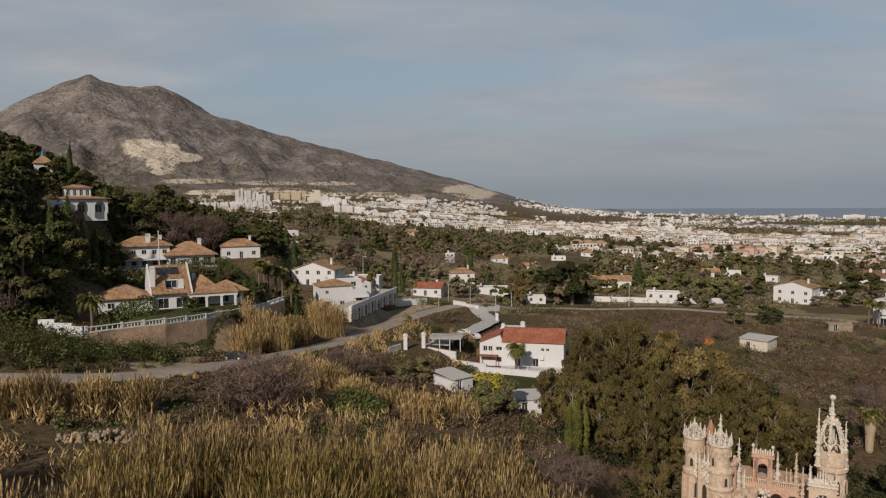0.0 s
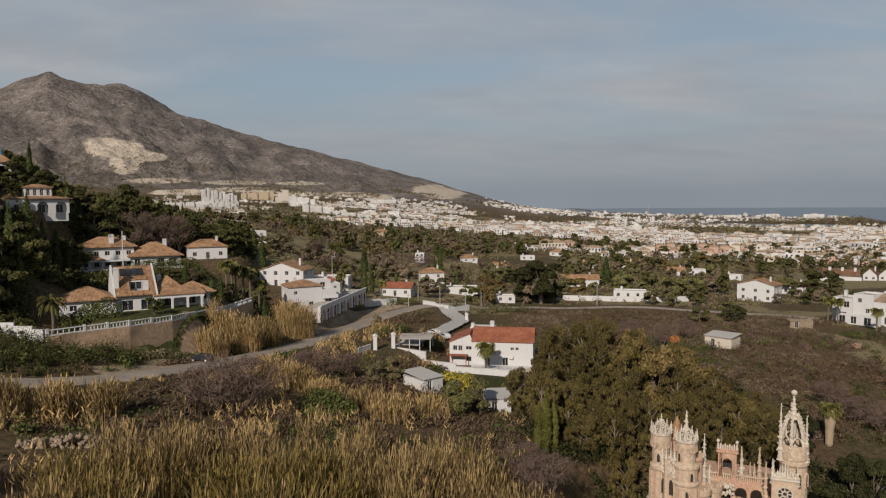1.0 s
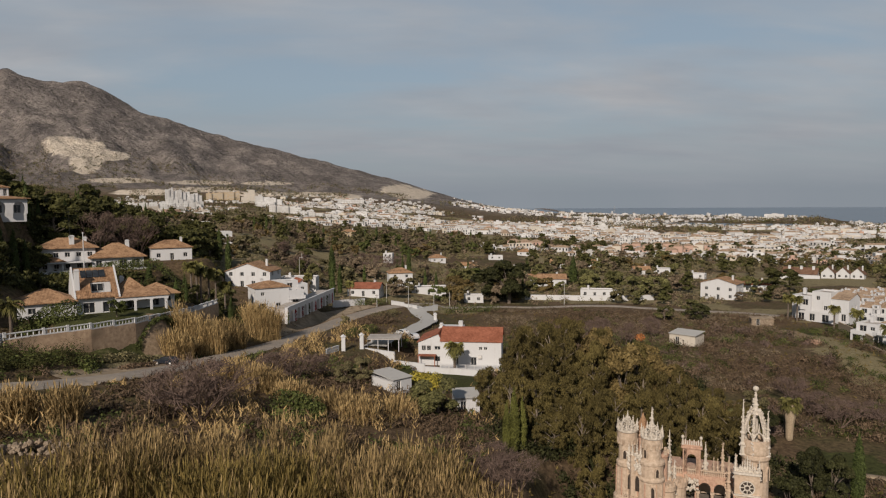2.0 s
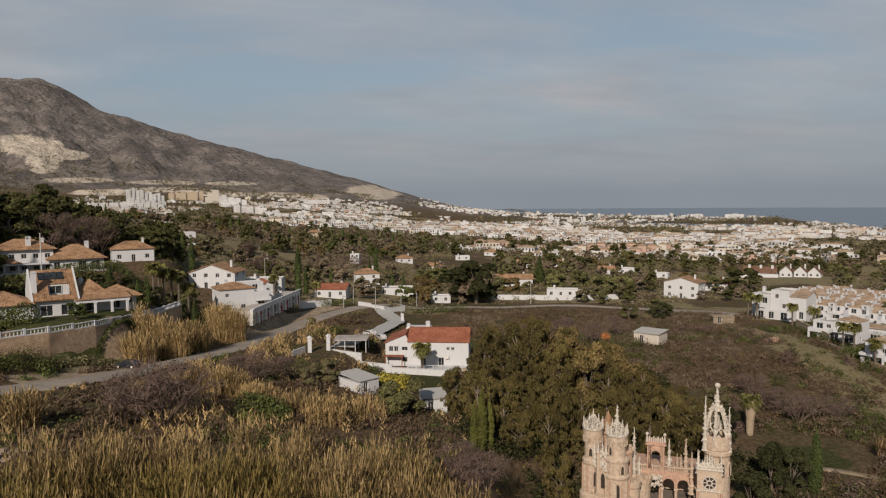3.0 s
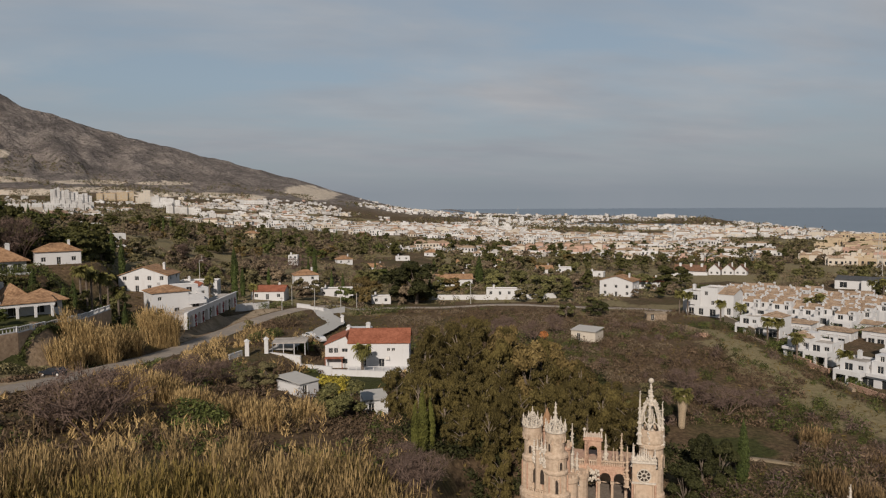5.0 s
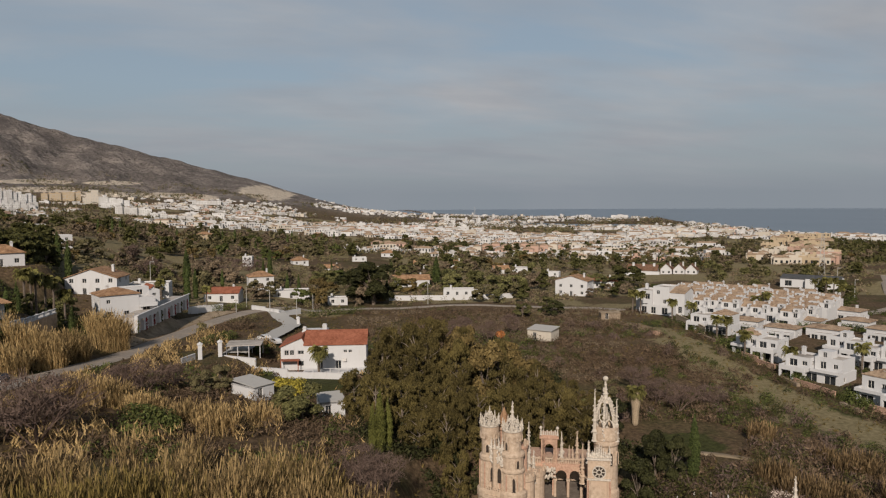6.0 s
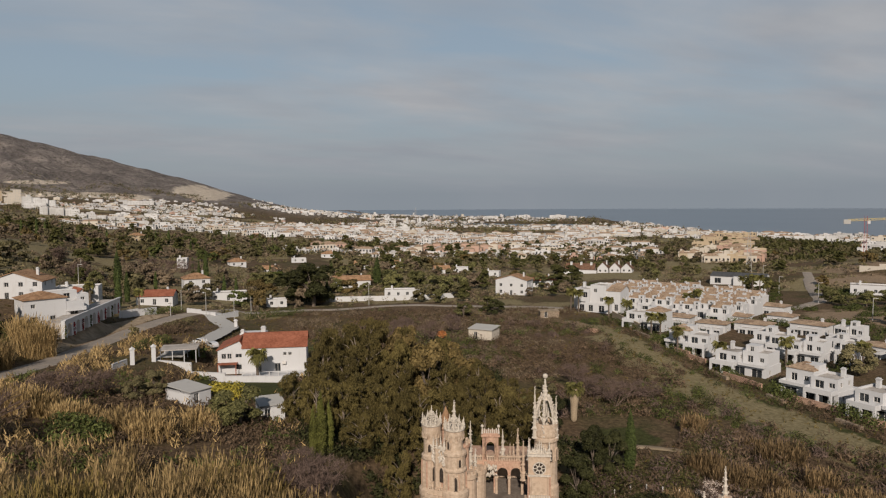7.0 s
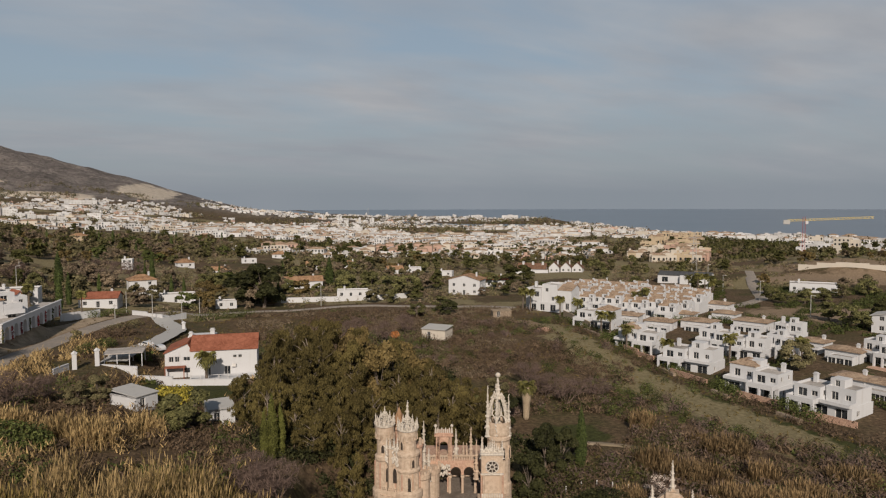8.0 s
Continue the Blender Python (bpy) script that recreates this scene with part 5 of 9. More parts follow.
def townhouse_row():
    """Terraced white houses stepping down the slope, with small tiled roofs, terraces and chimneys."""
    base = thing("townhouse", yawed(Vector((0, 0, 0)), 0), "white terraced townhouse with a small tiled roof and chimney", "house", "terraced townhouses")
    block(base, 0, 2.2, 0, 5.8, 6.2, 4.5, [(-1.4, 2.8, 1.5, 1.4), (1.4, 2.8, 1.2, 1.4)], [(0, 3.0, 0.9, 1.0)], [], [], sunk=4.0)
    roof(base, "gable", 5.0, 5.6, 4.5, 1.3, -0.25, 2.4, "x", TILE_TAN, over=0.2, shift=0.7)
    gable_wall(base, -0.25, 2.4, 4.48, 5.0, 5.6, 1.28, "x", shift=0.7)
    block(base, 1.75, -0.3, 4.5, 1.9, 1.7, 1.0, [(0, 0.1, 0.8, 0.7)], sunk=0, parapet=0.0)
    block(base, 0, -2.7, 0, 5.8, 3.6, 2.9, [(-0.8, 0.3, 2.6, 1.9)], [], [], [], sunk=4.0, parapet=0.75)
    chimney(base, 2.1, 3.9, 4.9, 1.5, 0.6)
    chimney(base, -2.3, 1.0, 4.4, 1.6, 0.55)
    bm = bmesh.new()
    box(bm, -2.9, -2.0, 0.0, 0.25, 5.2, 3.9)
    part("party_wall", bm, WHITE, base)
    first = True
    for r, (a0, d0, a1, d1, n) in enumerate([(36.8, 250, 43.0, 236, 7), (34.2, 259, 44.0, 247, 11), (34.2, 271, 45.0, 258, 12), (34.4, 283, 45.4, 269, 12), (34.8, 295, 45.2, 281, 11), (35.6, 307, 44.0, 293, 9)]):
        for k in range(n):
            f = k / max(n - 1, 1)
            az, d = a0 + (a1 - a0) * f, d0 + (d1 - d0) * f + (2.2 if k % 2 else 0)
            m = yawed(spot(az, d, 0.1 + 0.5 * (k % 3)), -az - 18)
            if first:
                base.matrix_basis = m
                first = False
            else:
                copy_thing(base, m)


townhouse_row()


def corner_house():
    """The tall stepped end house of the estate, three storeys over a cream basement wall."""
    az, d = 33.7, 243
    t = thing("corner_house", yawed(spot(az, d), -az - 22), "tall stepped white end house with parapets", "house")
    block(t, -4.5, 1, 0, 5.5, 8, 7.6, [(-1.2, 5.0, 0.9, 1.4), (1.2, 4.6, 1.6, 1.9), (0, 1.0, 2.6, 2.2)], [], [], [(0, 5.0, 1.0, 1.3)], parapet=0.7)
    block(t, 1.0, 2, 0, 5.5, 8, 9.0, [(-1.0, 6.4, 1.1, 1.3), (1.2, 3.4, 1.1, 1.4), (-1.0, 0.6, 1.6, 2.2), (1.4, 0.6, 1.2, 2.2)], [(0, 6.2, 1.0, 1.2)], [], [], parapet=0.6)
    block(t, 6.2, 2.4, 0, 5.0, 8, 7.2, [(-1.0, 3.6, 1.2, 1.4), (1.0, 0.6, 1.3, 2.2)], [(-1.5, 4.0, 1.0, 1.2), (1.5, 4.0, 1.0, 1.2)], [], [])
    roof(t, "gable", 5.0, 8, 7.2, 1.4, 6.2, 2.4, "x", TILE_TAN, 0.2, shift=1.6)
    gable_wall(t, 6.2, 2.4, 7.19, 5.0, 8, 1.35, "x", shift=1.6)
    block(t, 0.2, -3.4, 0, 11.5, 3.2, 3.2, [(-3.8, 0.3, 1.8, 2.2), (-0.6, 0.3, 1.6, 2.2), (3.2, 0.3, 2.0, 2.2)], parapet=0.8)
    chimney(t, -6.0, 3.0, 7.2, 1.8, 0.9)


corner_house()


# ================= garden walls, fences, gate =================
def wall_line(name, pts, height, thick, material, label, category="wall", coping=0.0, below=1.2, group=""):
    """A garden wall on the ground through (azimuth, distance) points, one panel a stretch."""
    t = thing(name, Matrix.Identity(4), label, category, group)
    ps = [spot(*p) for p in pts]
    t.location = ps[0]
    for a, b in zip(ps, ps[1:]):
        run = (b - a).xy.length
        n = max(1, int(run / 6))
        for k in range(n):
            p, q = a.lerp(b, k / n), a.lerp(b, (k + 1) / n)
            p.z, q.z = float(gz(p.x, p.y)), float(gz(q.x, q.y))
            lo = min(p.z, q.z)
            top = (p.z + q.z) / 2 + height
            mid = (p + q) / 2
            bm = bmesh.new()
            m = Matrix.Translation((mid.x, mid.y, 0)) @ Matrix.Rotation(math.atan2(q.y - p.y, q.x - p.x), 4, "Z")
            w = (q - p).xy.length + 0.02
            bmesh.ops.create_cube(bm, size=1, matrix=m @ Matrix.Translation((0, 0, (lo - below + top) / 2)) @ Matrix.Diagonal((w, thick, top - lo + below, 1)))
            if coping:
                bmesh.ops.create_cube(bm, size=1, matrix=m @ Matrix.Translation((0, 0, top + 0.05)) @ Matrix.Diagonal((w, thick + coping, 0.1, 1)))
            o = part("panel", bm, material, t)
            o.matrix_parent_inverse = t.matrix_basis.inverted()
    return t


wall_line("garden_wall", [(-1.6, 163), (1.0, 157), (3.5, 153), (6.0, 151), (8.4, 149)], 1.3, 0.3, WHITE, "white rendered garden wall below the villa", coping=0.1)
wall_line("garden_wall", [(-4.6, 156), (-3.6, 160)], 1.1, 0.3, WHITE, "short white garden wall beside the gate", coping=0.1)
wall_line("garden_wall", [(0.8, 243), (2.9, 233), (4.6, 240)], 1.4, 0.3, WHITE, "white garden wall beside the driveway entrance", coping=0.1)
wall_line("garden_wall", [(-4.0, 232), (-1.4, 238)], 2.2, 0.3, WHITE, "white plot wall at the road bend", coping=0.1)
wall_line("garden_wall", [(11.8, 276), (14, 275), (17, 276), (20, 278), (22, 284)], 2.0, 0.35, WHITE, "long white boundary wall above the lane")
wall_line("garden_wall", [(-30.4, 141.5), (-29.4, 140), (-28.3, 138), (-27.6, 136)], 2.5, 0.4, WHITE, "stepped white garden wall on the slope")
for line in ([(36.6, 203), (37.8, 195)], [(42.4, 169), (43.6, 163)], [(46.4, 153), (47.6, 149)], [(51.0, 141), (52.6, 137.5)]):
    wall_line("retaining_wall", line, 0.55, 0.8, RUBBLE, "low rubble stone retaining wall below the estate", group="rubble walls below the estate")
wall_line("garden_wall", [(34.9, 226), (37.0, 203)], 2.2, 0.3, OCHRE, "ochre rendered garden wall of the estate", coping=0.1)
for line in ([(39.7, 184), (42.0, 174)], [(43.3, 166), (46.0, 157.5)], [(48.1, 151.5), (51.2, 146)], [(52.7, 142), (56.2, 138)]):
    wall_line("terrace_wall", line, 1.1, 0.3, BRICK, "low terracotta wall around an estate garden", coping=0.08, group="terracotta garden walls")
wall_line("garden_wall", [(39.0, 192), (41.2, 182)], 1.2, 0.3, OCHRE, "ochre rendered garden wall beside hedges", coping=0.1)
wall_line("garden_wall", [(30.9, 424), (33.6, 424)], 1.8, 0.4, WHITE, "white boundary wall before the row houses")
wall_line("retaining_wall", [(52.1, 407), (54.5, 405), (57.6, 404), (61, 402)], 2.4, 0.6, CREAM, "long white retaining wall over the excavation")


def rubble_terrace():
    """A tumbled dry-stone terrace: single boulders heaped along a line."""
    rnd = random.Random(31)
    meshes = []
    for k in range(5):
        bm = bmesh.new()
        bmesh.ops.create_icosphere(bm, subdivisions=1, radius=0.5)
        for v in bm.verts:
            v.co *= rnd.uniform(0.75, 1.2)
            v.co.z *= 0.75
        meshes.append(mesh_of(bm, "stone", RUBBLE))
    t = thing("stone_terrace", yawed(spot(-25.5, 84), 25.5), "tumbled pale dry-stone terrace among the reeds", "wall")
    for k in range(200):
        u = rnd.uniform(-6.0, 6.0)
        h = rnd.random() ** 1.4 * 1.3 * (1 - abs(u) / 7.5)
        c = t.matrix_basis @ Vector((u, rnd.uniform(-0.9, 0.9) * (1 - h / 2.4), 0))
        z = float(gz(c.x, c.y)) - t.location.z + h
        s = rnd.uniform(0.4, 0.85)
        m = Matrix.Translation(t.matrix_basis.inverted() @ Vector((c.x, c.y, t.location.z + z))) @ Euler((rnd.uniform(0, 3), rnd.uniform(0, 3), rnd.uniform(0, 6))).to_matrix().to_4x4() @ Matrix.Scale(s, 4)
        part("stone", meshes[k % 5], None, t, at=m)


rubble_terrace()


def pillar(az, d, h):
    bm = bmesh.new()
    box(bm, 0, 0, -0.6, 0.9, 0.9, h + 0.6, bevel=0.04)
    t = thing("gate_pillar", yawed(spot(az, d), -az), "white rendered gate pillar with a pyramid cap", "pillar", "gate pillars")
    part("shaft", bm, WHITE, t)
    bm = bmesh.new()
    box(bm, 0, 0, h, 1.1, 1.1, 0.14)
    cone(bm, 0, 0, h + 0.14, 0.7, 0.05, 0.5, 4)
    part("cap", bm, WHITE, t)


pillar(-3.2, 160, 3.2)
pillar(-1.7, 162, 3.2)
pillar(4.4, 214, 2.4)


def balustrade():
    """Stone terrace wall under the villa garden with a white balustrade on it."""
    line = [(-27.4, 134.5), (-25, 136.5), (-22, 139.5), (-19, 145), (-16.5, 154), (-14.6, 166), (-13.0, 180)]
    w = thing("retaining_wall", Matrix.Identity(4), "earth-stained stone retaining wall below the villa garden", "wall")
    f = thing("balustrade", Matrix.Identity(4), "white balustrade on top of the garden terrace wall", "fence")
    ps = [spot(*p) for p in line]
    w.location = f.location = ps[0]
    bal = bmesh.new()
    cone(bal, 0, 0, 0, 0.07, 0.11, 0.35, 6)
    cone(bal, 0, 0, 0.35, 0.11, 0.06, 0.35, 6)
    bal = mesh_of(bal, "baluster", WHITE)
    tops = [37.9, 37.9, 37.7, 37.3, 36.7, 36.0, 35.5]
    total = 0
    for k in range(len(ps) - 1):
        n = max(1, int((ps[k + 1] - ps[k]).xy.length / 3.2))
        for i in range(n):
            a, b = ps[k].lerp(ps[k + 1], i / n), ps[k].lerp(ps[k + 1], (i + 1) / n)
            za, zb = tops[k] + (tops[k + 1] - tops[k]) * i / n, tops[k] + (tops[k + 1] - tops[k]) * (i + 1) / n
            a.z, b.z = za, zb
            mid, run = (a + b) / 2, (b - a)
            m = Matrix.Translation((mid.x, mid.y, mid.z)) @ Matrix.Rotation(math.atan2(run.y, run.x), 4, "Z")
            L = run.xy.length + 0.02
            low = min(float(gz(a.x * 0.97, a.y * 0.97)), float(gz(b.x * 0.97, b.y * 0.97)), mid.z - 1) - 1.0
            bm = bmesh.new()
            bmesh.ops.create_cube(bm, size=1, matrix=m @ Matrix.Translation((0, 0.2, (low - mid.z) / 2)) @ Matrix.Diagonal((L, 0.9, mid.z - low, 1)))
            o = part("wall_panel", bm, MASONRY, w)
            o.matrix_parent_inverse = w.matrix_basis.inverted()
            bm = bmesh.new()
            bmesh.ops.create_cube(bm, size=1, matrix=m @ Matrix.Translation((0, 0, 0.1)) @ Matrix.Diagonal((L, 0.34, 0.2, 1)))
            bmesh.ops.create_cube(bm, size=1, matrix=m @ Matrix.Translation((0, 0, 0.98)) @ Matrix.Diagonal((L, 0.3, 0.16, 1)))
            o = part("rail", bm, WHITE, f)
            o.matrix_parent_inverse = f.matrix_basis.inverted()
            bm = bmesh.new()
            bmesh.ops.create_cube(bm, size=1, matrix=m @ Matrix.Translation((-L / 2, 0, 0.6)) @ Matrix.Diagonal((0.42, 0.42, 1.3, 1)))
            o = part("post", bm, WHITE, f)
            o.matrix_parent_inverse = f.matrix_basis.inverted()
            for j in range(6):
                o = part("baluster", bal, None, f, at=m @ Matrix.Translation((-L / 2 + (j + 0.8) / 6.6 * L, 0, 0.2)))
                o.matrix_parent_inverse = f.matrix_basis.inverted()
                total += 1


balustrade()


def shed(az, d, turn, w, dep, h, wallm, label, lean=0.5, roofm=None):
    t = thing("shed", yawed(spot(az, d, 0.1), -az + turn), label, "shed")
    block(t, 0, 0, 0, w, dep, h, [(-w * 0.2, 0.1, 1.0, 2.0)], [], [], [], wallm)
    bm = bmesh.new()
    a, b = w / 2 + 0.2, dep / 2 + 0.2
    v = [bm.verts.new(p) for p in ((-a, -b, h + 0.02), (a, -b, h + 0.02), (a, b, h + lean), (-a, b, h + lean), (-a, -b, h + 0.14), (a, -b, h + 0.14), (a, b, h + lean + 0.12), (-a, b, h + lean + 0.12))]
    for f in ((0, 3, 2, 1), (4, 5, 6, 7), (0, 1, 5, 4), (1, 2, 6, 5), (2, 3, 7, 6), (3, 0, 4, 7)):
        bm.faces.new([v[k] for k in f])
    part("roof", bm, roofm or GREY, t)
    if lean > 0.1:
        bm = bmesh.new()
        prism(bm, [(-w / 2, -dep / 2), (w / 2, -dep / 2), (w / 2, dep / 2), (-w / 2, dep / 2)], h - 0.3, h)
        part("wall_head", bm, wallm, t)
    return t


shed(24.5, 181, -24, 6.6, 5.0, 2.7, CREAM, "cream block shed with a pale sheet roof on the slope")
shed(0.7, 126, 38, 4.2, 6.5, 2.3, WHITE, "small white outbuilding with a grey roof")
shed(6.9, 118, 10, 4.0, 4.5, 2.6, WHITE, "small white pump house with a grey roof")
shed(29.8, 226, 10, 6.0, 4.0, 2.0, RUBBLE, "ruined brick and stone hut", 0.1, DIRT)


def carport():
    t = thing("carport", yawed(spot(0.2, 166), -8), "open carport with a pale flat roof on posts", "carport")
    bm = bmesh.new()
    box(bm, 0, 0, 2.5, 8, 6.5, 0.18, bevel=0.03)
    part("roof", bm, FLATROOF, t)
    for sx in (-1, -0.33, 0.33, 1):
        for sy in (-1, 1):
            bm = bmesh.new()
            box(bm, sx * 3.7, sy * 2.9, -0.4, 0.16, 0.16, 2.9)
            part("post", bm, WHITE, t)


carport()

PAINT = {}


def car(az, d, heading, colour, label):
    if colour not in PAINT:
        PAINT[colour] = surface("car_paint_" + str(len(PAINT)), tuple(v * 0.9 for v in colour), colour, 0.6, 0.25, 0.02, spec=0.6)
    t = thing("car", yawed(spot(az, d, 0.16), heading), label, "car")
    bm = bmesh.new()
    prof = [(-2.1, 0.3), (-2.15, 0.75), (-2.0, 0.95), (-1.55, 1.38), (0.35, 1.42), (1.05, 0.95), (2.0, 0.8), (2.15, 0.55), (2.1, 0.3)]
    lo = [bm.verts.new((x, -0.85 + (0.12 if z > 1.1 else 0), z)) for x, z in prof]
    hi = [bm.verts.new((x, 0.85 - (0.12 if z > 1.1 else 0), z)) for x, z in prof]
    for k in range(len(prof)):
        n = (k + 1) % len(prof)
        bm.faces.new((lo[k], lo[n], hi[n], hi[k]))
    bm.faces.new(lo[::-1])
    bm.faces.new(hi)
    recalc(bm)
    bmesh.ops.bevel(bm, geom=bm.edges[:], offset=0.05, segments=2, affect="EDGES")
    part("body", bm, PAINT[colour], t)
    for s in (-1, 1):
        bm = bmesh.new()
        vs = [bm.verts.new((x, s * (0.87 - (0.1 if z > 1.1 else 0)), z)) for x, z in ((-1.75, 0.98), (-1.4, 1.32), (0.25, 1.35), (0.8, 0.98))]
        bm.faces.new(vs)
        part("side_window", bm, GLASS, t)
    bm = bmesh.new()
    vs = [bm.verts.new(p) for p in ((0.45, -0.68, 1.4), (0.45, 0.68, 1.4), (1.02, 0.74, 1.02), (1.02, -0.74, 1.02))]
    bm.faces.new(vs)
    part("windscreen", bm, GLASS, t)
    for x in (-1.3, 1.3):
        for y in (-0.78, 0.78):
            bm = bmesh.new()
            bmesh.ops.create_cone(bm, cap_ends=True, segments=14, radius1=0.32, radius2=0.32, depth=0.2, matrix=Matrix.Translation((x, y, 0.32)) @ Matrix.Rotation(radians(90), 4, "X"))
            wheel = part("wheel", bm, IRON, t)
            bm = bmesh.new()
            bmesh.ops.create_cone(bm, cap_ends=True, segments=10, radius1=0.2, radius2=0.17, depth=0.22, matrix=Matrix.Translation((x, y, 0.32)) @ Matrix.Rotation(radians(90), 4, "X"))
            part("rim", bm, FRAME, wheel)
    for y in (-0.6, 0.6):
        bm = bmesh.new()
        box(bm, 2.08, y, 0.6, 0.12, 0.35, 0.16, bevel=0.02)
        part("headlight", bm, FRAME, t)
        bm = bmesh.new()
        box(bm, -2.1, y, 0.7, 0.1, 0.3, 0.16, bevel=0.02)
        part("tail_light", bm, ROSE, t)


car(-16.9, 138, 165, (0.02, 0.025, 0.035), "dark blue hatchback parked on the road verge")
car(1.7, 185, 120, (0.6, 0.6, 0.6), "white car parked on the driveway")
car(2.6, 181, 110, (0.55, 0.55, 0.56), "pale silver car parked on the driveway")


# ================= castle =================
def lathe(bm, cx, cy, prof, n=16):
    """A turned solid over (radius, height) pairs."""
    rings = [[bm.verts.new((cx + r * math.cos(2 * math.pi * k / n), cy + r * math.sin(2 * math.pi * k / n), z)) for k in range(n)] for r, z in prof]
    for a, b in zip(rings, rings[1:]):
        for k in range(n):
            bm.faces.new((a[k], a[(k + 1) % n], b[(k + 1) % n], b[k]))
    bm.faces.new(rings[-1])
    bm.faces.new(rings[0][::-1])


def crocket(bm, x, y, z, s, rnd):
    """A small carved leaf: a skewed eight-sided knob."""
    m = Matrix.Translation((x, y, z)) @ Euler((rnd.uniform(-0.6, 0.6), rnd.uniform(-0.6, 0.6), rnd.uniform(0, 6))).to_matrix().to_4x4() @ Matrix.Diagonal((s * rnd.uniform(0.5, 0.9), s * rnd.uniform(0.5, 0.9), s * rnd.uniform(0.9, 1.6), 1))
    bmesh.ops.create_icosphere(bm, subdivisions=1, radius=0.5, matrix=m)


def pinnacle(bm, x, y, z0, z1, r, rnd, ball=0.0):
    """A crocketed spire: stacked tapering stages with carved knobs."""
    h = z1 - z0
    prof, k, z = [], 0, 0.0
    stages = 5
    for i in range(stages):
        a, b = i / stages, (i + 1) / stages
        ra, rb = r * (1 - a * 0.85), r * (1 - b * 0.85)
        prof += [(ra * 1.25, z0 + h * a), (ra * 0.8, z0 + h * (a + 0.03)), (rb * 0.85, z0 + h * (b - 0.03)), (rb * 1.3, z0 + h * (b - 0.015))]
    prof.append((0.02, z1))
    lathe(bm, x, y, prof, 7)
    for i in range(int(8 + h * 2)):
        f = rnd.random()
        rr = r * (1.15 - f * 0.85)
        an = rnd.uniform(0, 6.28)
        crocket(bm, x + rr * math.cos(an), y + rr * math.sin(an), z0 + h * f, r * 0.75 * (1.1 - f * 0.6), rnd)
    if ball:
        bmesh.ops.create_icosphere(bm, subdivisions=2, radius=ball, matrix=Matrix.Translation((x, y, z1 + ball * 0.6)))


def crown(bm, x, y, z, r, h, n, rnd):
    """A ring of carved leaves that lean in towards a point."""
    lathe(bm, x, y, [(r * 0.98, z), (r * 1.1, z + 0.12), (r * 1.1, z + 0.3), (r * 0.9, z + 0.34)], 16)
    for i in range(n):
        an = 2 * math.pi * i / n
        px, py = x + r * 0.98 * math.cos(an), y + r * 0.98 * math.sin(an)
        big = i % 2 == 0
        pinnacle(bm, px, py, z + 0.3, z + (0.3 + h * (0.62 if big else 0.38)), 0.2, rnd)
        for j in range(6):
            f = (j + 1) / 7
            crocket(bm, x + r * (1 - f) * math.cos(an), y + r * (1 - f) * math.sin(an), z + 0.35 + h * 0.68 * f, 0.3, rnd)


def lancet(w, h, n=5):
    """Pointed-arch outline in x, z from the left foot over the tip to the right foot."""
    pts = [(-w / 2, 0.0)]
    spring = h * 0.6
    for k in range(n + 1):
        f = k / n
        pts.append((-w / 2 * math.cos(f * math.pi / 2) if k < n else 0.0, spring + (h - spring) * math.sin(f * math.pi / 2)))
    return pts + [(-x, z) for x, z in pts[-2::-1]]


# near-black stone colour stands in for the shade inside window openings
WINDOW_SHADE = surface("painted_window_shade", (0.03, 0.024, 0.02), (0.06, 0.045, 0.035), 2, 0.95)


def lancet_window(parent, m, w, h, name="lancet_window"):
    """A pointed window: moulded stone surround and a flat face, inner shade painted as its dark colour."""
    ring = lancet(w, h)
    outer = [(x * (1 + 0.3 / w), z * (1 + 0.12 / h) - (0.05 if z == 0 else 0)) for x, z in ring]
    bm = bmesh.new()
    for a in range(len(ring) - 1):
        q = [(ring[a], 0.12), (ring[a + 1], 0.12), (outer[a + 1], 0.12), (outer[a], 0.12)]
        fr = [bm.verts.new(m @ Vector((p[0], -y, p[1]))) for p, y in q]
        bk = [bm.verts.new(m @ Vector((p[0], 0.3, p[1]))) for p, y in q]
        bm.faces.new(fr)
        for i in range(4):
            bm.faces.new((fr[i], bk[i], bk[(i + 1) % 4], fr[(i + 1) % 4]))
    bmesh.ops.remove_doubles(bm, verts=bm.verts, dist=0.002)
    recalc(bm)
    o = part(name, bm, STONE, parent)
    bm = bmesh.new()
    bm.faces.new([bm.verts.new(m @ Vector((x, -0.03, z))) for x, z in ring])
    part("shade_face", bm, WINDOW_SHADE, o)
    return o


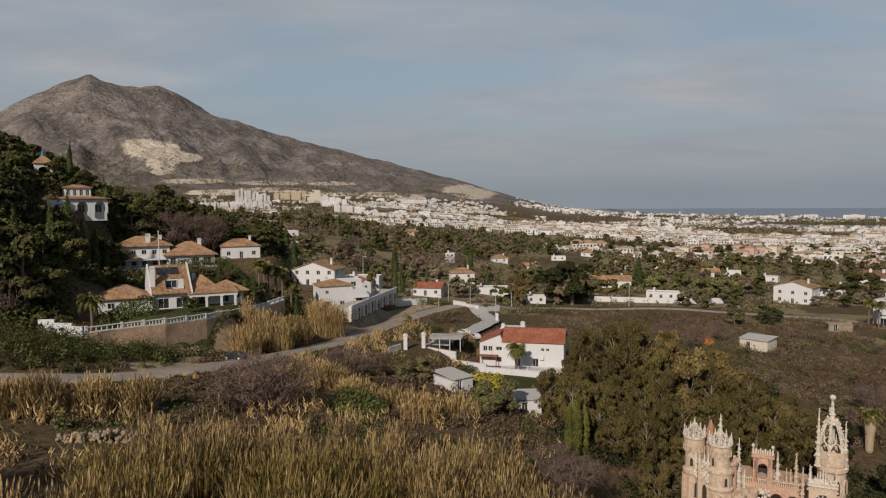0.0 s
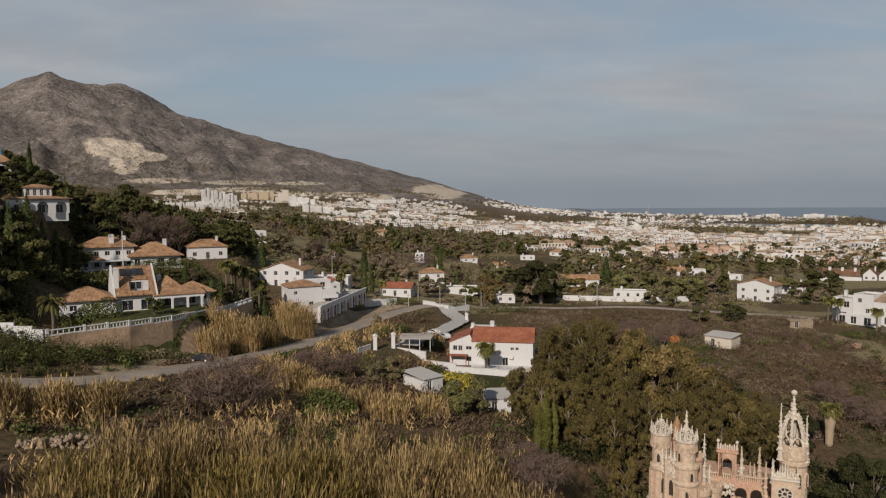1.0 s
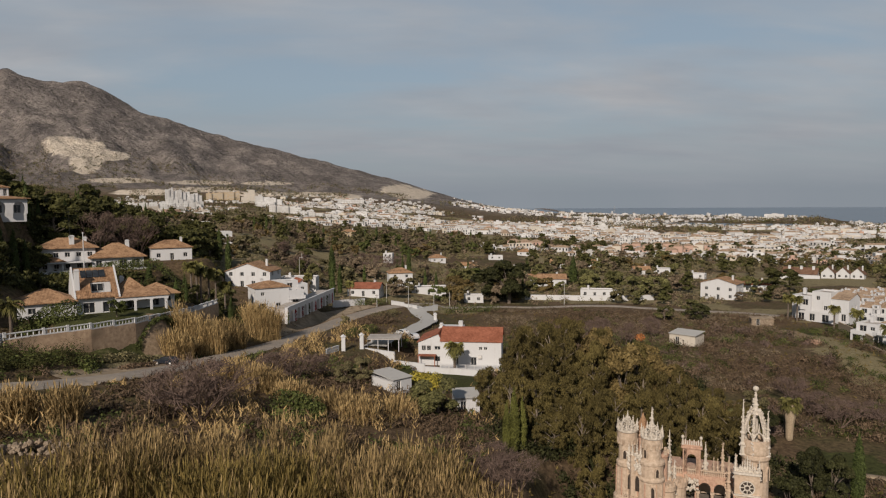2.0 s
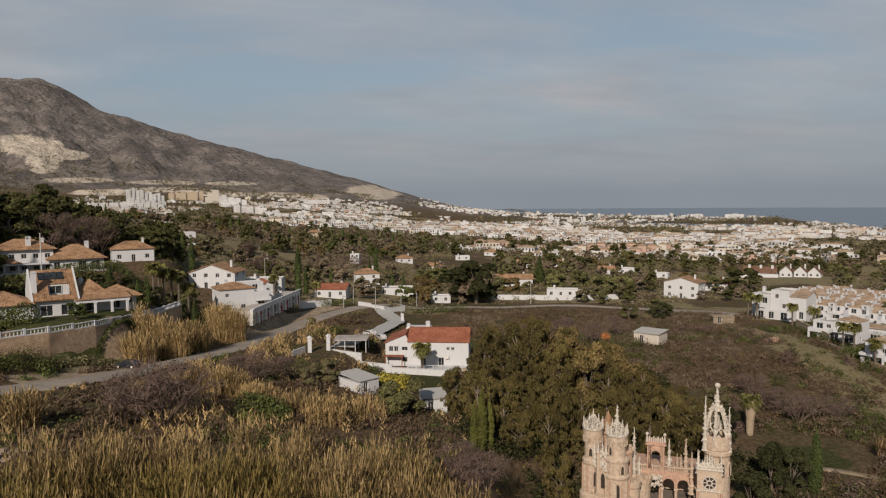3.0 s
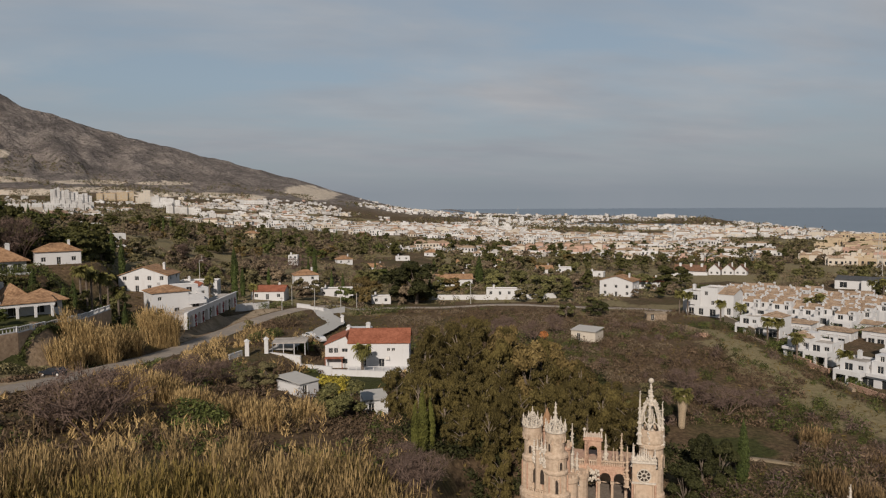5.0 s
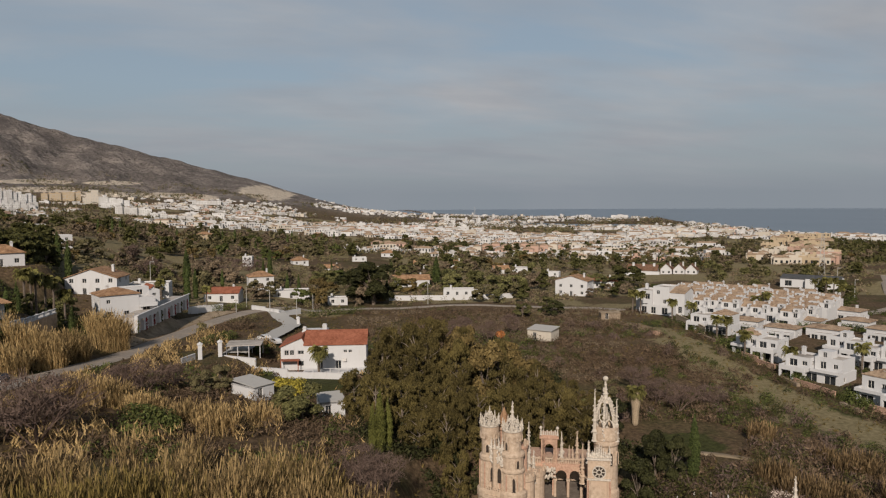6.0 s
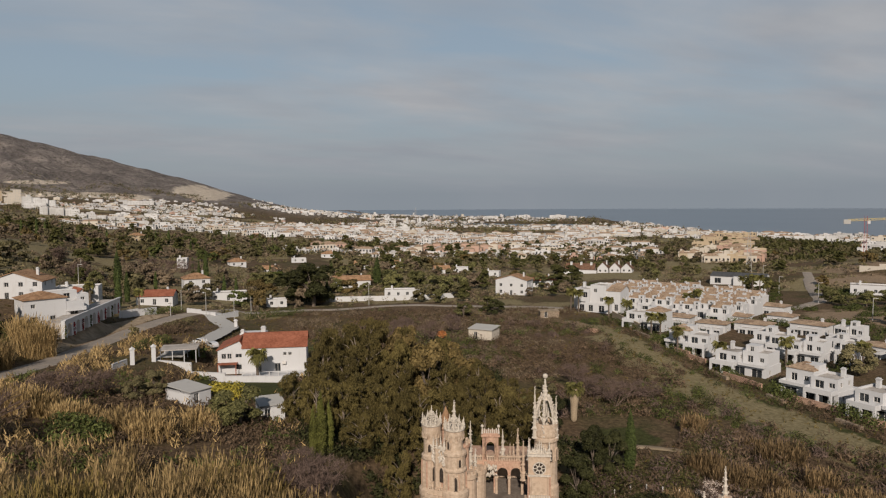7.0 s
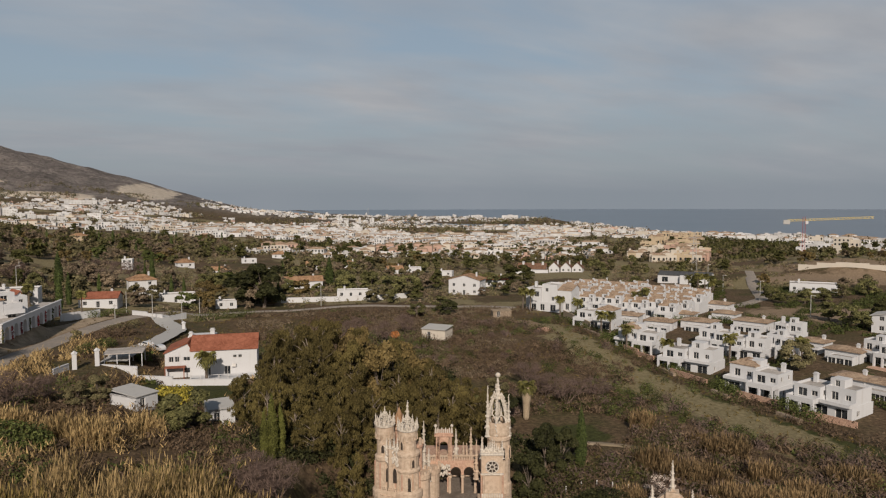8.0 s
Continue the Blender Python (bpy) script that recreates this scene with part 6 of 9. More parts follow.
def castle():
    rnd = random.Random(5)
    az, d = 24.9, 92.0
    c = Vector((d * math.sin(radians(az)), d * math.cos(radians(az)), 0))
    t = thing("castle", yawed(c, -az), "fantasy castle of pale stone and rosy brick with carved spires", "castle")
    t.location.z = 0.0

    def lath(name, x, y, prof, mat, label="", n=18):
        bm = bmesh.new()
        lathe(bm, x, y, prof, n)
        return part(name, bm, mat, t, label)

    # twin gate towers
    ax, ay, bx, by = -7.8, 0.8, -4.65, -0.7
    A = lath("tower", ax, ay, [(1.75, 13), (1.6, 20.2), (1.75, 20.4), (1.75, 21.2), (1.4, 21.5), (1.28, 25.2), (1.4, 25.4), (1.4, 25.8), (1.12, 26.0), (1.1, 28.3), (1.3, 28.9), (1.3, 29.8)], STONE)
    B = lath("tower", bx, by, [(2.0, 13), (1.85, 20.5), (2.0, 20.8), (2.0, 21.6), (1.62, 21.9), (1.58, 24.2), (1.7, 24.4), (1.7, 24.6), (1.5, 24.8), (1.5, 26.4), (1.68, 26.5), (1.68, 26.8), (1.2, 27.1), (1.15, 28.6), (1.35, 29.2), (1.35, 29.7)], STONE)
    for x, y, r, z0, z1 in ((ax, ay, 1.36, 21.6, 25.1), (bx, by, 1.66, 22.0, 24.1)):
        for k in range(14):
            an = 2 * math.pi * (k + 0.5) / 14
            bm = bmesh.new()
            cone(bm, x + r * math.cos(an), y + r * math.sin(an), z0, 0.13, 0.11, z1 - z0, 6)
            part("pilaster", bm, BRICK if k % 2 else STONE, A if x == ax else B)
    for x, y, r, z in ((ax, ay, 1.18, 28.2), (bx, by, 1.22, 28.5)):
        for k in range(12):
            an = 2 * math.pi * k / 12
            bm = bmesh.new()
            box(bm, x + r * math.cos(an), y + r * math.sin(an), z, 0.3, 0.3, 0.75, math.degrees(an))
            part("corbel", bm, STONE, A if x == ax else B)
    bm = bmesh.new()
    crown(bm, ax, ay, 29.8, 1.25, 2.4, 12, rnd)
    pinnacle(bm, ax, ay, 30.1, 32.5, 0.3, rnd)
    part("crown", bm, CARVED, A, "white carved leaf crown")
    bm = bmesh.new()
    crown(bm, bx, by, 29.7, 1.3, 2.4, 12, rnd)
    pinnacle(bm, bx, by, 29.9, 33.7, 0.42, rnd)
    part("spire", bm, CARVED, B, "white carved spire")
    for x, y, r, z, an in ((ax, ay, 1.12, 26.4, -100), (bx, by, 1.18, 27.3, -125), (bx, by, 1.5, 25.0, -60)):
        m = Matrix.Translation((x, y, z)) @ Matrix.Rotation(radians(an + 90), 4, "Z") @ Matrix.Translation((0, -r - 0.02, 0))
        lancet_window(A if x == ax else B, m, 0.4, 1.1)
    m = Matrix.Translation((bx, by, 21.9)) @ Matrix.Rotation(radians(0), 4, "Z") @ Matrix.Translation((0.25, -1.66, 0))
    lancet_window(B, m, 0.5, 1.9)
    # wall between them with paired windows and a carved panel
    bm = bmesh.new()
    box(bm, -6.3, 0.0, 13, 2.6, 2.0, 14.2, 22)
    gate = part("gate_wall", bm, STONE, t)
    fm = Matrix.Translation((-6.35, -0.1, 0)) @ Matrix.Rotation(radians(-22), 4, "Z") @ Matrix.Translation((0, -1.15, 0))
    bm = bmesh.new()
    for i in range(46):
        p = fm @ Vector((rnd.uniform(-0.95, 0.95), 0, 25.0 + rnd.random() * 2.5))
        crocket(bm, p.x, p.y, p.z, 0.5, rnd)
    for sx in (-0.8, -0.3, 0.3, 0.8):
        p = fm @ Vector((sx, 0.2, 0))
        pinnacle(bm, p.x, p.y, 27.2, 28.5 + rnd.random() * 0.5, 0.2, rnd)
    tagged(part("carved_panel", bm, CARVED, gate, "white carved tracery"), kind="stuff")
    for sx in (-0.52, 0.52):
        lancet_window(gate, fm @ Matrix.Translation((sx, 0, 22.7)), 0.6, 2.0)
    bm = bmesh.new()
    for i in range(24):
        p = fm @ Vector((-1.3 + 2.6 * i / 23, -0.35, 0))
        box(bm, p.x, p.y, 20.9, 0.16, 0.3, 0.8 if i % 3 else 1.1)
    p = fm @ Vector((0, -0.4, 0))
    box(bm, p.x, p.y, 20.5, 3.0, 0.6, 0.5, -22)
    tagged(part("balustrade", bm, STONE, gate), kind="stuff")
    # slim brick turret behind
    T = lath("turret", -6.0, 3.2, [(0.75, 14), (0.7, 28.4), (0.95, 28.7), (0.95, 29.1)], BRICK, "rosy brick turret", 12)
    bm = bmesh.new()
    lathe(bm, -6.0, 3.2, [(1.0, 29.1), (0.9, 29.5), (0.55, 30.5), (0.2, 31.2), (0.06, 31.7)], 12)
    part("cone_roof", bm, TILE, T)
    # side stair drum
    lath("drum", -2.9, 0.6, [(1.3, 13), (1.2, 22.6), (1.35, 22.8), (1.35, 23.4), (1.1, 23.5)], STONE)
    lath("drum", -3.4, 1.4, [(0.7, 20), (0.65, 26.6), (0.8, 26.8), (0.8, 27.2)], BRICK)
    for x, y, r, z in ((-2.9, 0.6, 1.25, 23.4), (-3.4, 1.4, 0.72, 27.2), (-2.0, 4.0, 1.66, 22.9)):
        for k in range(int(r * 9)):
            an = 2 * math.pi * k / int(r * 9)
            bm = bmesh.new()
            box(bm, x + r * math.cos(an), y + r * math.sin(an), z - 0.1, 0.3, 0.34, 0.6, math.degrees(an), bevel=0.03)
            part("merlon", bm, STONE, t)
    # courtyard slab and rear gallery of pointed arches
    bm = bmesh.new()
    box(bm, 1.0, 4.0, 10.5, 11.5, 13, 8.2, bevel=0.1)
    # paving tone is partly brown grey stone, partly shade put into the colour
    part("courtyard", bm, surface("worn_shade_dark_paving", (0.13, 0.105, 0.085), (0.24, 0.2, 0.165), 3, 0.9, stain=(0.1, 0.08, 0.065)), t, "worn paved courtyard, darkened in colour for shade")
    bm = bmesh.new()
    back = Matrix.Translation((1.6, 5.0, 18.6))
    arched_panel(bm, back, 9.5, 4.7, [(-3.6, 1.4, 3.7), (-1.7, 1.5, 3.8), (0.3, 1.5, 3.8), (2.2, 1.5, 3.8), (3.95, 1.3, 3.6)], 0.6)
    box(bm, 1.6, 8.2, 23.0, 9.5, 6.0, 0.35)
    gal = part("gallery", bm, BRICK, t)
    bm = bmesh.new()
    box(bm, 1.6, 11.2, 18.6, 9.5, 0.4, 3.9)
    part("back_wall", bm, STONE, gal)
    for k, x in enumerate((-4.4, -2.5, -0.5, 1.3, 3.1, 4.7)):
        bm = bmesh.new()
        cone(bm, 1.6 + x - 0.05, 4.8, 18.6, 0.2, 0.17, 2.5, 8)
        box(bm, 1.6 + x - 0.05, 4.8, 21.0, 0.5, 0.5, 0.3)
        part("column", bm, STONE, gal)
    bm = bmesh.new()
    for i in range(40):
        box(bm, -3.1 + i * 0.24, 5.2, 23.3, 0.13, 0.22, 0.7 if i % 4 else 0.95)
    box(bm, 1.6, 5.2, 23.9, 9.6, 0.3, 0.16)
    tagged(part("balustrade", bm, STONE, gal), kind="stuff")
    # belfry over the gallery
    for s in (-1, 1):
        bm = bmesh.new()
        box(bm, 0.2 + s * 0.86, 5.6, 22.1, 0.55, 1.7, 5.0, bevel=0.03)
        part("belfry_pier", bm, BRICK, t)
    bm = bmesh.new()
    arched_panel(bm, Matrix.Translation((0.2, 4.75, 23.7)), 2.0, 3.3, [(0, 1.15, 2.5)], 0.5)
    box(bm, 0.2, 5.6, 26.9, 2.7, 2.0, 0.3, bevel=0.05)
    box(bm, 0.2, 5.6, 27.2, 2.4, 1.8, 0.25, bevel=0.03)
    bel = part("belfry", bm, BRICK, t)
    for i in range(9):
        bm = bmesh.new()
        box(bm, -0.9 + i * 0.275, 4.8, 27.45, 0.15, 0.2, 0.45 + 0.25 * (i % 2))
        part("merlon", bm, CARVED, bel)
    for x in (-0.95, 1.35):
        bm = bmesh.new()
        lathe(bm, x, 4.8, [(0.16, 27.4), (0.08, 28.2), (0.2, 28.35), (0.22, 28.5), (0.14, 28.65), (0.02, 28.7)], 10)
        part("ball_finial", bm, CARVED, bel)
    bm = bmesh.new()
    for i in range(26):
        crocket(bm, 0.2 + rnd.uniform(-0.9, 0.9), 4.2 + rnd.uniform(-0.2, 0.2), 21.4 + rnd.random() * 2.0, 0.45, rnd)
    tagged(part("carved_boss", bm, CARVED, bel), kind="stuff")
    lath("ramp_wall", -2.0, 4.0, [(1.6, 18.0), (1.6, 22.1), (1.75, 22.2), (1.75, 22.9)], STONE, n=20)
    # free pinnacles
    for x, y, z0, z1, r in ((-2.6, 3.6, 23.4, 29.6, 0.4), (-1.9, 2.6, 22.4, 26.0, 0.42), (-3.0, 1.6, 22.8, 26.2, 0.42), (1.95, 6.0, 23.8, 27.6, 0.4), (3.0, 6.2, 23.4, 25.6, 0.3), (4.1, 6.0, 23.6, 27.8, 0.4), (4.75, 3.2, 22.4, 27.0, 0.42), (5.45, 0.6, 23.0, 28.2, 0.42), (3.5, 6.4, 23.4, 25.4, 0.28)):
        bm = bmesh.new()
        pinnacle(bm, x, y, z0 - 1.0, z1, r, rnd)
        part("pinnacle", bm, STONE if x > 2.5 else CARVED, t, "pale carved pinnacle")
    # tall ring tower with an open lantern of spires
    C = lath("tower", 7.7, 1.6, [(1.95, 13), (1.8, 21.6), (1.62, 21.9), (1.55, 27.6), (1.75, 27.9), (1.75, 28.3), (1.6, 28.4)], STONE)
    bm = bmesh.new()
    lathe(bm, 7.7, 1.6, [(1.6, 28.3), (1.7, 28.6), (1.68, 30.2), (1.42, 30.25), (1.4, 28.6)], 22)
    part("parapet", bm, STONE, C)
    # open lantern: six ribs that lean in to a crown with a ball, small arches between them
    hx, hy = 7.6, 1.6
    ring = [(math.cos(math.pi * k / 3 + 0.3), math.sin(math.pi * k / 3 + 0.3)) for k in range(6)]
    for k, (cx, cy) in enumerate(ring):
        bm = bmesh.new()
        pts = [Vector((hx + cx * r, hy + cy * r, z)) for r, z in ((1.42, 28.3), (1.42, 30.4), (1.2, 31.8), (0.75, 33.1), (0.3, 33.9))]
        tube(bm, pts, 0.2, 0.13, 6)
        for j in range(26):
            f = (j + rnd.random()) / 26 * 3.999
            p = pts[int(f)].lerp(pts[int(f) + 1], f - int(f))
            crocket(bm, p.x + cx * 0.2 + rnd.uniform(-0.12, 0.12), p.y + cy * 0.2 + rnd.uniform(-0.12, 0.12), p.z, 0.34, rnd)
        a, b = pts[1], Vector((hx + ring[(k + 1) % 6][0] * 1.42, hy + ring[(k + 1) % 6][1] * 1.42, 30.4))
        tube(bm, [a, a.lerp(b, 0.25) + Vector((0, 0, 0.65)), a.lerp(b, 0.5) + Vector((0, 0, 0.95)), a.lerp(b, 0.75) + Vector((0, 0, 0.65)), b], 0.1, 0.1, 5)
        top = a.lerp(b, 0.5)
        pinnacle(bm, top.x, top.y, 31.3, 32.5, 0.13, rnd)
        part("rib", bm, CARVED, C, "white carved rib with crockets")
    for x, y, z0, z1, r, ball in ((6.15, 0.7, 28.3, 35.3, 0.36, 0.0), (9.0, 0.9, 28.3, 34.0, 0.34, 0.0), (hx, hy, 33.3, 36.3, 0.5, 0.36)):
        bm = bmesh.new()
        pinnacle(bm, x, y, z0, z1, r, rnd, ball)
        part("spire", bm, CARVED, C, "white carved spire")
    for k in range(4):
        m = Matrix.Translation((7.7, 1.6, 25.2)) @ Matrix.Rotation(radians(-60 + 40 * k), 4, "Z") @ Matrix.Translation((0, -1.6, 0))
        lancet_window(C, m, 0.45, 1.7)
    # gabled front with the rose window
    bm = bmesh.new()
    box(bm, 6.6, -0.9, 13, 2.9, 1.6, 13.8, bevel=0.04)
    box(bm, 6.8, -1.0, 13, 4.2, 2.4, 7.6, bevel=0.08)
    D = part("rose_front", bm, STONE, t)
    bm = bmesh.new()
    rim = Matrix.Translation((6.6, -1.74, 25.0)) @ Matrix.Rotation(radians(90), 4, "X")
    for r in (0.82, 0.3):
        for k in range(20):
            a = 2 * math.pi * k / 20
            bmesh.ops.create_cube(bm, size=1, matrix=rim @ Matrix.Rotation(a, 4, "Z") @ Matrix.Translation((r, 0, 0)) @ Matrix.Diagonal((0.14, 2 * math.pi * r / 20 + 0.03, 0.24, 1)))
    for k in range(8):
        a = 2 * math.pi * k / 8
        bmesh.ops.create_cube(bm, size=1, matrix=rim @ Matrix.Rotation(a, 4, "Z") @ Matrix.Translation((0.55, 0, 0)) @ Matrix.Diagonal((0.5, 0.09, 0.2, 1)))
    rose = part("rose_window", bm, CARVED, D)
    # flat disc behind the rose; its dark colour is painted inner shade
    bm = bmesh.new()
    bmesh.ops.create_circle(bm, cap_ends=True, segments=20, radius=0.8, matrix=Matrix.Translation((6.6, -1.71, 25.0)) @ Matrix.Rotation(radians(90), 4, "X"))
    part("shade_face", bm, WINDOW_SHADE, rose)
    for s in (-1, 1):
        for k, dx in enumerate((1.15, 1.42)):
            bm = bmesh.new()
            cone(bm, 6.6 + s * dx, -1.75, 20.8, 0.15, 0.13, 3.0, 8)
            box(bm, 6.6 + s * dx, -1.75, 23.8, 0.3, 0.3, 0.25)
            part("colonnette", bm, BRICK if k else STONE, D)
        bm = bmesh.new()
        pinnacle(bm, 6.6 + s * 1.35, -1.3, 26.0, 29.0 if s < 0 else 28.4, 0.3, rnd)
        part("pinnacle", bm, CARVED, D)
    bm = bmesh.new()
    for k in range(9):
        x = -1.1 + 2.2 * k / 8
        pinnacle(bm, 6.6 + x, -1.4, 26.6, 27.4 + (1.1 - abs(x)) * 1.3, 0.2, rnd)
    for k in range(34):
        crocket(bm, 6.6 + rnd.uniform(-1.2, 1.2), -1.5, 26.5 + rnd.random() * 0.9, 0.36, rnd)
    box(bm, 6.6, -1.1, 26.6, 3.1, 1.6, 0.25)
    part("gable_crest", bm, CARVED, D, "white carved cresting")
    bm = bmesh.new()
    for k in range(9):
        x = -1.3 + k * 0.325
        box(bm, 6.6 + x, -1.78, 20.9 + 0.0, 0.22, 0.3, 0.5)
    part("corbel_table", bm, CARVED, D)
    bm = bmesh.new()
    box(bm, 6.6, -1.8, 23.95, 3.0, 0.3, 0.2)
    part("cornice", bm, CARVED, D)


castle()


def garden_spire():
    rnd = random.Random(8)
    t = thing("stone_spire", yawed(spot(43.6, 83), -43.6), "slender pale carved stone spire with crockets", "spire")
    zb = 60 - 83 * math.tan(radians(19.75)) - t.location.z
    bm = bmesh.new()
    pinnacle(bm, 0, 0, zb - 3.8, zb, 0.36, rnd)
    part("shaft", bm, CARVED, t)
    bm = bmesh.new()
    box(bm, 0, 0, -1, 1.5, 1.5, zb - 3.6 + 1, bevel=0.06)
    base = part("base", bm, STONE, t)
    for s in (-1, 1):
        bm = bmesh.new()
        pinnacle(bm, s * 2.2, 0, zb - 5.0, zb - 3.2, 0.26, rnd)
        box(bm, s * 2.2, 0, -1, 0.8, 0.8, zb - 4.8 + 1)
        part("side_pinnacle", bm, CARVED, t)
    bm = bmesh.new()
    v = [bm.verts.new(p) for p in ((-2.2, -0.3, zb - 5.2), (2.2, -0.3, zb - 5.2), (0, -0.3, zb - 3.2), (-2.2, 0.3, zb - 5.2), (2.2, 0.3, zb - 5.2), (0, 0.3, zb - 3.2))]
    for f in ((0, 1, 2), (5, 4, 3), (0, 3, 4, 1), (1, 4, 5, 2), (2, 5, 3, 0)):
        bm.faces.new([v[k] for k in f])
    part("gablet", bm, STONE, base)


garden_spire()


# ================= plants =================
rng = np.random.default_rng(11)


def unit(n):
    v = rng.normal(size=(n, 3))
    return v / np.linalg.norm(v, axis=1, keepdims=True)


def leaf_quads(centres, out, size, droop=0.0, long=1.6):
    """Three-cornered leaves at the centres, facing roughly outwards."""
    n = len(centres)
    nrm = out + unit(n) * 0.8
    nrm /= np.linalg.norm(nrm, axis=1, keepdims=True)
    a = np.cross(nrm, unit(n))
    a[:, 2] -= droop * np.linalg.norm(a, axis=1)
    a /= np.linalg.norm(a, axis=1, keepdims=True) + 1e-9
    b = np.cross(nrm, a)
    b /= np.linalg.norm(b, axis=1, keepdims=True) + 1e-9
    s = (size * rng.uniform(0.6, 1.4, n))[:, None]
    a, b = a * s * long * 0.5, b * s * 0.5
    return np.stack([centres - a * 0.9 - b, centres + a, centres - a * 0.7 + b], 1)


def blob_leaves(blobs, n, size, droop=0.0, long=1.6, shell=0.35):
    """Leaves through a set of ellipsoids (x, y, z, rx, ry, rz), denser near their skins."""
    blobs = np.asarray(blobs, float)
    vol = blobs[:, 3] * blobs[:, 4] + blobs[:, 4] * blobs[:, 5]
    pick = rng.choice(len(blobs), n, p=vol / vol.sum())
    u = unit(n)
    u[:, 2] = np.where(u[:, 2] < -0.3, -u[:, 2] * 0.6, u[:, 2])
    r = 1 - shell * rng.random(n) ** 2
    B = blobs[pick]
    c = B[:, :3] + u * B[:, 3:] * r[:, None]
    return leaf_quads(c, u, size, droop, long)


def tree_meshes(kind, seed, leaves):
    """Trunk and crown meshes of a tree ten metres high."""
    rnd = random.Random(seed)
    bm = bmesh.new()
    blobs = []
    k_leaf = math.sqrt(2400 / leaves)
    if kind == "euc":
        lean = Vector((rnd.uniform(-0.5, 0.5), rnd.uniform(-0.5, 0.5), 0))
        tube(bm, [(0, 0, -0.6), lean * 0.4 + Vector((0, 0, 2.2)), lean + Vector((0, 0, 5.0)), lean * 1.4 + Vector((0, 0, 8.6))], 0.22, 0.06, 6)
        for k in range(20):
            a, h = rnd.uniform(0, 6.28), 1.2 + 7.6 * (k / 19) ** 0.85
            reach = (3.2 - abs(h - 4.6) * 0.38) * rnd.uniform(0.45, 1.15)
            tip = Vector((math.cos(a) * reach, math.sin(a) * reach, h + rnd.uniform(0.1, 0.9)))
            tube(bm, [lean * (h / 9) + Vector((0, 0, h - 1.3)), lean * 0.3 + tip * 0.55 + Vector((0, 0, h * 0.42)), tip], 0.09, 0.02, 4)
            s = rnd.uniform(0.65, 1.15)
            blobs.append((*tip, s, s, s * rnd.uniform(0.9, 1.2)))
            for j in range(4):
                o = Vector((rnd.uniform(-1.1, 1.1), rnd.uniform(-1.1, 1.1), rnd.uniform(-1.7, 0.2)))
                blobs.append((*(tip + o), s * 0.4, s * 0.4, s * 0.9))
        q = blob_leaves(blobs, leaves, 0.23 * k_leaf, 1.8, 3.4, 0.4)
        mats = (PALEBARK, EUC)
    elif kind == "pine":
        tube(bm, [(0, 0, -0.6), (0.2, 0, 3), (0.1, 0.3, 6), (0, 0, 8.5)], 0.32, 0.1, 6)
        for k in range(16):
            a, h = rnd.uniform(0, 6.28), 2.4 + 6.6 * k / 15
            reach = (3.4 - max(0, h - 5) * 0.55) * rnd.uniform(0.4, 1.0)
            tip = Vector((math.cos(a) * reach, math.sin(a) * reach, h))
            tube(bm, [(0.1, 0.1, h - 1.2), tip * 0.5 + Vector((0, 0, h * 0.45)), tip], 0.12, 0.04, 4)
            s = rnd.uniform(1.0, 1.7)
            blobs.append((*tip, s, s, s * 0.6))
        q = blob_leaves(blobs, leaves, 0.5 * k_leaf, 0.0, 1.4, 0.3)
        mats = (BARK, PINE)
    elif kind in ("cypress", "thuja"):
        tube(bm, [(0, 0, -0.6), (0, 0, 3), (0, 0, 8)], 0.16, 0.05, 5)
        for k in range(26):
            f = k / 25
            r = 1.0 * math.sin(math.pi * min(1, f * 0.82 + 0.18)) ** 0.7 * (1 - f * 0.35)
            blobs.append((rnd.uniform(-0.12, 0.12), rnd.uniform(-0.12, 0.12), 0.8 + 8.9 * f, max(r, 0.1), max(r, 0.1), 0.55))
        q = blob_leaves(blobs, leaves, 0.26 * k_leaf, -0.9, 2.0, 0.3)
        mats = (BARK, CYPRESS if kind == "cypress" else CONIFER)
    elif kind in ("olive", "round", "gold", "green", "dark", "brown"):
        tube(bm, [(0, 0, -0.5), (0.15, 0.1, 1.8), (0, 0.2, 4.0)], 0.34, 0.16, 6)
        for k in range(16):
            a, h = rnd.uniform(0, 6.28), rnd.uniform(1.6, 8.6)
            reach = 3.9 * math.sqrt(max(0.05, 1 - ((h - 4.8) / 4.4) ** 2)) * rnd.uniform(0.45, 0.95)
            tip = Vector((math.cos(a) * reach, math.sin(a) * reach, h))
            tube(bm, [(0, 0.1, 2.4), tip * 0.5 + Vector((0, 0, 1.5)), tip], 0.14, 0.03, 4)
            s = rnd.uniform(1.0, 1.8)
            blobs.append((*tip, s, s, s * 0.85))
        q = blob_leaves(blobs, leaves, 0.56 * k_leaf, 0.2, 1.5, 0.4)
        mats = (BARK, {"olive": OLIVE, "round": SHRUB, "gold": EUC_GOLD, "green": EVERGREEN, "dark": SHADELEAF, "brown": WINTER}[kind])
    trunk = mesh_of(bm, "trunk", mats[0])
    crown_mesh = quads_mesh("crown", q, mats[1])
    return trunk, crown_mesh


LIB = {}


def tree(kind, az, d, h, wide=1.0, variant=0, leaves=2400, label="", category="tree", group="", name="tree", sink=0.0):
    key = (kind, variant, leaves)
    if key not in LIB:
        LIB[key] = tree_meshes(kind, 100 + variant * 7 + len(kind), leaves)
    trunk, crown_mesh = LIB[key]
    m = yawed(spot(az, d, -sink), rnd_tree.uniform(0, 360)) @ Matrix.Diagonal((h / 10 * wide, h / 10 * wide, h / 10, 1))
    t = thing(name, m, label, category, group)
    part("trunk", trunk, None, t)
    part("crown", crown_mesh, None, t)
    return t


rnd_tree = random.Random(3)
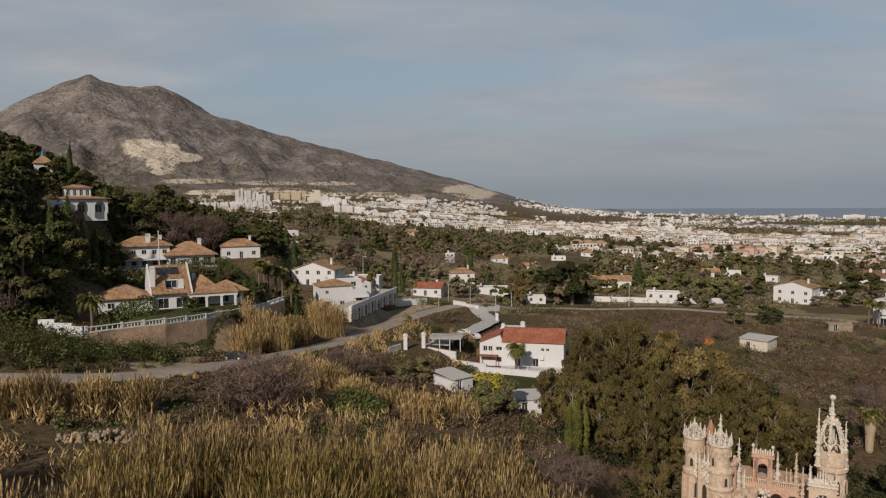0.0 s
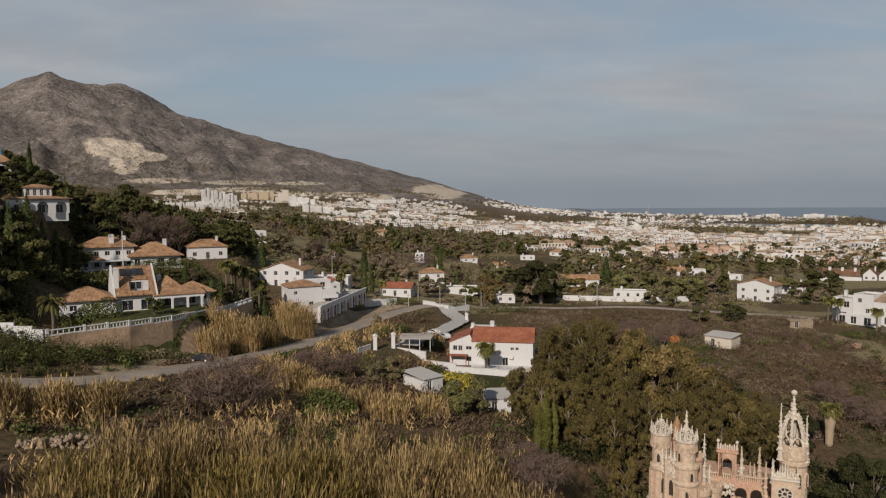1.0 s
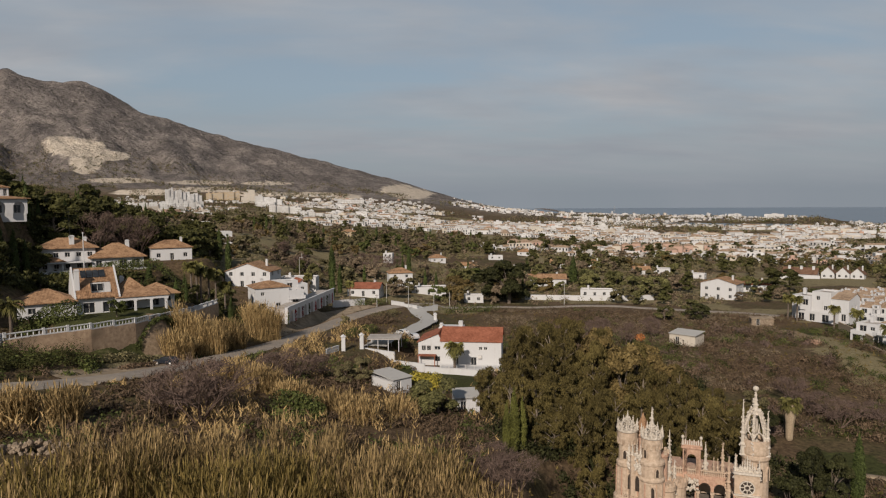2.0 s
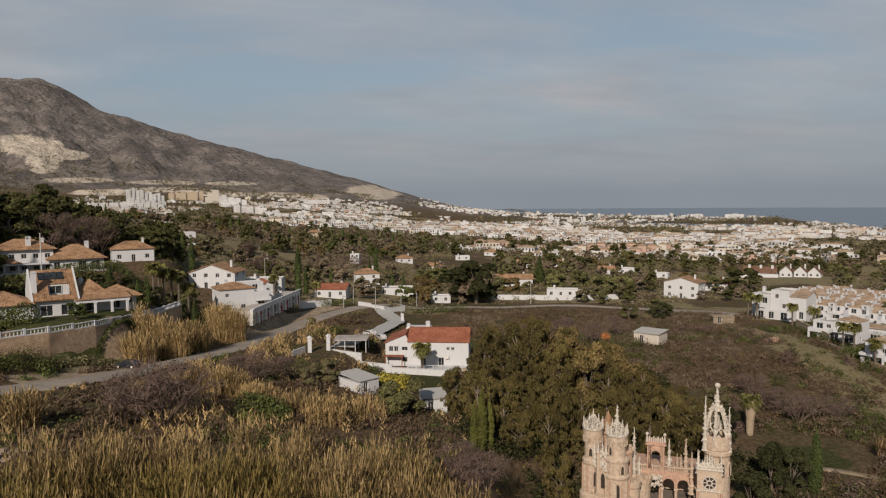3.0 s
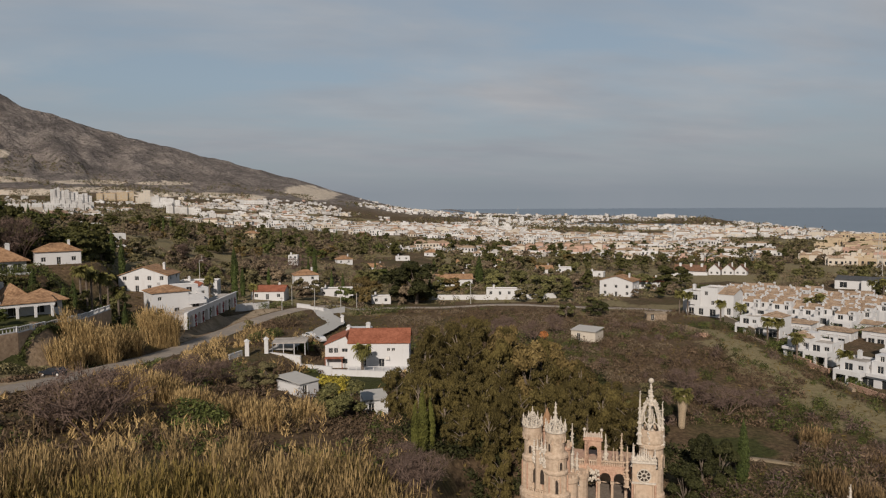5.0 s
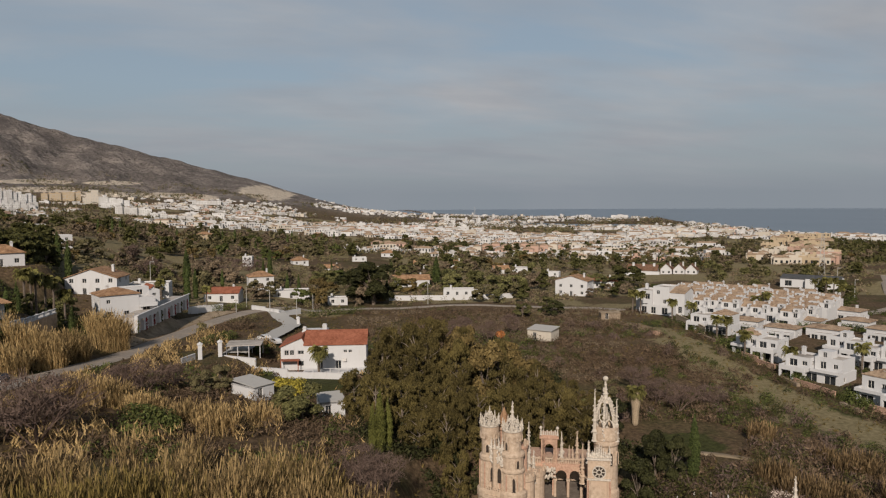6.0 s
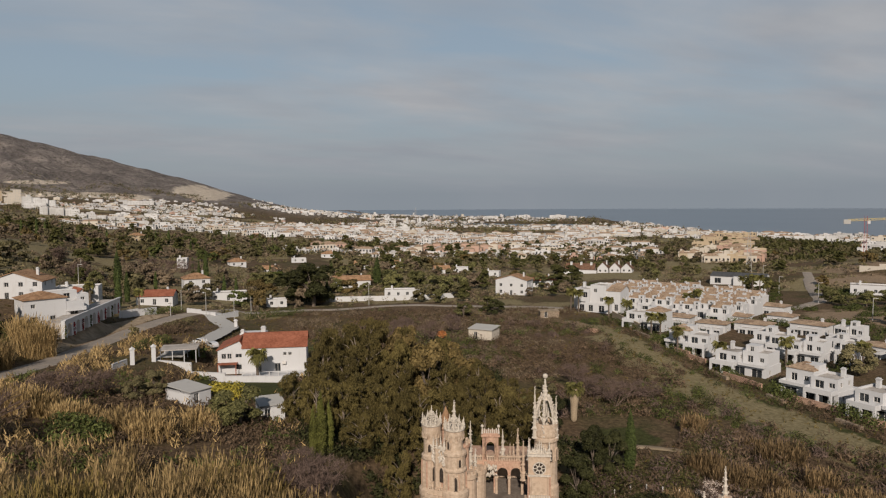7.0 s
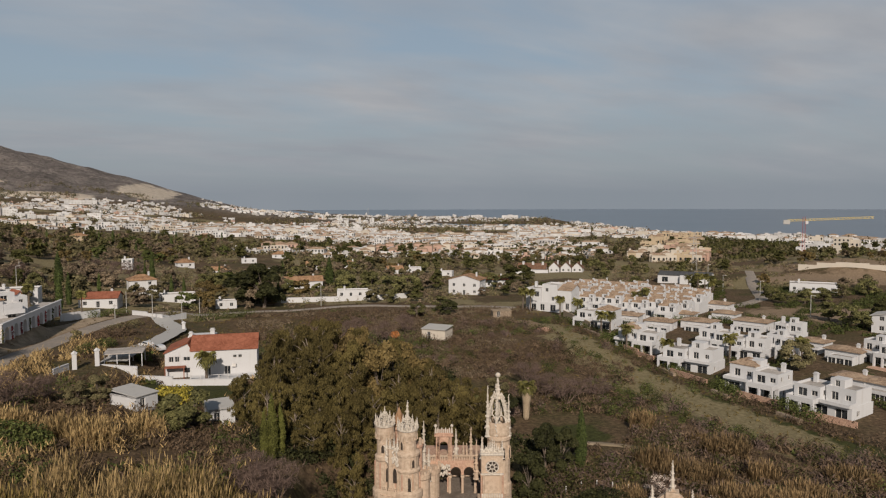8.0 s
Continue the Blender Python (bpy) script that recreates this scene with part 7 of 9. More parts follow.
TREES = []   # kept clear of one another: x, y, radius


def clear(az, d, r):
    x, y = d * math.sin(radians(az)), d * math.cos(radians(az))
    for a, b, c in TREES:
        if (a - x) ** 2 + (b - y) ** 2 < (c + r) ** 2:
            return False
    TREES.append((x, y, r))
    return True


def envelope(az, az_list, el_list, d):
    """Height of a tree whose top stays under the grove's skyline."""
    g = float(gz(d * math.sin(radians(az)), d * math.cos(radians(az))))
    return 60 + d * math.tan(radians(float(np.interp(az, az_list, el_list)))) - g


def grove():
    EA = [6.5, 9.5, 11.4, 13.6, 15.8, 17.5, 20, 22.2, 23.6, 25, 27, 30]
    EE = [-13.8, -12.8, -10.4, -9.2, -9.3, -9.8, -10.3, -10.8, -12.6, -13.4, -14.6, -15.6]
    for k in range(1500):
        az, d = rnd_tree.uniform(8.7, 29.8), rnd_tree.uniform(100, 152)
        if az > 25 and d > 138 or az > 28.5 and d > 124 or az < 11 and d > 122 or 22.5 < az < 27 and d > 150:
            continue
        if 19 < az < 31 and d < 104 or az < 13.5 and d < 106 or 15.2 < az < 19 and d < 119:
            continue
        h = envelope(az, EA, EE, d) * rnd_tree.uniform(0.8, 1.0)
        if h < 4.5 or not clear(az, d, 2.0 if d < 118 else 2.9):
            continue
        gold = 17 < az < 25.5 and d > 122 and rnd_tree.random() < 0.6
        h = min(h, float(np.interp(d, [100, 116, 134, 152], [6.5, 10, 15, 18])) * rnd_tree.uniform(0.85, 1.1))
        if gold:
            tree("gold", az, d, h, 0.75, k % 2, 5600, "eucalyptus with thinning yellow-brown foliage", group="eucalyptus grove")
        else:
            tree("euc", az, d, h, rnd_tree.uniform(0.85, 1.15) * (1.25 if h < 8 else 1.0), k % 4, 9500, "tall olive-green eucalyptus with drooping foliage and pale limbs", group="eucalyptus grove")


grove()
for az, d, h, w in ((16.6, 103, 9.5, 0.8), (17.4, 99, 8.5, 0.75), (16.0, 108, 10.5, 0.85), (17.9, 106, 10, 0.8)):
    tree("euc", az, d, h, w, int(d) % 4, 9500, "slender eucalyptus with drooping clumps beside the castle", group="eucalyptus grove")


def hillside():
    EA = [-60, -45, -36, -32.5, -30, -28, -26, -24, -22, -20, -17, -14, -10]
    EE = [5.0, 5.6, 6.0, 5.9, 4.2, 3.2, 2.6, 1.0, 2.0, 0.4, -0.8, -1.2, -2.0]
    made = 0
    for k in range(5000):
        if made >= 180:
            break
        az, d = rnd_tree.uniform(-42, -12), rnd_tree.uniform(142, 300)
        if -30.5 < az < -25 and 194 < d < 216 or -31 < az < -29 and 214 < d < 236:
            continue
        if az > -28.5 and d < 172 or -26.3 < az < -13.5 and 196 < d < 238 or az > -15 and d < 250 or az < -28.5 and d < 146:
            continue
        h = envelope(az, EA, EE, d) * rnd_tree.uniform(0.72, 1.0)
        if -32 < az < -26.3 and d < 200:
            h = min(h, envelope(az, [-31, -25], [-1.0, -1.0], d) * rnd_tree.uniform(0.7, 1.0))
        if -31.5 < az < -28.5 and 200 < d < 216:
            h = min(h, envelope(az, [-31, -28], [1.2, 1.2], d))
        if -26.3 < az < -14 and d < 200:
            h = min(h, envelope(az, [-26, -23.6, -23.4, -14], [-4.4, -4.6, -5.2, -5.4], d) * rnd_tree.uniform(0.8, 1.0))
        if h < 2.5 or not clear(az, d, 2.1):
            continue
        h = min(h, 15)
        kind = "pine" if rnd_tree.random() < 0.72 else "cypress"
        made += 1
        tree(kind, az, d, h, 1.1 if kind == "pine" else 0.8, k % 3, 3400 if d < 225 else 1800, "dark green umbrella pine on the hillside" if kind == "pine" else "dark slender cypress on the hillside", group="hillside " + kind + "s")


hillside()

# single trees: kind, azimuth, distance, height, width factor, label
SINGLE = [
    ("cypress", -31.6, 168, 13, 0.9, "dark columnar cypress below the hill villa"), ("cypress", -29.4, 164, 17, 0.75, "tall narrow dark cypress on the slope"), ("cypress", -30.6, 158, 13, 0.8, "dark columnar cypress on the slope"),
    ("cypress", -28.9, 160, 12, 0.8, "dark columnar cypress on the slope"), ("cypress", -28.0, 226, 13, 0.7, "slim cypress behind the white villa"), ("cypress", -25.0, 236, 12, 0.7, "slim cypress on the ridge"),
    ("cypress", -17.9, 186, 9.5, 1.2, "broad dark cypress beside the villa"), ("cypress", -16.0, 184, 8, 1.3, "broad clipped cypress behind the villa"), ("green", -14.8, 192, 7.0, 1.0, "rounded evergreen garden tree behind the hedge"), ("green", -13.2, 196, 6.5, 1.1, "rounded evergreen garden tree behind the hedge"), ("cypress", -15.4, 190, 9.0, 0.9, "slim green cypress behind the hedge"), ("green", -12.2, 204, 6.0, 1.1, "rounded evergreen garden tree behind the hedge"), ("olive", -3.0, 196, 3.2, 1.3, "low round bush beside the road"), ("cypress", -12.0, 178, 7.0, 1.0, "small green cypress by the fence"),
    ("cypress", -13.6, 176, 6.5, 1.0, "small green cypress by the fence"), ("cypress", -4.0, 250, 12.5, 1.0, "tall dense cypress beside the houses"), ("cypress", -3.4, 262, 11.5, 0.9, "tall dense cypress beside the houses"),
    ("cypress", 2.3, 300, 14, 0.9, "tall narrow cypress among houses"), ("cypress", 3.6, 292, 9, 1.0, "dark cypress among the houses"), ("thuja", 10.9, 97, 9.4, 1.0, "bright green conical conifer at the grove edge"), ("thuja", 11.6, 98.5, 8.0, 0.9, "bright green conical conifer at the grove edge"),
    ("thuja", 10.3, 96.5, 7.4, 0.9, "bright green conical conifer at the grove edge"), ("cypress", 36.4, 103, 9.6, 1.0, "slim dark cypress on the slope"), ("dark", 10.5, 266, 17.5, 1.25, "large dense dark green tree by the lane"),
    ("green", 17.0, 300, 10, 1.1, "dense dark green garden tree"), ("green", 20.6, 292, 11, 1.2, "dense dark green tree behind the wall"), ("green", 22.3, 300, 9, 1.3, "dense dark green garden tree"),
    ("green", 19.0, 310, 9, 1.2, "dense dark green garden tree"), ("pine", 30.4, 335, 11, 1.5, "broad umbrella pine beside the lane"), ("pine", 31.6, 345, 10, 1.5, "broad umbrella pine beside the lane"), ("gold", 7.0, 290, 8, 1.0, "yellowing tree behind the house"),
    ("green", 4.5, 111, 7.4, 1.35, "round dark green tree below the garden"), ("olive", -1.6, 128, 5.2, 1.15, "round grey-green olive tree"), ("olive", -3.2, 126, 4.6, 1.1, "low grey-green olive tree"),
    ("round", -20.2, 148, 4.2, 1.0, "clipped round green tree in the garden"), ("green", 24.9, 240, 6.0, 1.3, "dark evergreen above the slope"), ("green", 22.8, 232, 5.0, 1.3, "dark evergreen beside the lane"),
    ("round", 1.6, 170, 3.6, 1.3, "green shrub beside the carport"), ("dark", 33.5, 103, 7.8, 0.8, "dark bushy conifer beside the castle lawn"), ("dark", 34.8, 102, 7.4, 0.75, "dark bushy conifer beside the castle lawn"), ("dark", 32.2, 100, 7.6, 0.8, "dark bushy conifer beside the castle"), ("dark", 30.2, 121, 6.0, 1.0, "dark rounded evergreen by the palm"),
    ("olive", 52.3, 178, 7.0, 1.2, "bushy green tree between estate villas"), ("green", 28.6, 124, 5.5, 1.1, "dark rounded evergreen at the grove edge"), ("olive", 29.6, 138, 4.5, 1.3, "low grey-green tree at the grove edge"),
    ("pine", -22.6, 232, 14, 1.2, "spreading dark pine behind the villa roofs"), ("pine", -24.0, 226, 13, 1.1, "spreading dark pine behind the villa roofs"),
    ("green", 54.2, 250, 6.5, 1.3, "dark evergreen in the estate gardens"), ("green", 55.4, 244, 7, 1.3, "dark evergreen in the estate gardens"), ("green", 56.4, 236, 6.5, 1.3, "dark evergreen in the estate gardens"), ("pine", 57.4, 250, 8, 1.2, "dark pine in the estate gardens"),
    ("green", 50.4, 300, 6, 1.4, "dark evergreen beside the street"), ("green", 51.4, 292, 5.5, 1.4, "dark evergreen below the white villa"), ("green", 52.6, 296, 6, 1.4, "dark evergreen below the white villa"), ("green", 53.8, 304, 6, 1.4, "dark evergreen below the white villa"), ("green", 49.9, 330, 6, 1.4, "dark evergreen beside the street"),
    ("cypress", 2.25, 318, 17, 0.75, "very tall narrow cypress among houses"), ("cypress", 1.75, 322, 11, 0.75, "tall narrow cypress among houses"), ("cypress", -4.0, 300, 15.5, 1.1, "tall dense dark cypress beside the road"), ("dark", 9.1, 272, 13.5, 1.3, "dense dark green tree by the lane"), ("cypress", 15.7, 340, 14, 1.5, "broad dark conifer above the wall"), ("dark", 17.0, 312, 10, 1.1, "dark spreading conifer behind the wall"), ("gold", 6.1, 296, 8.6, 1.2, "yellowing tree behind the house"), ("dark", 25.4, 232, 6.2, 1.2, "dark rounded evergreen beside the lane"), ("cypress", 4.5, 292, 9, 0.9, "dark conifer in front of the houses"), ("brown", -1.6, 316, 10, 1.5, "leafless grey-brown tree above the bungalow"), ("brown", -2.6, 324, 9, 1.4, "leafless grey-brown tree above the bungalow"), ("brown", -0.4, 312, 8.5, 1.3, "leafless grey-brown tree above the bungalow"),
    ("cypress", -26.6, 192, 14, 0.8, "dark columnar cypress below the arched villa"), ("cypress", -27.4, 190, 15, 0.8, "dark columnar cypress below the arched villa"), ("cypress", -25.9, 194, 11, 0.8, "dark columnar cypress below the arched villa"), ("pine", -26.2, 200, 10, 1.1, "dark pine below the arched villa"), ("pine", -25.3, 202, 9, 1.1, "dark pine below the arched villa"), ("cypress", -28.3, 188, 16, 0.8, "dark columnar cypress below the arched villa"),
    ("olive", 55.0, 318, 6, 1.4, "grey-green tree beside the field"), ("green", 56.6, 330, 7, 1.3, "dark evergreen beside the field"), ("pine", 46.3, 318, 9, 1.2, "dark pine beside the street"), ("pine", 45.2, 326, 9, 1.2, "dark pine beside the warehouse"),
]
for k, (kind, az, d, h, w, label) in enumerate(SINGLE):
    clear(az, d, 1.5)
    tree(kind, az, d, h, w, k % 3, 9000 if d < 140 or h > 14 else 4200, label)


def palm_meshes(seed, fan):
    rnd = random.Random(seed)
    bm = bmesh.new()
    tube(bm, [(0, 0, -0.5), (0.05, 0, 2.5), (0, 0.05, 5.5), (0, 0, 7.6)], 0.26, 0.2, 8)
    trunk = mesh_of(bm, "trunk", BARK)
    rows = []
    for k in range(46 if fan else 34):
        a, up = rnd.uniform(0, 6.28), rnd.uniform(-0.5, 1.1)
        L = rnd.uniform(1.5, 2.1) if fan else rnd.uniform(2.4, 3.2)
        p = Vector((0, 0, 7.6))
        step = L / 6
        dirn = Vector((math.cos(a) * math.cos(up), math.sin(a) * math.cos(up), math.sin(up)))
        side = Vector((-math.sin(a), math.cos(a), 0))
        for i in range(6):
            q = p + dirn * step
            dirn = (dirn + Vector((0, 0, -0.22 if fan else -0.3))).normalized()
            w = (0.16 + 0.5 * math.sin(math.pi * (i + 0.5) / 6)) * (1.0 if fan else 0.62)
            for s in (-1, 1):
                tip = q + side * s * w + Vector((0, 0, -0.12 - 0.1 * i * 0.5))
                rows.append([p, q, tip + dirn * 0.25, p + (tip - p) * 0.75])
            p = q
    return trunk, quads_mesh("fronds", np.array([[list(v) for v in r] for r in rows]), PALMLEAF)


PALMS = {False: palm_meshes(1, False), True: palm_meshes(2, True)}


def palm(az, d, h, fan, label, skirt=False, size=1.0):
    trunk, fronds = PALMS[fan]
    base = spot(az, d)
    t = thing("palm_tree", yawed(base, rnd_tree.uniform(0, 360)), label, "palm")
    part("trunk", trunk, None, t, at=Matrix.Diagonal((size, size, h / 7.6, 1)))
    part("fronds", fronds, None, t, at=Matrix.Translation((0, 0, h - 7.6 * size)) @ Matrix.Diagonal((size, size, size, 1)))
    if skirt:
        bm = bmesh.new()
        lathe(bm, 0, 0, [(0.3, -0.3), (0.55, 0.3), (0.62, h * 0.45), (0.95, h * 0.8), (0.7, h * 0.97)], 14)
        for v in bm.verts:
            v.co.x *= rnd_tree.uniform(0.85, 1.15)
            v.co.y *= rnd_tree.uniform(0.85, 1.15)
        part("skirt", bm, THATCH, t, "dry hanging frond skirt")


palm(31.9, 125, 6.2, True, "fan palm with a shaggy pale skirt on the lawn", True, 0.95)
palm(6.0, 153, 5.6, True, "fan palm in front of the white villa", False, 1.3)
palm(-27.0, 146, 5.5, False, "date palm in the villa garden", False, 1.1)
for az, d, h in ((-14.9, 178, 13), (-14.2, 181, 12.5), (-13.6, 184, 12), (-13.1, 190, 11), (-14.5, 190, 12), (-12.4, 186, 9)):
    palm(az, d, h, True, "tall slim fan palm beside the villa", False, 1.1)
for az, d, h in ((-5.9, 240, 8), (-2.6, 244, 6.5), (12.6, 330, 6), (39.9, 183, 5.5), (34.6, 226, 6), (36.0, 220, 6), (37.9, 196, 6), (38.6, 198, 6), (43.0, 175, 5), (40.6, 250, 7), (41.3, 252, 8), (47.6, 180, 6), (52.5, 187, 5), (44.5, 310, 9), (45.2, 305, 10), (45.7, 315, 9), (46.2, 300, 8), (32.2, 236, 7), (31.6, 238, 7)):
    palm(az, d, h, True, "fan palm among the white houses", False, 1.0)


def bare_meshes(seed):
    """A leafless thicket: forked twigs as thin tapered prisms."""
    rnd = random.Random(seed)
    bm = bmesh.new()

    def grow(p, dirn, L, r, depth):
        q = p + dirn * L
        tube(bm, [p, (p + q) / 2 + Vector((rnd.uniform(-1, 1), rnd.uniform(-1, 1), 0)) * L * 0.06, q], r, r * 0.65, 3)
        if depth:
            for _ in range(3 if depth > 1 else 4):
                nd = (dirn + Vector((rnd.uniform(-1, 1), rnd.uniform(-1, 1), rnd.uniform(-0.35, 0.75))) * 0.75).normalized()
                grow(q, nd, L * rnd.uniform(0.6, 0.85), r * 0.62, depth - 1)

    for k in range(6):
        a = k * 1.05 + rnd.random()
        grow(Vector((0, 0, -0.3)), Vector((math.cos(a) * 0.55, math.sin(a) * 0.55, 0.9)).normalized(), 3.3, 0.13, 3)
    return mesh_of(bm, "branches", TWIG)


BARE = [bare_meshes(1), bare_meshes(2)]


def bare_tree(az, d, h, wide, label, k=0):
    t = thing("bare_tree", yawed(spot(az, d), rnd_tree.uniform(0, 360)) @ Matrix.Diagonal((h / 8.5 * wide, h / 8.5 * wide, h / 8.5, 1)), label, "tree", "bare trees")
    part("trunk", BARE[k % 2], None, t)
    key = ("haze", k % 2)
    if key not in LIB:
        blobs = [(rnd_tree.uniform(-2.4, 2.4), rnd_tree.uniform(-2.4, 2.4), rnd_tree.uniform(2.5, 7.6), 1.6, 1.6, 1.3) for _ in range(14)]
        LIB[key] = quads_mesh("twigs", blob_leaves(blobs, 1500, 0.1, -0.5, 8.0, 0.9), TWIG)
    part("crown", LIB[key], None, t)


for k, (az, d, h, w) in enumerate([(-14.7, 95, 8.4, 1.3), (-16.6, 97, 6.5, 1.3), (-13.2, 98, 5.5, 1.2), (-7.4, 124, 6.0, 1.3), (-5.4, 128, 5.0, 1.2), (-9.4, 122, 5.0, 1.1), (9.2, 83, 5.0, 1.1), (11.4, 82, 4.6, 1.1), (10.4, 81, 4.2, 1.2),
                                   (-34.0, 148, 9.5, 1.0), (-32.5, 146, 8.0, 1.0), (-21.2, 226, 13, 0.8), (-18.6, 232, 14, 0.7), (-19.6, 236, 13, 0.8), (-0.6, 330, 9, 1.3), (-2.0, 340, 9, 1.3), (0.9, 345, 8, 1.3), (33.4, 138, 5, 1.3), (35.2, 134, 5, 1.3), (37.5, 138, 4.5, 1.3), (32.0, 146, 5, 1.3), (-6.6, 300, 8, 1.1), (-8, 330, 8, 1.2), (20, 176, 6, 0.9), (22, 188, 6, 0.9), (17.5, 180, 6, 1.0), (14.5, 176, 6.0, 1.0), (18, 196, 5, 1.0)]):
    bare_tree(az, d, h, w, "leafless purple-brown tree with a haze of twigs", k)


def blossom_tree(az, d, h):
    t = thing("almond_tree", yawed(spot(az, d), rnd_tree.uniform(0, 360)) @ Matrix.Diagonal((h / 8.5, h / 8.5, h / 8.5, 1)), "almond tree in pale blossom", "tree", "almond trees")
    part("trunk", BARE[0], None, t)
    if "blossom" not in LIB:
        blobs = [(rnd_tree.uniform(-2.4, 2.4), rnd_tree.uniform(-2.4, 2.4), rnd_tree.uniform(2.5, 7.6), 1.5, 1.5, 1.3) for _ in range(14)]
        LIB["blossom"] = quads_mesh("blossom", blob_leaves(blobs, 1300, 0.2, 0, 1.4, 0.9), BLOSSOM)
    part("blossom", LIB["blossom"], None, t)


for az, d, h in ((42.4, 92, 3.6), (47.5, 84, 4.2), (46.2, 82, 3.6), (49.5, 82, 3.4)):
    blossom_tree(az, d, h)


# ================= reeds, scrub and undergrowth =================
def scatter(n, a0, a1, d0, d1, seed):
    """Even scatter over a sector: x, y, azimuth, distance."""
    g = np.random.default_rng(seed)
    az = g.uniform(a0, a1, n)
    d = np.sqrt(g.uniform(d0 ** 2, d1 ** 2, n))
    return d * np.sin(np.radians(az)), d * np.cos(np.radians(az)), az, d


def reed_quads(x, y, h, lean, seed):
    """Stems with drooping leaves and a feathery plume, one bundle at each place."""
    g = np.random.default_rng(seed)
    n = len(x)
    z = gz(x, y)
    a = g.uniform(0, 2 * np.pi, n)
    tilt = np.abs(g.normal(0, lean, n)) + 0.04
    d = np.stack([np.cos(a) * np.sin(tilt), np.sin(a) * np.sin(tilt), np.cos(tilt)], -1)
    base = np.stack([x, y, z - 0.2], -1)
    side = np.stack([-np.sin(a + g.uniform(-1, 1, n)), np.cos(a), np.zeros(n)], -1)
    side /= np.linalg.norm(side, axis=1, keepdims=True)
    H = h[:, None]
    mid = base + d * H * 0.6
    top = base + d * H + np.stack([np.cos(a), np.sin(a), np.zeros(n)], -1) * (0.12 * H)
    w = 0.042
    out = [np.stack([base - side * w, base + side * w, mid + side * w, mid - side * w], 1),
           np.stack([mid - side * w, mid + side * w, top + side * w * 0.5, top - side * w * 0.5], 1)]
    for k in range(4):
        f = g.uniform(0.25, 0.9, n)[:, None]
        p = base + d * H * f
        b = g.uniform(0, 2 * np.pi, n)
        o = np.stack([np.cos(b) * 0.6, np.sin(b) * 0.6, g.uniform(0.4, 1.2, n)], -1)
        L = g.uniform(0.6, 1.25, n)[:, None]
        up = np.stack([-np.sin(b), np.cos(b), np.zeros(n)], -1) * 0.045
        q = p + o * L * 0.5
        e = p + o * L + np.array([0, 0, -0.2]) * L
        out.append(np.stack([p, q + up, e, q - up], 1))
    pl = top + d * 0.15
    out.append(np.stack([pl - d * 0.4, pl + side * 0.06, pl + d * 0.45, pl - side * 0.06], 1))
    return np.concatenate(out)


def reed_field():
    x, y, az, d = scatter(46000, -46, 10.5, 50, 93, 21)
    edge = np.interp(az, [-46, -30, -27, -23, -20, -16, -12, -8, -4, 0, 4, 8, 10.5], [80, 80, 79, 79, 82, 86, 88, 93, 93, 90, 84, 76, 68])
    dens = fbm(x / 9, y / 9, 3, 31)
    tuft = fbm(x / 3.2, y / 3.2, 2, 36)
    keep = (d < edge - 7 + dens * 8) & (dens > -0.2) & (tuft > 0.0)
    x, y, d, az, dens, tuft = x[keep], y[keep], d[keep], az[keep], dens[keep], tuft[keep]
    h = 3.4 + tuft * 4.4 + 1.7 * np.random.default_rng(4).random(len(x)) + dens * 1.6
    green = fbm(x / 14, y / 14, 3, 77) + 0.25 * np.random.default_rng(5).normal(size=len(x)) * 0.5
    sel = green + 0.16 * (d < 66) * (az < -6) > 0.06
    tagged(new("reeds", quads_mesh("reeds", reed_quads(x[~sel], y[~sel], h[~sel], 0.16, 41), REED)), "dense field of dry straw-coloured giant reeds", "reeds", kind="stuff")
    tagged(new("green_reeds", quads_mesh("green_reeds", reed_quads(x[sel], y[sel], h[sel] * 0.92, 0.2, 42), REEDGREEN)), "olive-green patches of leafy giant reeds", "reeds", kind="stuff")


reed_field()


def reed_clump(az, d, radius, h, n, label, seed, deep=0.6):
    g = np.random.default_rng(seed)
    a, r = g.uniform(0, 2 * np.pi, n), radius * np.sqrt(g.random(n))
    cx, cy = d * math.sin(radians(az)), d * math.cos(radians(az))
    u, v = r * np.cos(a), r * np.sin(a) * deep
    A = radians(az)
    x, y = cx + u * math.cos(A) + v * math.sin(A), cy - u * math.sin(A) + v * math.cos(A)
    hh = h * (1 - 0.35 * (r / radius) ** 2) * g.uniform(0.75, 1.08, n)
    tagged(new("reed_clump", quads_mesh("reed_clump", reed_quads(x, y, hh, 0.22, seed + 1), TAWNY if az > 20 else REED)), label, "reeds", "reed clumps", "stuff")


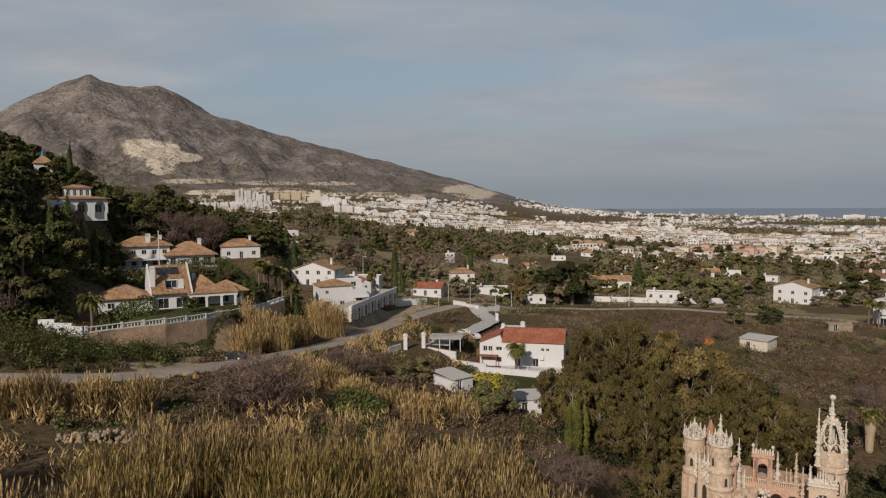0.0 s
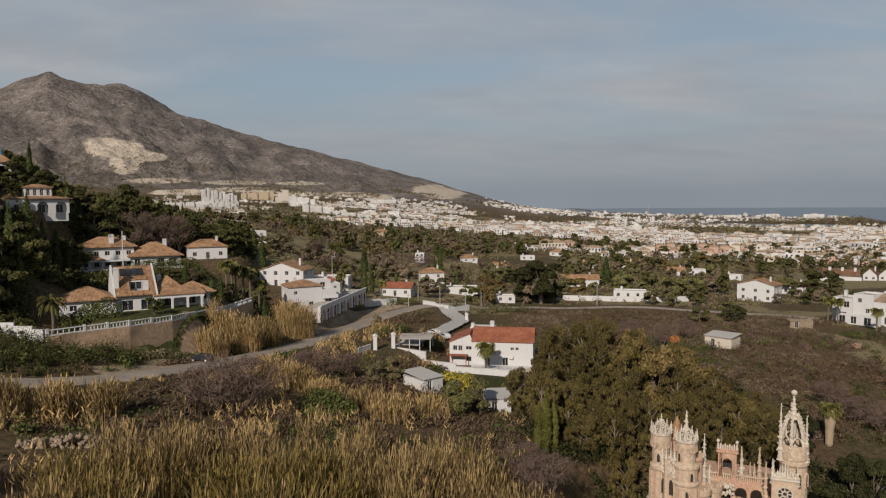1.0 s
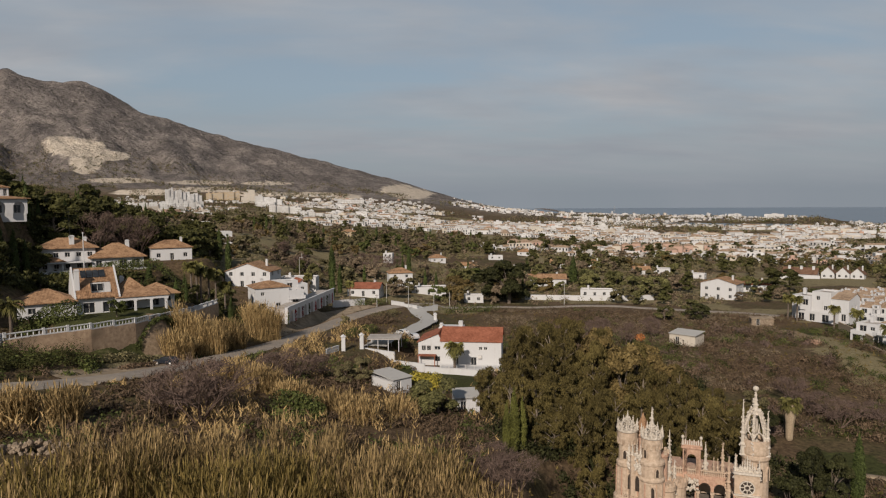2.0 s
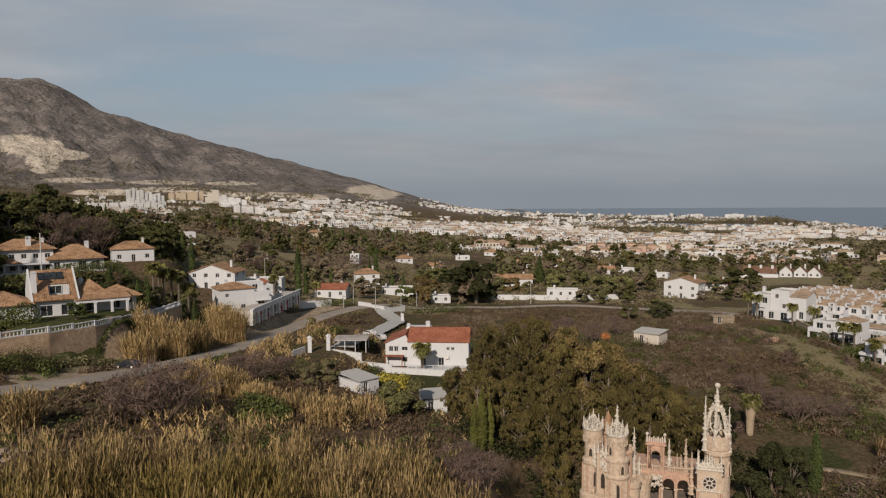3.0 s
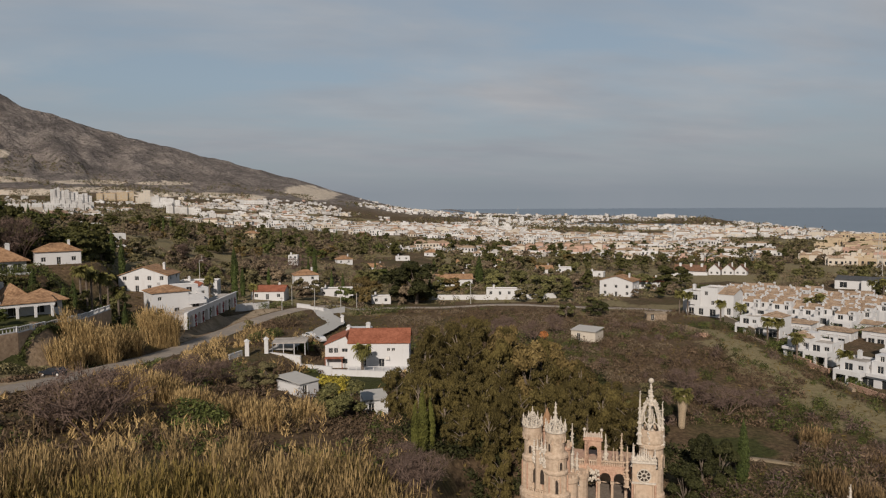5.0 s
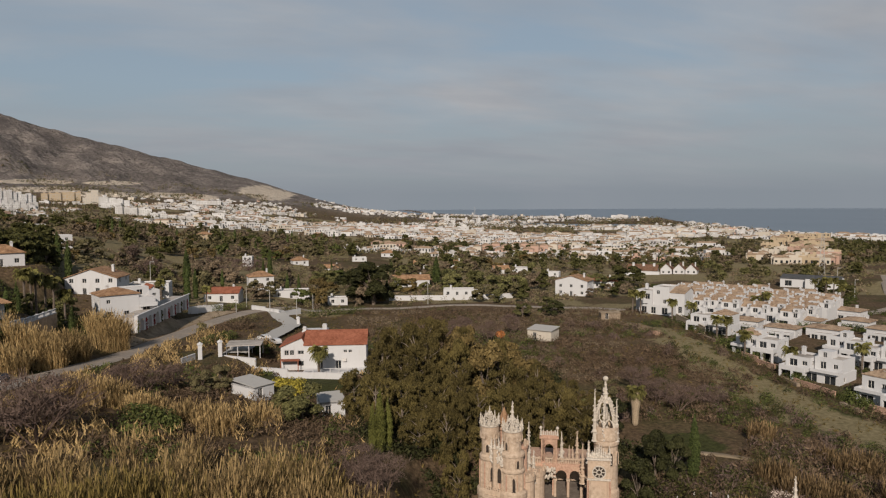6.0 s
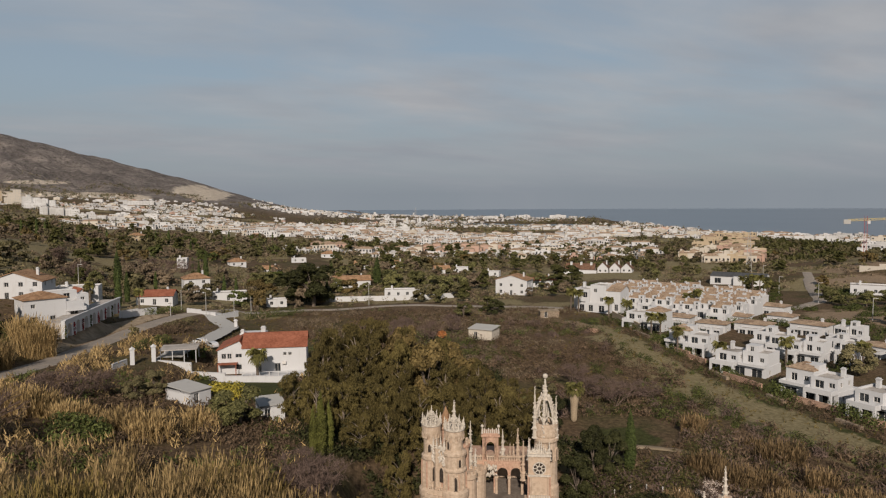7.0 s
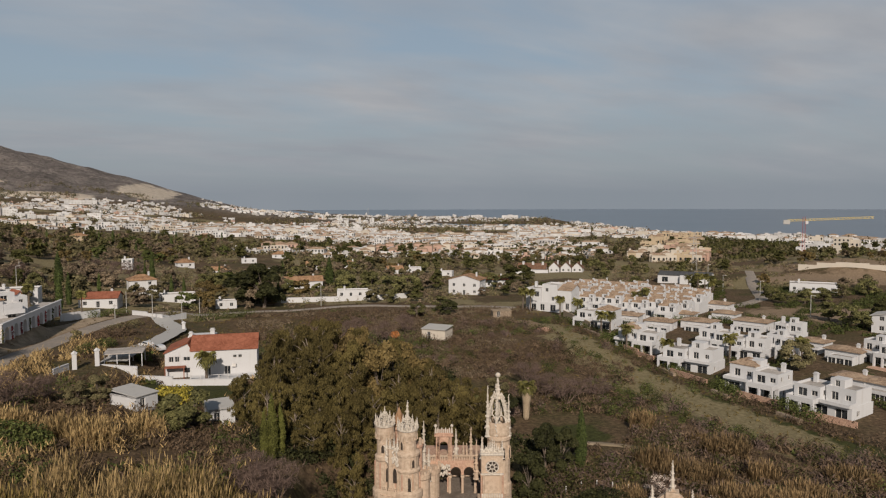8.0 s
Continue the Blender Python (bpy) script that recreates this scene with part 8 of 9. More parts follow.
CLUMPS = [(-14.3, 153, 5.2, 7.4, 1300), (-16.0, 146, 3.0, 5.6, 500), (-12.2, 159, 3.6, 7.0, 700), (-9.6, 173, 4.2, 8.8, 1100), (-30.6, 95, 3.2, 5.0, 620), (-26.9, 95, 2.0, 5.1, 460), (-24.0, 95, 2.0, 5.2, 460), (-33.6, 95, 2.6, 4.8, 460),
          (-12.0, 115, 3.0, 4.6, 480), (-9.8, 114, 3.8, 4.2, 560), (-7.2, 109, 3.0, 3.6, 350), (-3.8, 104, 3.5, 4.4, 450), (-2.0, 101, 3.0, 4.2, 350), (42.2, 103, 2.6, 3.8, 420), (41.2, 122, 2.2, 3.4, 240), (47.5, 112, 3.2, 3.8, 420), (45.6, 116, 1.8, 2.4, 140), (46.5, 100, 2.4, 3.4, 320), (50.2, 104, 2.2, 3.2, 260), (53.2, 99, 2.6, 3.2, 320), (28.0, 128, 2.0, 4.0, 160), (40.2, 90, 2.0, 2.6, 200), (1.5, 107, 2.4, 3.6, 240), (44.4, 99, 3.2, 3.8, 420), (48.6, 93, 3.8, 3.2, 480), (51.6, 94, 3.8, 3.2, 480), (54.4, 96, 3.6, 3.2, 420), (49.4, 86, 3.0, 3.0, 320), (45.0, 88, 2.2, 2.8, 220), (56.0, 108, 3.4, 3.0, 360)]
for k, (az, d, r, h, n) in enumerate(CLUMPS):
    reed_clump(az, d, r, h, n, "tall clump of dry straw-coloured giant reeds", 200 + 3 * k)


def bush_quads(x, y, r, h, leaves, size, seed, droop=0.0, long=1.6):
    g = np.random.default_rng(seed)
    n = len(x)
    z = gz(x, y)
    u = unit(n * leaves)
    u[:, 2] = np.abs(u[:, 2])
    k = np.repeat(np.arange(n), leaves)
    rad = 1 - 0.5 * g.random(n * leaves) ** 2
    lump = 0.75 + 0.5 * g.random(n * leaves)
    c = np.stack([x[k] + u[:, 0] * r[k] * rad * lump, y[k] + u[:, 1] * r[k] * rad * lump, z[k] - 0.1 + u[:, 2] * h[k] * rad * lump], -1)
    return leaf_quads(c, u, size, droop, long)


CLEARINGS = [(5.6, 141, 11), (36.5, 121, 9), (33.5, 120, 8), (24.9, 92, 12), (-21, 155, 17), (-9.0, 206, 12), (-6, 206, 8), (6.6, 160, 13), (-4.6, 192, 7)]


def open_ground(x, y, d):
    ok = np.ones(len(x), bool)
    for az, dd, r in CLEARINGS:
        ok &= np.hypot(x - dd * math.sin(radians(az)), y - dd * math.cos(radians(az))) > r
    az = np.degrees(np.arctan2(x, y))
    road = np.interp(az, [-46, -40, -32.7, -27.6, -22.2, -16.9, -13.2, -8.6, -4.0, -1.5, 0.6, 3], [115, 115, 114.5, 114.5, 119.5, 131, 146, 166, 203, 222, 236, 246])
    ok &= ~((az < 3) & (np.abs(d - road) < np.where(az < -12, 5.0, 9.0)))
    lane = np.interp(az, [2.5, 6, 10, 14.4, 18.7, 24.4, 28, 31], [246, 250, 252, 256, 258, 254, 250, 243])
    ok &= ~((az > 2.5) & (az < 31) & (np.abs(d - lane) < 4))
    path = np.interp(az, [33, 36, 40.5, 44, 48, 52.5, 58], [228, 211, 187, 170, 156, 144, 134])
    ok &= ~((az > 33) & (d > path - 3) & (d < 360))
    return ok


def low_by_road(az, d):
    """Brush grows lower towards the road edge."""
    road = np.interp(az, [r[0] for r in ROADLINE], [r[1] for r in ROADLINE])
    return np.where(d < road, np.clip((road - d - 5) / 22, 0.12, 1.0), 1.0)


def off_strip(az, d, wide):
    """True away from the open grass strip below the estate."""
    band = np.interp(az, [30, 33.4, 35.5, 38.2, 41, 44.6, 48.4, 52.4, 58], [216, 204, 187, 169, 155, 142, 132, 124, 116])
    return ~((az > 32) & (np.abs(d - band - 3) < wide))


def scrub():
    # dry brushwood on the open slope
    x, y, az, d = scatter(9500, 9, 60, 84, 245, 51)
    dens = fbm(x / 16, y / 16, 4, 15)
    band = np.interp(az, [30, 33.4, 35.5, 38.2, 41, 44.6, 48.4, 52.4, 58], [216, 204, 187, 169, 155, 142, 132, 124, 116])
    swath = (az > 32) & (np.abs(d - band - 3) < 8)
    keep = open_ground(x, y, d) & (dens > np.where(swath, 0.32, -0.12)) & ~((az < 20) & (d < 100))
    x, y, d, dens = x[keep], y[keep], d[keep], dens[keep]
    g = np.random.default_rng(6)
    r = 0.6 + 1.2 * g.random(len(x)) ** 2
    h = r * g.uniform(0.8, 1.5, len(x))
    tagged(new("dry_scrub", quads_mesh("dry_scrub", bush_quads(x, y, r, h, 34, 0.15, 7, -0.6, 4.0), DRYSHRUB)), "dry brown brushwood covering the open slope", "shrubs", kind="stuff")
    # pale grass and low scrub on the field below the lane
    x, y, az, d = scatter(2600, 8.5, 31, 150, 244, 97)
    keep = open_ground(x, y, d) & (fbm(x / 11, y / 11, 3, 98) > -0.08)
    x, y = x[keep], y[keep]
    r = 0.5 + 1.0 * g.random(len(x)) ** 2
    tagged(new("field_scrub", quads_mesh("field_scrub", bush_quads(x, y, r, r * 1.1, 36, 0.16, 99, -0.5, 3.0), WINTER)), "pale winter scrub on the field below the lane", "shrubs", kind="stuff")
    # green bushes among it
    x, y, az, d = scatter(2600, 9, 60, 84, 245, 52)
    dens = fbm(x / 22, y / 22, 3, 19)
    keep = open_ground(x, y, d) & (dens > 0.1) & ~((az < 20) & (d < 100)) & off_strip(az, d, 5)
    x, y = x[keep], y[keep]
    r = 0.8 + 1.3 * g.random(len(x)) ** 2
    tagged(new("green_scrub", quads_mesh("green_scrub", bush_quads(x, y, r, r * 1.1, 100, 0.17, 8), SHRUB)), "low dark green bushes on the slope", "shrubs", kind="stuff")
    # grass tufts
    x, y, az, d = scatter(9000, -45, 60, 80, 240, 53)
    keep = open_ground(x, y, d)
    x, y = x[keep], y[keep]
    r = 0.25 + 0.35 * g.random(len(x))
    tagged(new("grass_tufts", quads_mesh("grass_tufts", bush_quads(x, y, r, r * 1.3, 6, 0.16, 9, -0.9, 4.0), REEDGREEN)), "rough grass tufts over the ground", "grass", kind="stuff")
    x, y, az, d = scatter(5000, -46, 10, 70, 205, 55)
    road = np.interp(az, [-46, -27.6, -22.2, -16.9, -13.2, -8.6, -4.0, 0.6, 10], [115, 114.5, 119.5, 131, 146, 166, 203, 190, 160])
    dens = fbm(x / 8, y / 8, 3, 27)
    keep = open_ground(x, y, d) & (d < road - 3.5) & (d > np.interp(az, [-46, -22, -16, -8, 0, 4, 8, 10], [72, 72, 79, 85, 84, 78, 70, 66])) & (dens > -0.2) & ~((az > -4.8) & (d > 150) & (d < 168))
    x, y, dens, az, d = x[keep], y[keep], dens[keep], az[keep], d[keep]
    r = (0.7 + 1.2 * g.random(len(x))) * low_by_road(az, d) ** 0.7
    sel = fbm(x / 11, y / 11, 2, 29) + 0.2 * g.normal(size=len(x)) > 0.17
    tagged(new("brushwood", quads_mesh("brushwood", bush_quads(x[~sel], y[~sel], r[~sel], r[~sel] * 1.2, 44, 0.2, 56, -0.7, 4.0), DRYSHRUB)), "dense brown winter brushwood below the road", "shrubs", kind="stuff")
    tagged(new("low_reeds", quads_mesh("low_reeds", bush_quads(x[sel], y[sel], r[sel] * 0.8, r[sel] * 1.9, 40, 0.16, 58, -1.4, 6.0), REED)), "tufts of dry reed and tall grass", "reeds", kind="stuff")
    # larger bushes on the open slope
    x, y, az, d = scatter(1050, 17, 58, 92, 236, 60)
    path = np.interp(az, [17, 33, 36, 40.5, 44, 48, 52.5, 58], [240, 222, 205, 181, 164, 150, 138, 128])
    keep = open_ground(x, y, d) & (d < path - 6) & ~((az < 29) & (d < 152)) & (fbm(x / 14, y / 14, 2, 64) > -0.1) & off_strip(az, d, 7)
    x, y = x[keep], y[keep]
    r = 1.0 + 1.3 * g.random(len(x)) ** 1.5
    k = g.integers(0, 4, len(x))
    for name, sel, mat, leaf, label in (("twiggy_bushes", k == 0, TWIG, (0.16, -0.6, 5.0), "leafless purple-brown bushes on the slope"), ("tawny_bushes", k == 1, DRYSHRUB, (0.18, -0.6, 4.0), "tawny dry bushes on the slope"), ("dark_bushes", k == 2, PINE, (0.2, 0.0, 1.6), "dark green bushes on the slope"), ("olive_bushes", k == 3, SHRUB, (0.2, 0.0, 1.7), "deep green bushes on the slope")):
        tagged(new(name, quads_mesh(name, bush_quads(x[sel], y[sel], r[sel], r[sel] * 1.15, 150, leaf[0], 61, leaf[1], leaf[2]), mat)), label, "shrubs", kind="stuff")
    x, y, az, d = scatter(900, -46, -20.5, 117, 142, 59)
    road = np.interp(az, [-46, -27.6, -22.2, -20], [115, 114.5, 119.5, 124])
    keep = (d > road + 4.5 + 6 * (az > -24.5)) & (d < np.interp(az, [-46, -30, -27.5, -22, -20.5], [142, 139, 132, 134, 130])) & ~((az > -22.5) & (d < road + 9))
    x, y, d = x[keep], y[keep], d[keep]
    r = (1.0 + 1.6 * g.random(len(x)) ** 2) * np.clip((d - np.interp(az[keep], [-46, -27.6, -22.2, -20], [115, 114.5, 119.5, 124]) - 2) / 9, 0.35, 1.0)
    tagged(new("verge_thicket", quads_mesh("verge_thicket", bush_quads(x, y, r, r * g.uniform(0.7, 1.9, len(x)), 240, 0.15, 62), PINE)), "dense dark evergreen thicket above the road", "shrubs", kind="stuff")
    # bushy growth at the foot of the slope
    x, y, az, d = scatter(1500, 33, 60, 76, 122, 66)
    v = fbm(x / 9, y / 9, 3, 67)
    keep = open_ground(x, y, d) & (v > -0.16) & ~((az < 41) & (d > 96) & (v < 0.1))
    x, y, v = x[keep], y[keep], v[keep]
    r = 0.8 + 1.1 * g.random(len(x))
    k = (v + 0.25 * g.normal(size=len(x)) > -0.02).astype(int) + (g.random(len(x)) < 0.25) * 2
    for name, sel, mat, leaf, label in (("foot_brush", k == 0, DRYSHRUB, (0.17, -0.9, 4.5), "dry brown brush at the foot of the slope"), ("foot_shrubs", k == 1, PINE, (0.17, 0.0, 1.7), "dark evergreen shrubs at the foot of the slope"), ("foot_twigs", k >= 2, TWIG, (0.15, -0.6, 5.0), "grey leafless twigs at the foot of the slope")):
        tagged(new(name, quads_mesh(name, bush_quads(x[sel], y[sel], r[sel], r[sel] * 1.3, 90, leaf[0], 68, leaf[1], leaf[2]), mat)), label, "shrubs", kind="stuff")
    # dark shrubs on the near verge and around the road
    x, y, az, d = scatter(2300, -46, 9, 72, 150, 54)
    road = np.interp(az, [-46, -27.6, -22.2, -16.9, -13.2, -8.6, -4.0, 9], [115, 114.5, 119.5, 131, 146, 166, 203, 300])
    dens = fbm(x / 12, y / 12, 3, 23)
    keep = open_ground(x, y, d) & (((d > road + 6) & (az < -20.5) & (dens > -0.3)) | ((d > np.where(az < -17, 78, 88)) & (d < road - 4) & (dens > np.where(d < 95, -0.12, 0.0))))
    keep &= ~((az > -22) & (az < -15) & (d > road)) & ~((az < -22) & (d > 134))
    x, y, d, az, road = x[keep], y[keep], d[keep], az[keep], road[keep]
    r = 0.9 + 1.5 * g.random(len(x)) ** 2
    r = r * low_by_road(az, d) ** 0.6
    h = r * np.where(d > road, 1.3, 0.9)
    sel = g.random(len(x)) < np.where(d > road, 0.85, 0.35)
    tagged(new("dark_shrubs", quads_mesh("dark_shrubs", bush_quads(x[sel], y[sel], r[sel], h[sel], 110, 0.26, 10), SHRUB)), "dense dark green shrubs along the road verge", "shrubs", kind="stuff")
    tagged(new("brown_shrubs", quads_mesh("brown_shrubs", bush_quads(x[~sel], y[~sel], r[~sel], h[~sel], 80, 0.18, 11, -0.5, 3.0), DRYSHRUB)), "brown bramble thickets between reeds and road", "shrubs", kind="stuff")


scrub()


def undergrowth():
    x, y, az, d = scatter(860, 8.8, 34, 96, 152, 57)
    keep = open_ground(x, y, d) & ~((az > 26) & (d > 134)) & ~((az < 10) & (d > 122)) & ~((az > 29) & (d > 116))
    x, y = x[keep], y[keep]
    g = np.random.default_rng(58)
    r = g.uniform(1.0, 2.4, len(x))
    # filler growth: the shade under the trees is in its leaf colour
    tagged(new("undergrowth", quads_mesh("undergrowth", bush_quads(x, y, r, r * 1.2, 110, 0.26, 59, 0.6, 2.0), SHADELEAF)), "undergrowth beneath the eucalyptus grove, shade painted into its leaves", "shrubs", kind="stuff")


undergrowth()


def hill_cover():
    x, y, az, d = scatter(7000, -46, -8.5, 140, 250, 65)
    keep = ~((az > -28.5) & (d < 172)) & ~((az > -21) & (az < -13.5) & (d > 196)) & ~((az > -16.5) & (d < 178))
    for pa, pd, pr in ((-9.1, 205, 11), (-6.0, 207, 8), (-10.2, 236, 11), (-20, 209, 14), (-23.6, 208, 13), (-16, 230, 11), (-27.5, 206, 10), (-17, 168, 8)):
        keep &= np.hypot(x - pd * math.sin(radians(pa)), y - pd * math.cos(radians(pa))) > pr
    keep &= open_ground(x, y, d) & ~((az > -30.5) & (az < -25) & (d > 196) & (d < 216)) & ~((az > -24.5) & (d > 200) & (d < 234))
    x, y = x[keep], y[keep]
    g = np.random.default_rng(66)
    r = g.uniform(1.2, 2.6, len(x))
    tagged(new("hill_shrubs", quads_mesh("hill_shrubs", bush_quads(x, y, r, r * 1.3, 44, 0.48, 67), PINE)), "dark evergreen shrubs covering the villa hill", "shrubs", kind="stuff")


hill_cover()


def estate_planting():
    x, y, az, d = scatter(4200, 33, 61, 132, 352, 68)
    front = np.interp(az, [33, 36, 40.5, 44, 48, 52.5, 58], [228, 211, 187, 170, 156, 144, 134])
    keep = (d > front) & (fbm(x / 9, y / 9, 2, 69) > 0.02) & ((np.abs(az - 48.6) > 1.5) | (d < 290))
    for a, dd, _, w, *_ in ESTATE + TILED:
        keep &= np.hypot(x - dd * math.sin(radians(a)), y - dd * math.cos(radians(a))) > 7.5
    x, y = x[keep], y[keep]
    g = np.random.default_rng(70)
    r = g.uniform(0.7, 1.7, len(x))
    tagged(new("estate_shrubs", quads_mesh("estate_shrubs", bush_quads(x, y, r, r * 1.25, 70, 0.3, 72), SHRUB)), "dark garden shrubs between the white houses", "shrubs", kind="stuff")


estate_planting()


def hedge(az0, d0, az1, d1, w, h, label, mat=None, n=900, leaf=0.24):
    g = np.random.default_rng(int(d0 * 10))
    n = int(n * 1.5)
    a, b = spot(az0, d0), spot(az1, d1)
    f = g.random(n)
    cx, cy = a.x + (b.x - a.x) * f, a.y + (b.y - a.y) * f
    u = unit(n)
    u[:, 2] = np.abs(u[:, 2])
    lump = 0.8 + 0.4 * (vnoise(f * 14, f * 3 + d0, 5) + 0.5)
    c = np.stack([cx + u[:, 0] * w * lump, cy + u[:, 1] * w * lump, gz(cx, cy) + u[:, 2] * h * lump], -1)
    ob = new("hedge", quads_mesh("hedge", leaf_quads(c, u, leaf), mat or SHRUB))
    tagged(ob, label, "hedge", kind="stuff")


hedge(-26.6, 147.5, -22.8, 149, 1.6, 3.4, "thick green garden hedge behind the balustrade", n=2200)
hedge(-18.8, 177, -13.2, 186, 1.5, 4.4, "tall dark clipped hedge behind the villa", n=2600)
hedge(-21.6, 135, -17.2, 141, 1.3, 1.5, "low green bushes under the stone wall", OLIVE, 1500)
hedge(-20.0, 131, -17.8, 136, 0.9, 0.9, "dry grass at the foot of the stone wall", DRYSHRUB, 500)
hedge(-2.2, 236, 0.4, 244, 1.2, 2.2, "dark hedge along the road bend", n=900)
hedge(5.2, 236, 9.8, 244, 1.3, 2.4, "dark hedge above the white house", n=1300)
hedge(34.0, 222, 37.6, 200, 1.0, 1.6, "dark hedge below the estate wall", n=900)
hedge(38.0, 194, 41.0, 180, 1.4, 2.2, "dark hedge in front of the estate villas", n=1100)
hedge(46.6, 158, 48.2, 150, 1.4, 2.2, "dark shrubs in an estate garden", n=800)
hedge(50.8, 146, 53.6, 138, 1.6, 2.4, "dark shrubs in an estate garden", n=900)
hedge(42.6, 172, 44.2, 164, 1.3, 2.0, "dark shrubs in an estate garden", n=700)
hedge(42.0, 232, 47.6, 236, 1.2, 2.0, "dark hedge between the estate rows", n=1200)
# leaf colour of these two hedges includes the shade around the castle
hedge(33.2, 90, 39.5, 88, 2.2, 2.6, "dark evergreen shrubs beside the castle", SHADELEAF, 5200, 0.2)
hedge(40.0, 84, 50.0, 80, 2.4, 2.2, "low dark shrubs below the slope", SHADELEAF, 4200, 0.2)
hedge(-8.3, 100, -5.6, 101, 2.6, 3.4, "broad bright green shrub among the reeds", SHRUB, 2000)
hedge(-2.4, 194, 0.2, 214, 2.6, 1.3, "dry brown brush between road and driveway", DRYSHRUB, 1500)
hedge(-0.8, 206, 1.2, 224, 2.0, 1.5, "grey-green bushes between road and driveway", OLIVE, 800)
hedge(-3.0, 172, -0.6, 186, 1.6, 2.2, "dark green bushes on the bank", SHRUB, 900)
hedge(-1.2, 196, 1.4, 204, 1.2, 1.6, "dry bushes on the bank", DRYSHRUB, 700)
hedge(2.6, 131, 4.6, 132, 1.7, 3.0, "spiky yellow-green shrub below the garden wall", YUCCA, 1500)
hedge(-20.0, 141.5, -16.0, 154, 0.5, 0.7, "low garden planting behind the balustrade", SHRUB, 700)


RUST = foliage("rusty_leaves", (0.14, 0.05, 0.02), (0.36, 0.15, 0.06), 0.5)
hedge(20.8, 184, 21.2, 185, 1.0, 1.6, "rust-coloured shrub on the slope", RUST, 500)
hedge(32.9, 193, 33.6, 195, 1.0, 1.0, "heap of terracotta rubble in the grass", BRICK, 260)
hedge(-21.6, 200, -15.0, 204, 1.6, 2.6, "dark hedge below the terrace villa", SHRUB, 2200)
hedge(-24.4, 196, -21.6, 200, 1.6, 2.4, "dark hedge below the terrace villa", SHRUB, 1200)


def creepers():
    m, length, n = ARCADE
    t = thing("creeper", m, "red and green flowering creepers between the arches", "plant")
    for k in range(n + 1):
        c = np.array([0, -0.15, 1.6]) + unit(70) * np.array([0.35, 0.12, 1.5])
        c[:, 0] += k / n * length * 0.95 - length / 2
        part("stem", quads_mesh("stem", leaf_quads(c, unit(70), 0.3), CREEPER if k % 3 else SHRUB), None, t)


CREEPER = foliage("red_creeper", (0.1, 0.015, 0.02), (0.3, 0.05, 0.05), 0.5)
creepers()


# ================= middle distance: trees between the houses =================
def middle_trees():
    """Joined trees between the houses; sight lines to the houses stay open."""
    spots = [(a, d) for a, d, *_ in HOUSES] + [(a, d) for a, d, *_ in ESTATE] + [(a, d) for a, d, *_ in TILED]
    pts = [(d * math.sin(radians(a)), d * math.cos(radians(a)), d, a) for a, d in spots]
    shapes = {}
    for kind in ("olive", "green", "pine", "cypress", "round", "gold", "brown"):
        for v in range(2):
            for fine in (True, False):
                trunk, crown_mesh = tree_meshes(kind, 300 + v * 5 + len(kind), 1300 if fine else 520)
                co = np.empty(len(crown_mesh.vertices) * 3)
                crown_mesh.vertices.foreach_get("co", co)
                shapes[kind, v, fine] = co.reshape(-1, 3, 3), crown_mesh.materials[0]
    found = {}
    n = 0
    for k in range(9000):
        az = rnd_tree.uniform(-24, 62)
        d = math.sqrt(rnd_tree.uniform(195 ** 2, 700 ** 2))
        x, y = d * math.sin(radians(az)), d * math.cos(radians(az))
        if -3 < az < 33 and d < 262 or az >= 33 and d < 345 or az < -4 and d < 236:
            continue
        if 30.5 < az < 37.2 and 330 < d < 445 or 41.8 < az < 46.8 and 340 < d < 395:
            continue
        if d < 560 and abs(az - 48.6) < 1.2 or az > 46 and 300 < d < 420 and rnd_tree.random() < 0.6:
            continue
        if az < 33 and not open_ground(np.array([x]), np.array([y]), np.array([d]))[0]:
            continue
        if float(fbm(x / 60, y / 60, 3, 44)) < -0.2:
            continue
        blocked = False
        for hx, hy, hd, ha in pts[::2] if k % 3 else pts:
            hid = math.hypot(x - hx, y - hy)
            if hid < 8 or (d < hd and hid < (13 if hd > 340 else 16) and abs(az - ha) < 330 / hd):
                blocked = True
                break
        if blocked or not clear(az, d, 2.0):
            continue
        # paler kinds outnumber dark ones, partly in place of haze
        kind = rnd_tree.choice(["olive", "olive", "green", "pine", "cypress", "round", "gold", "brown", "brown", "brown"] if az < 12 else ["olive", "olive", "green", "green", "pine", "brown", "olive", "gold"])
        h = rnd_tree.uniform(4.5, 8.5) if kind not in ("cypress", "pine") else rnd_tree.uniform(7, 11)
        if az > 25:
            h *= 0.8
        w = h / 10 * (rnd_tree.uniform(0.9, 1.35) if kind != "cypress" else 0.9)
        q, mat = shapes[kind, k % 2, d < 380]
        t = rnd_tree.uniform(0, 6.28)
        c, sn = math.cos(t), math.sin(t)
        o = np.stack([(q[..., 0] * c - q[..., 1] * sn) * w + x, (q[..., 0] * sn + q[..., 1] * c) * w + y, q[..., 2] * h / 10 + float(gz(x, y))], -1)
        found.setdefault(kind, [mat]).append(o)
        n += 1
        if n >= 1150:
            break
    words = {"olive": "grey-green olive trees between the houses", "green": "dark evergreen trees between the houses", "pine": "dark pines between the houses", "cypress": "dark cypresses between the houses", "round": "rounded green garden trees between houses", "gold": "yellow-brown garden trees between houses", "brown": "leafless grey-brown trees between houses"}
    for kind, rows in found.items():
        tagged(new(kind + "_trees", quads_mesh(kind + "_trees", np.concatenate(rows[1:]), rows[0])), words[kind], "trees", kind="stuff")


middle_trees()


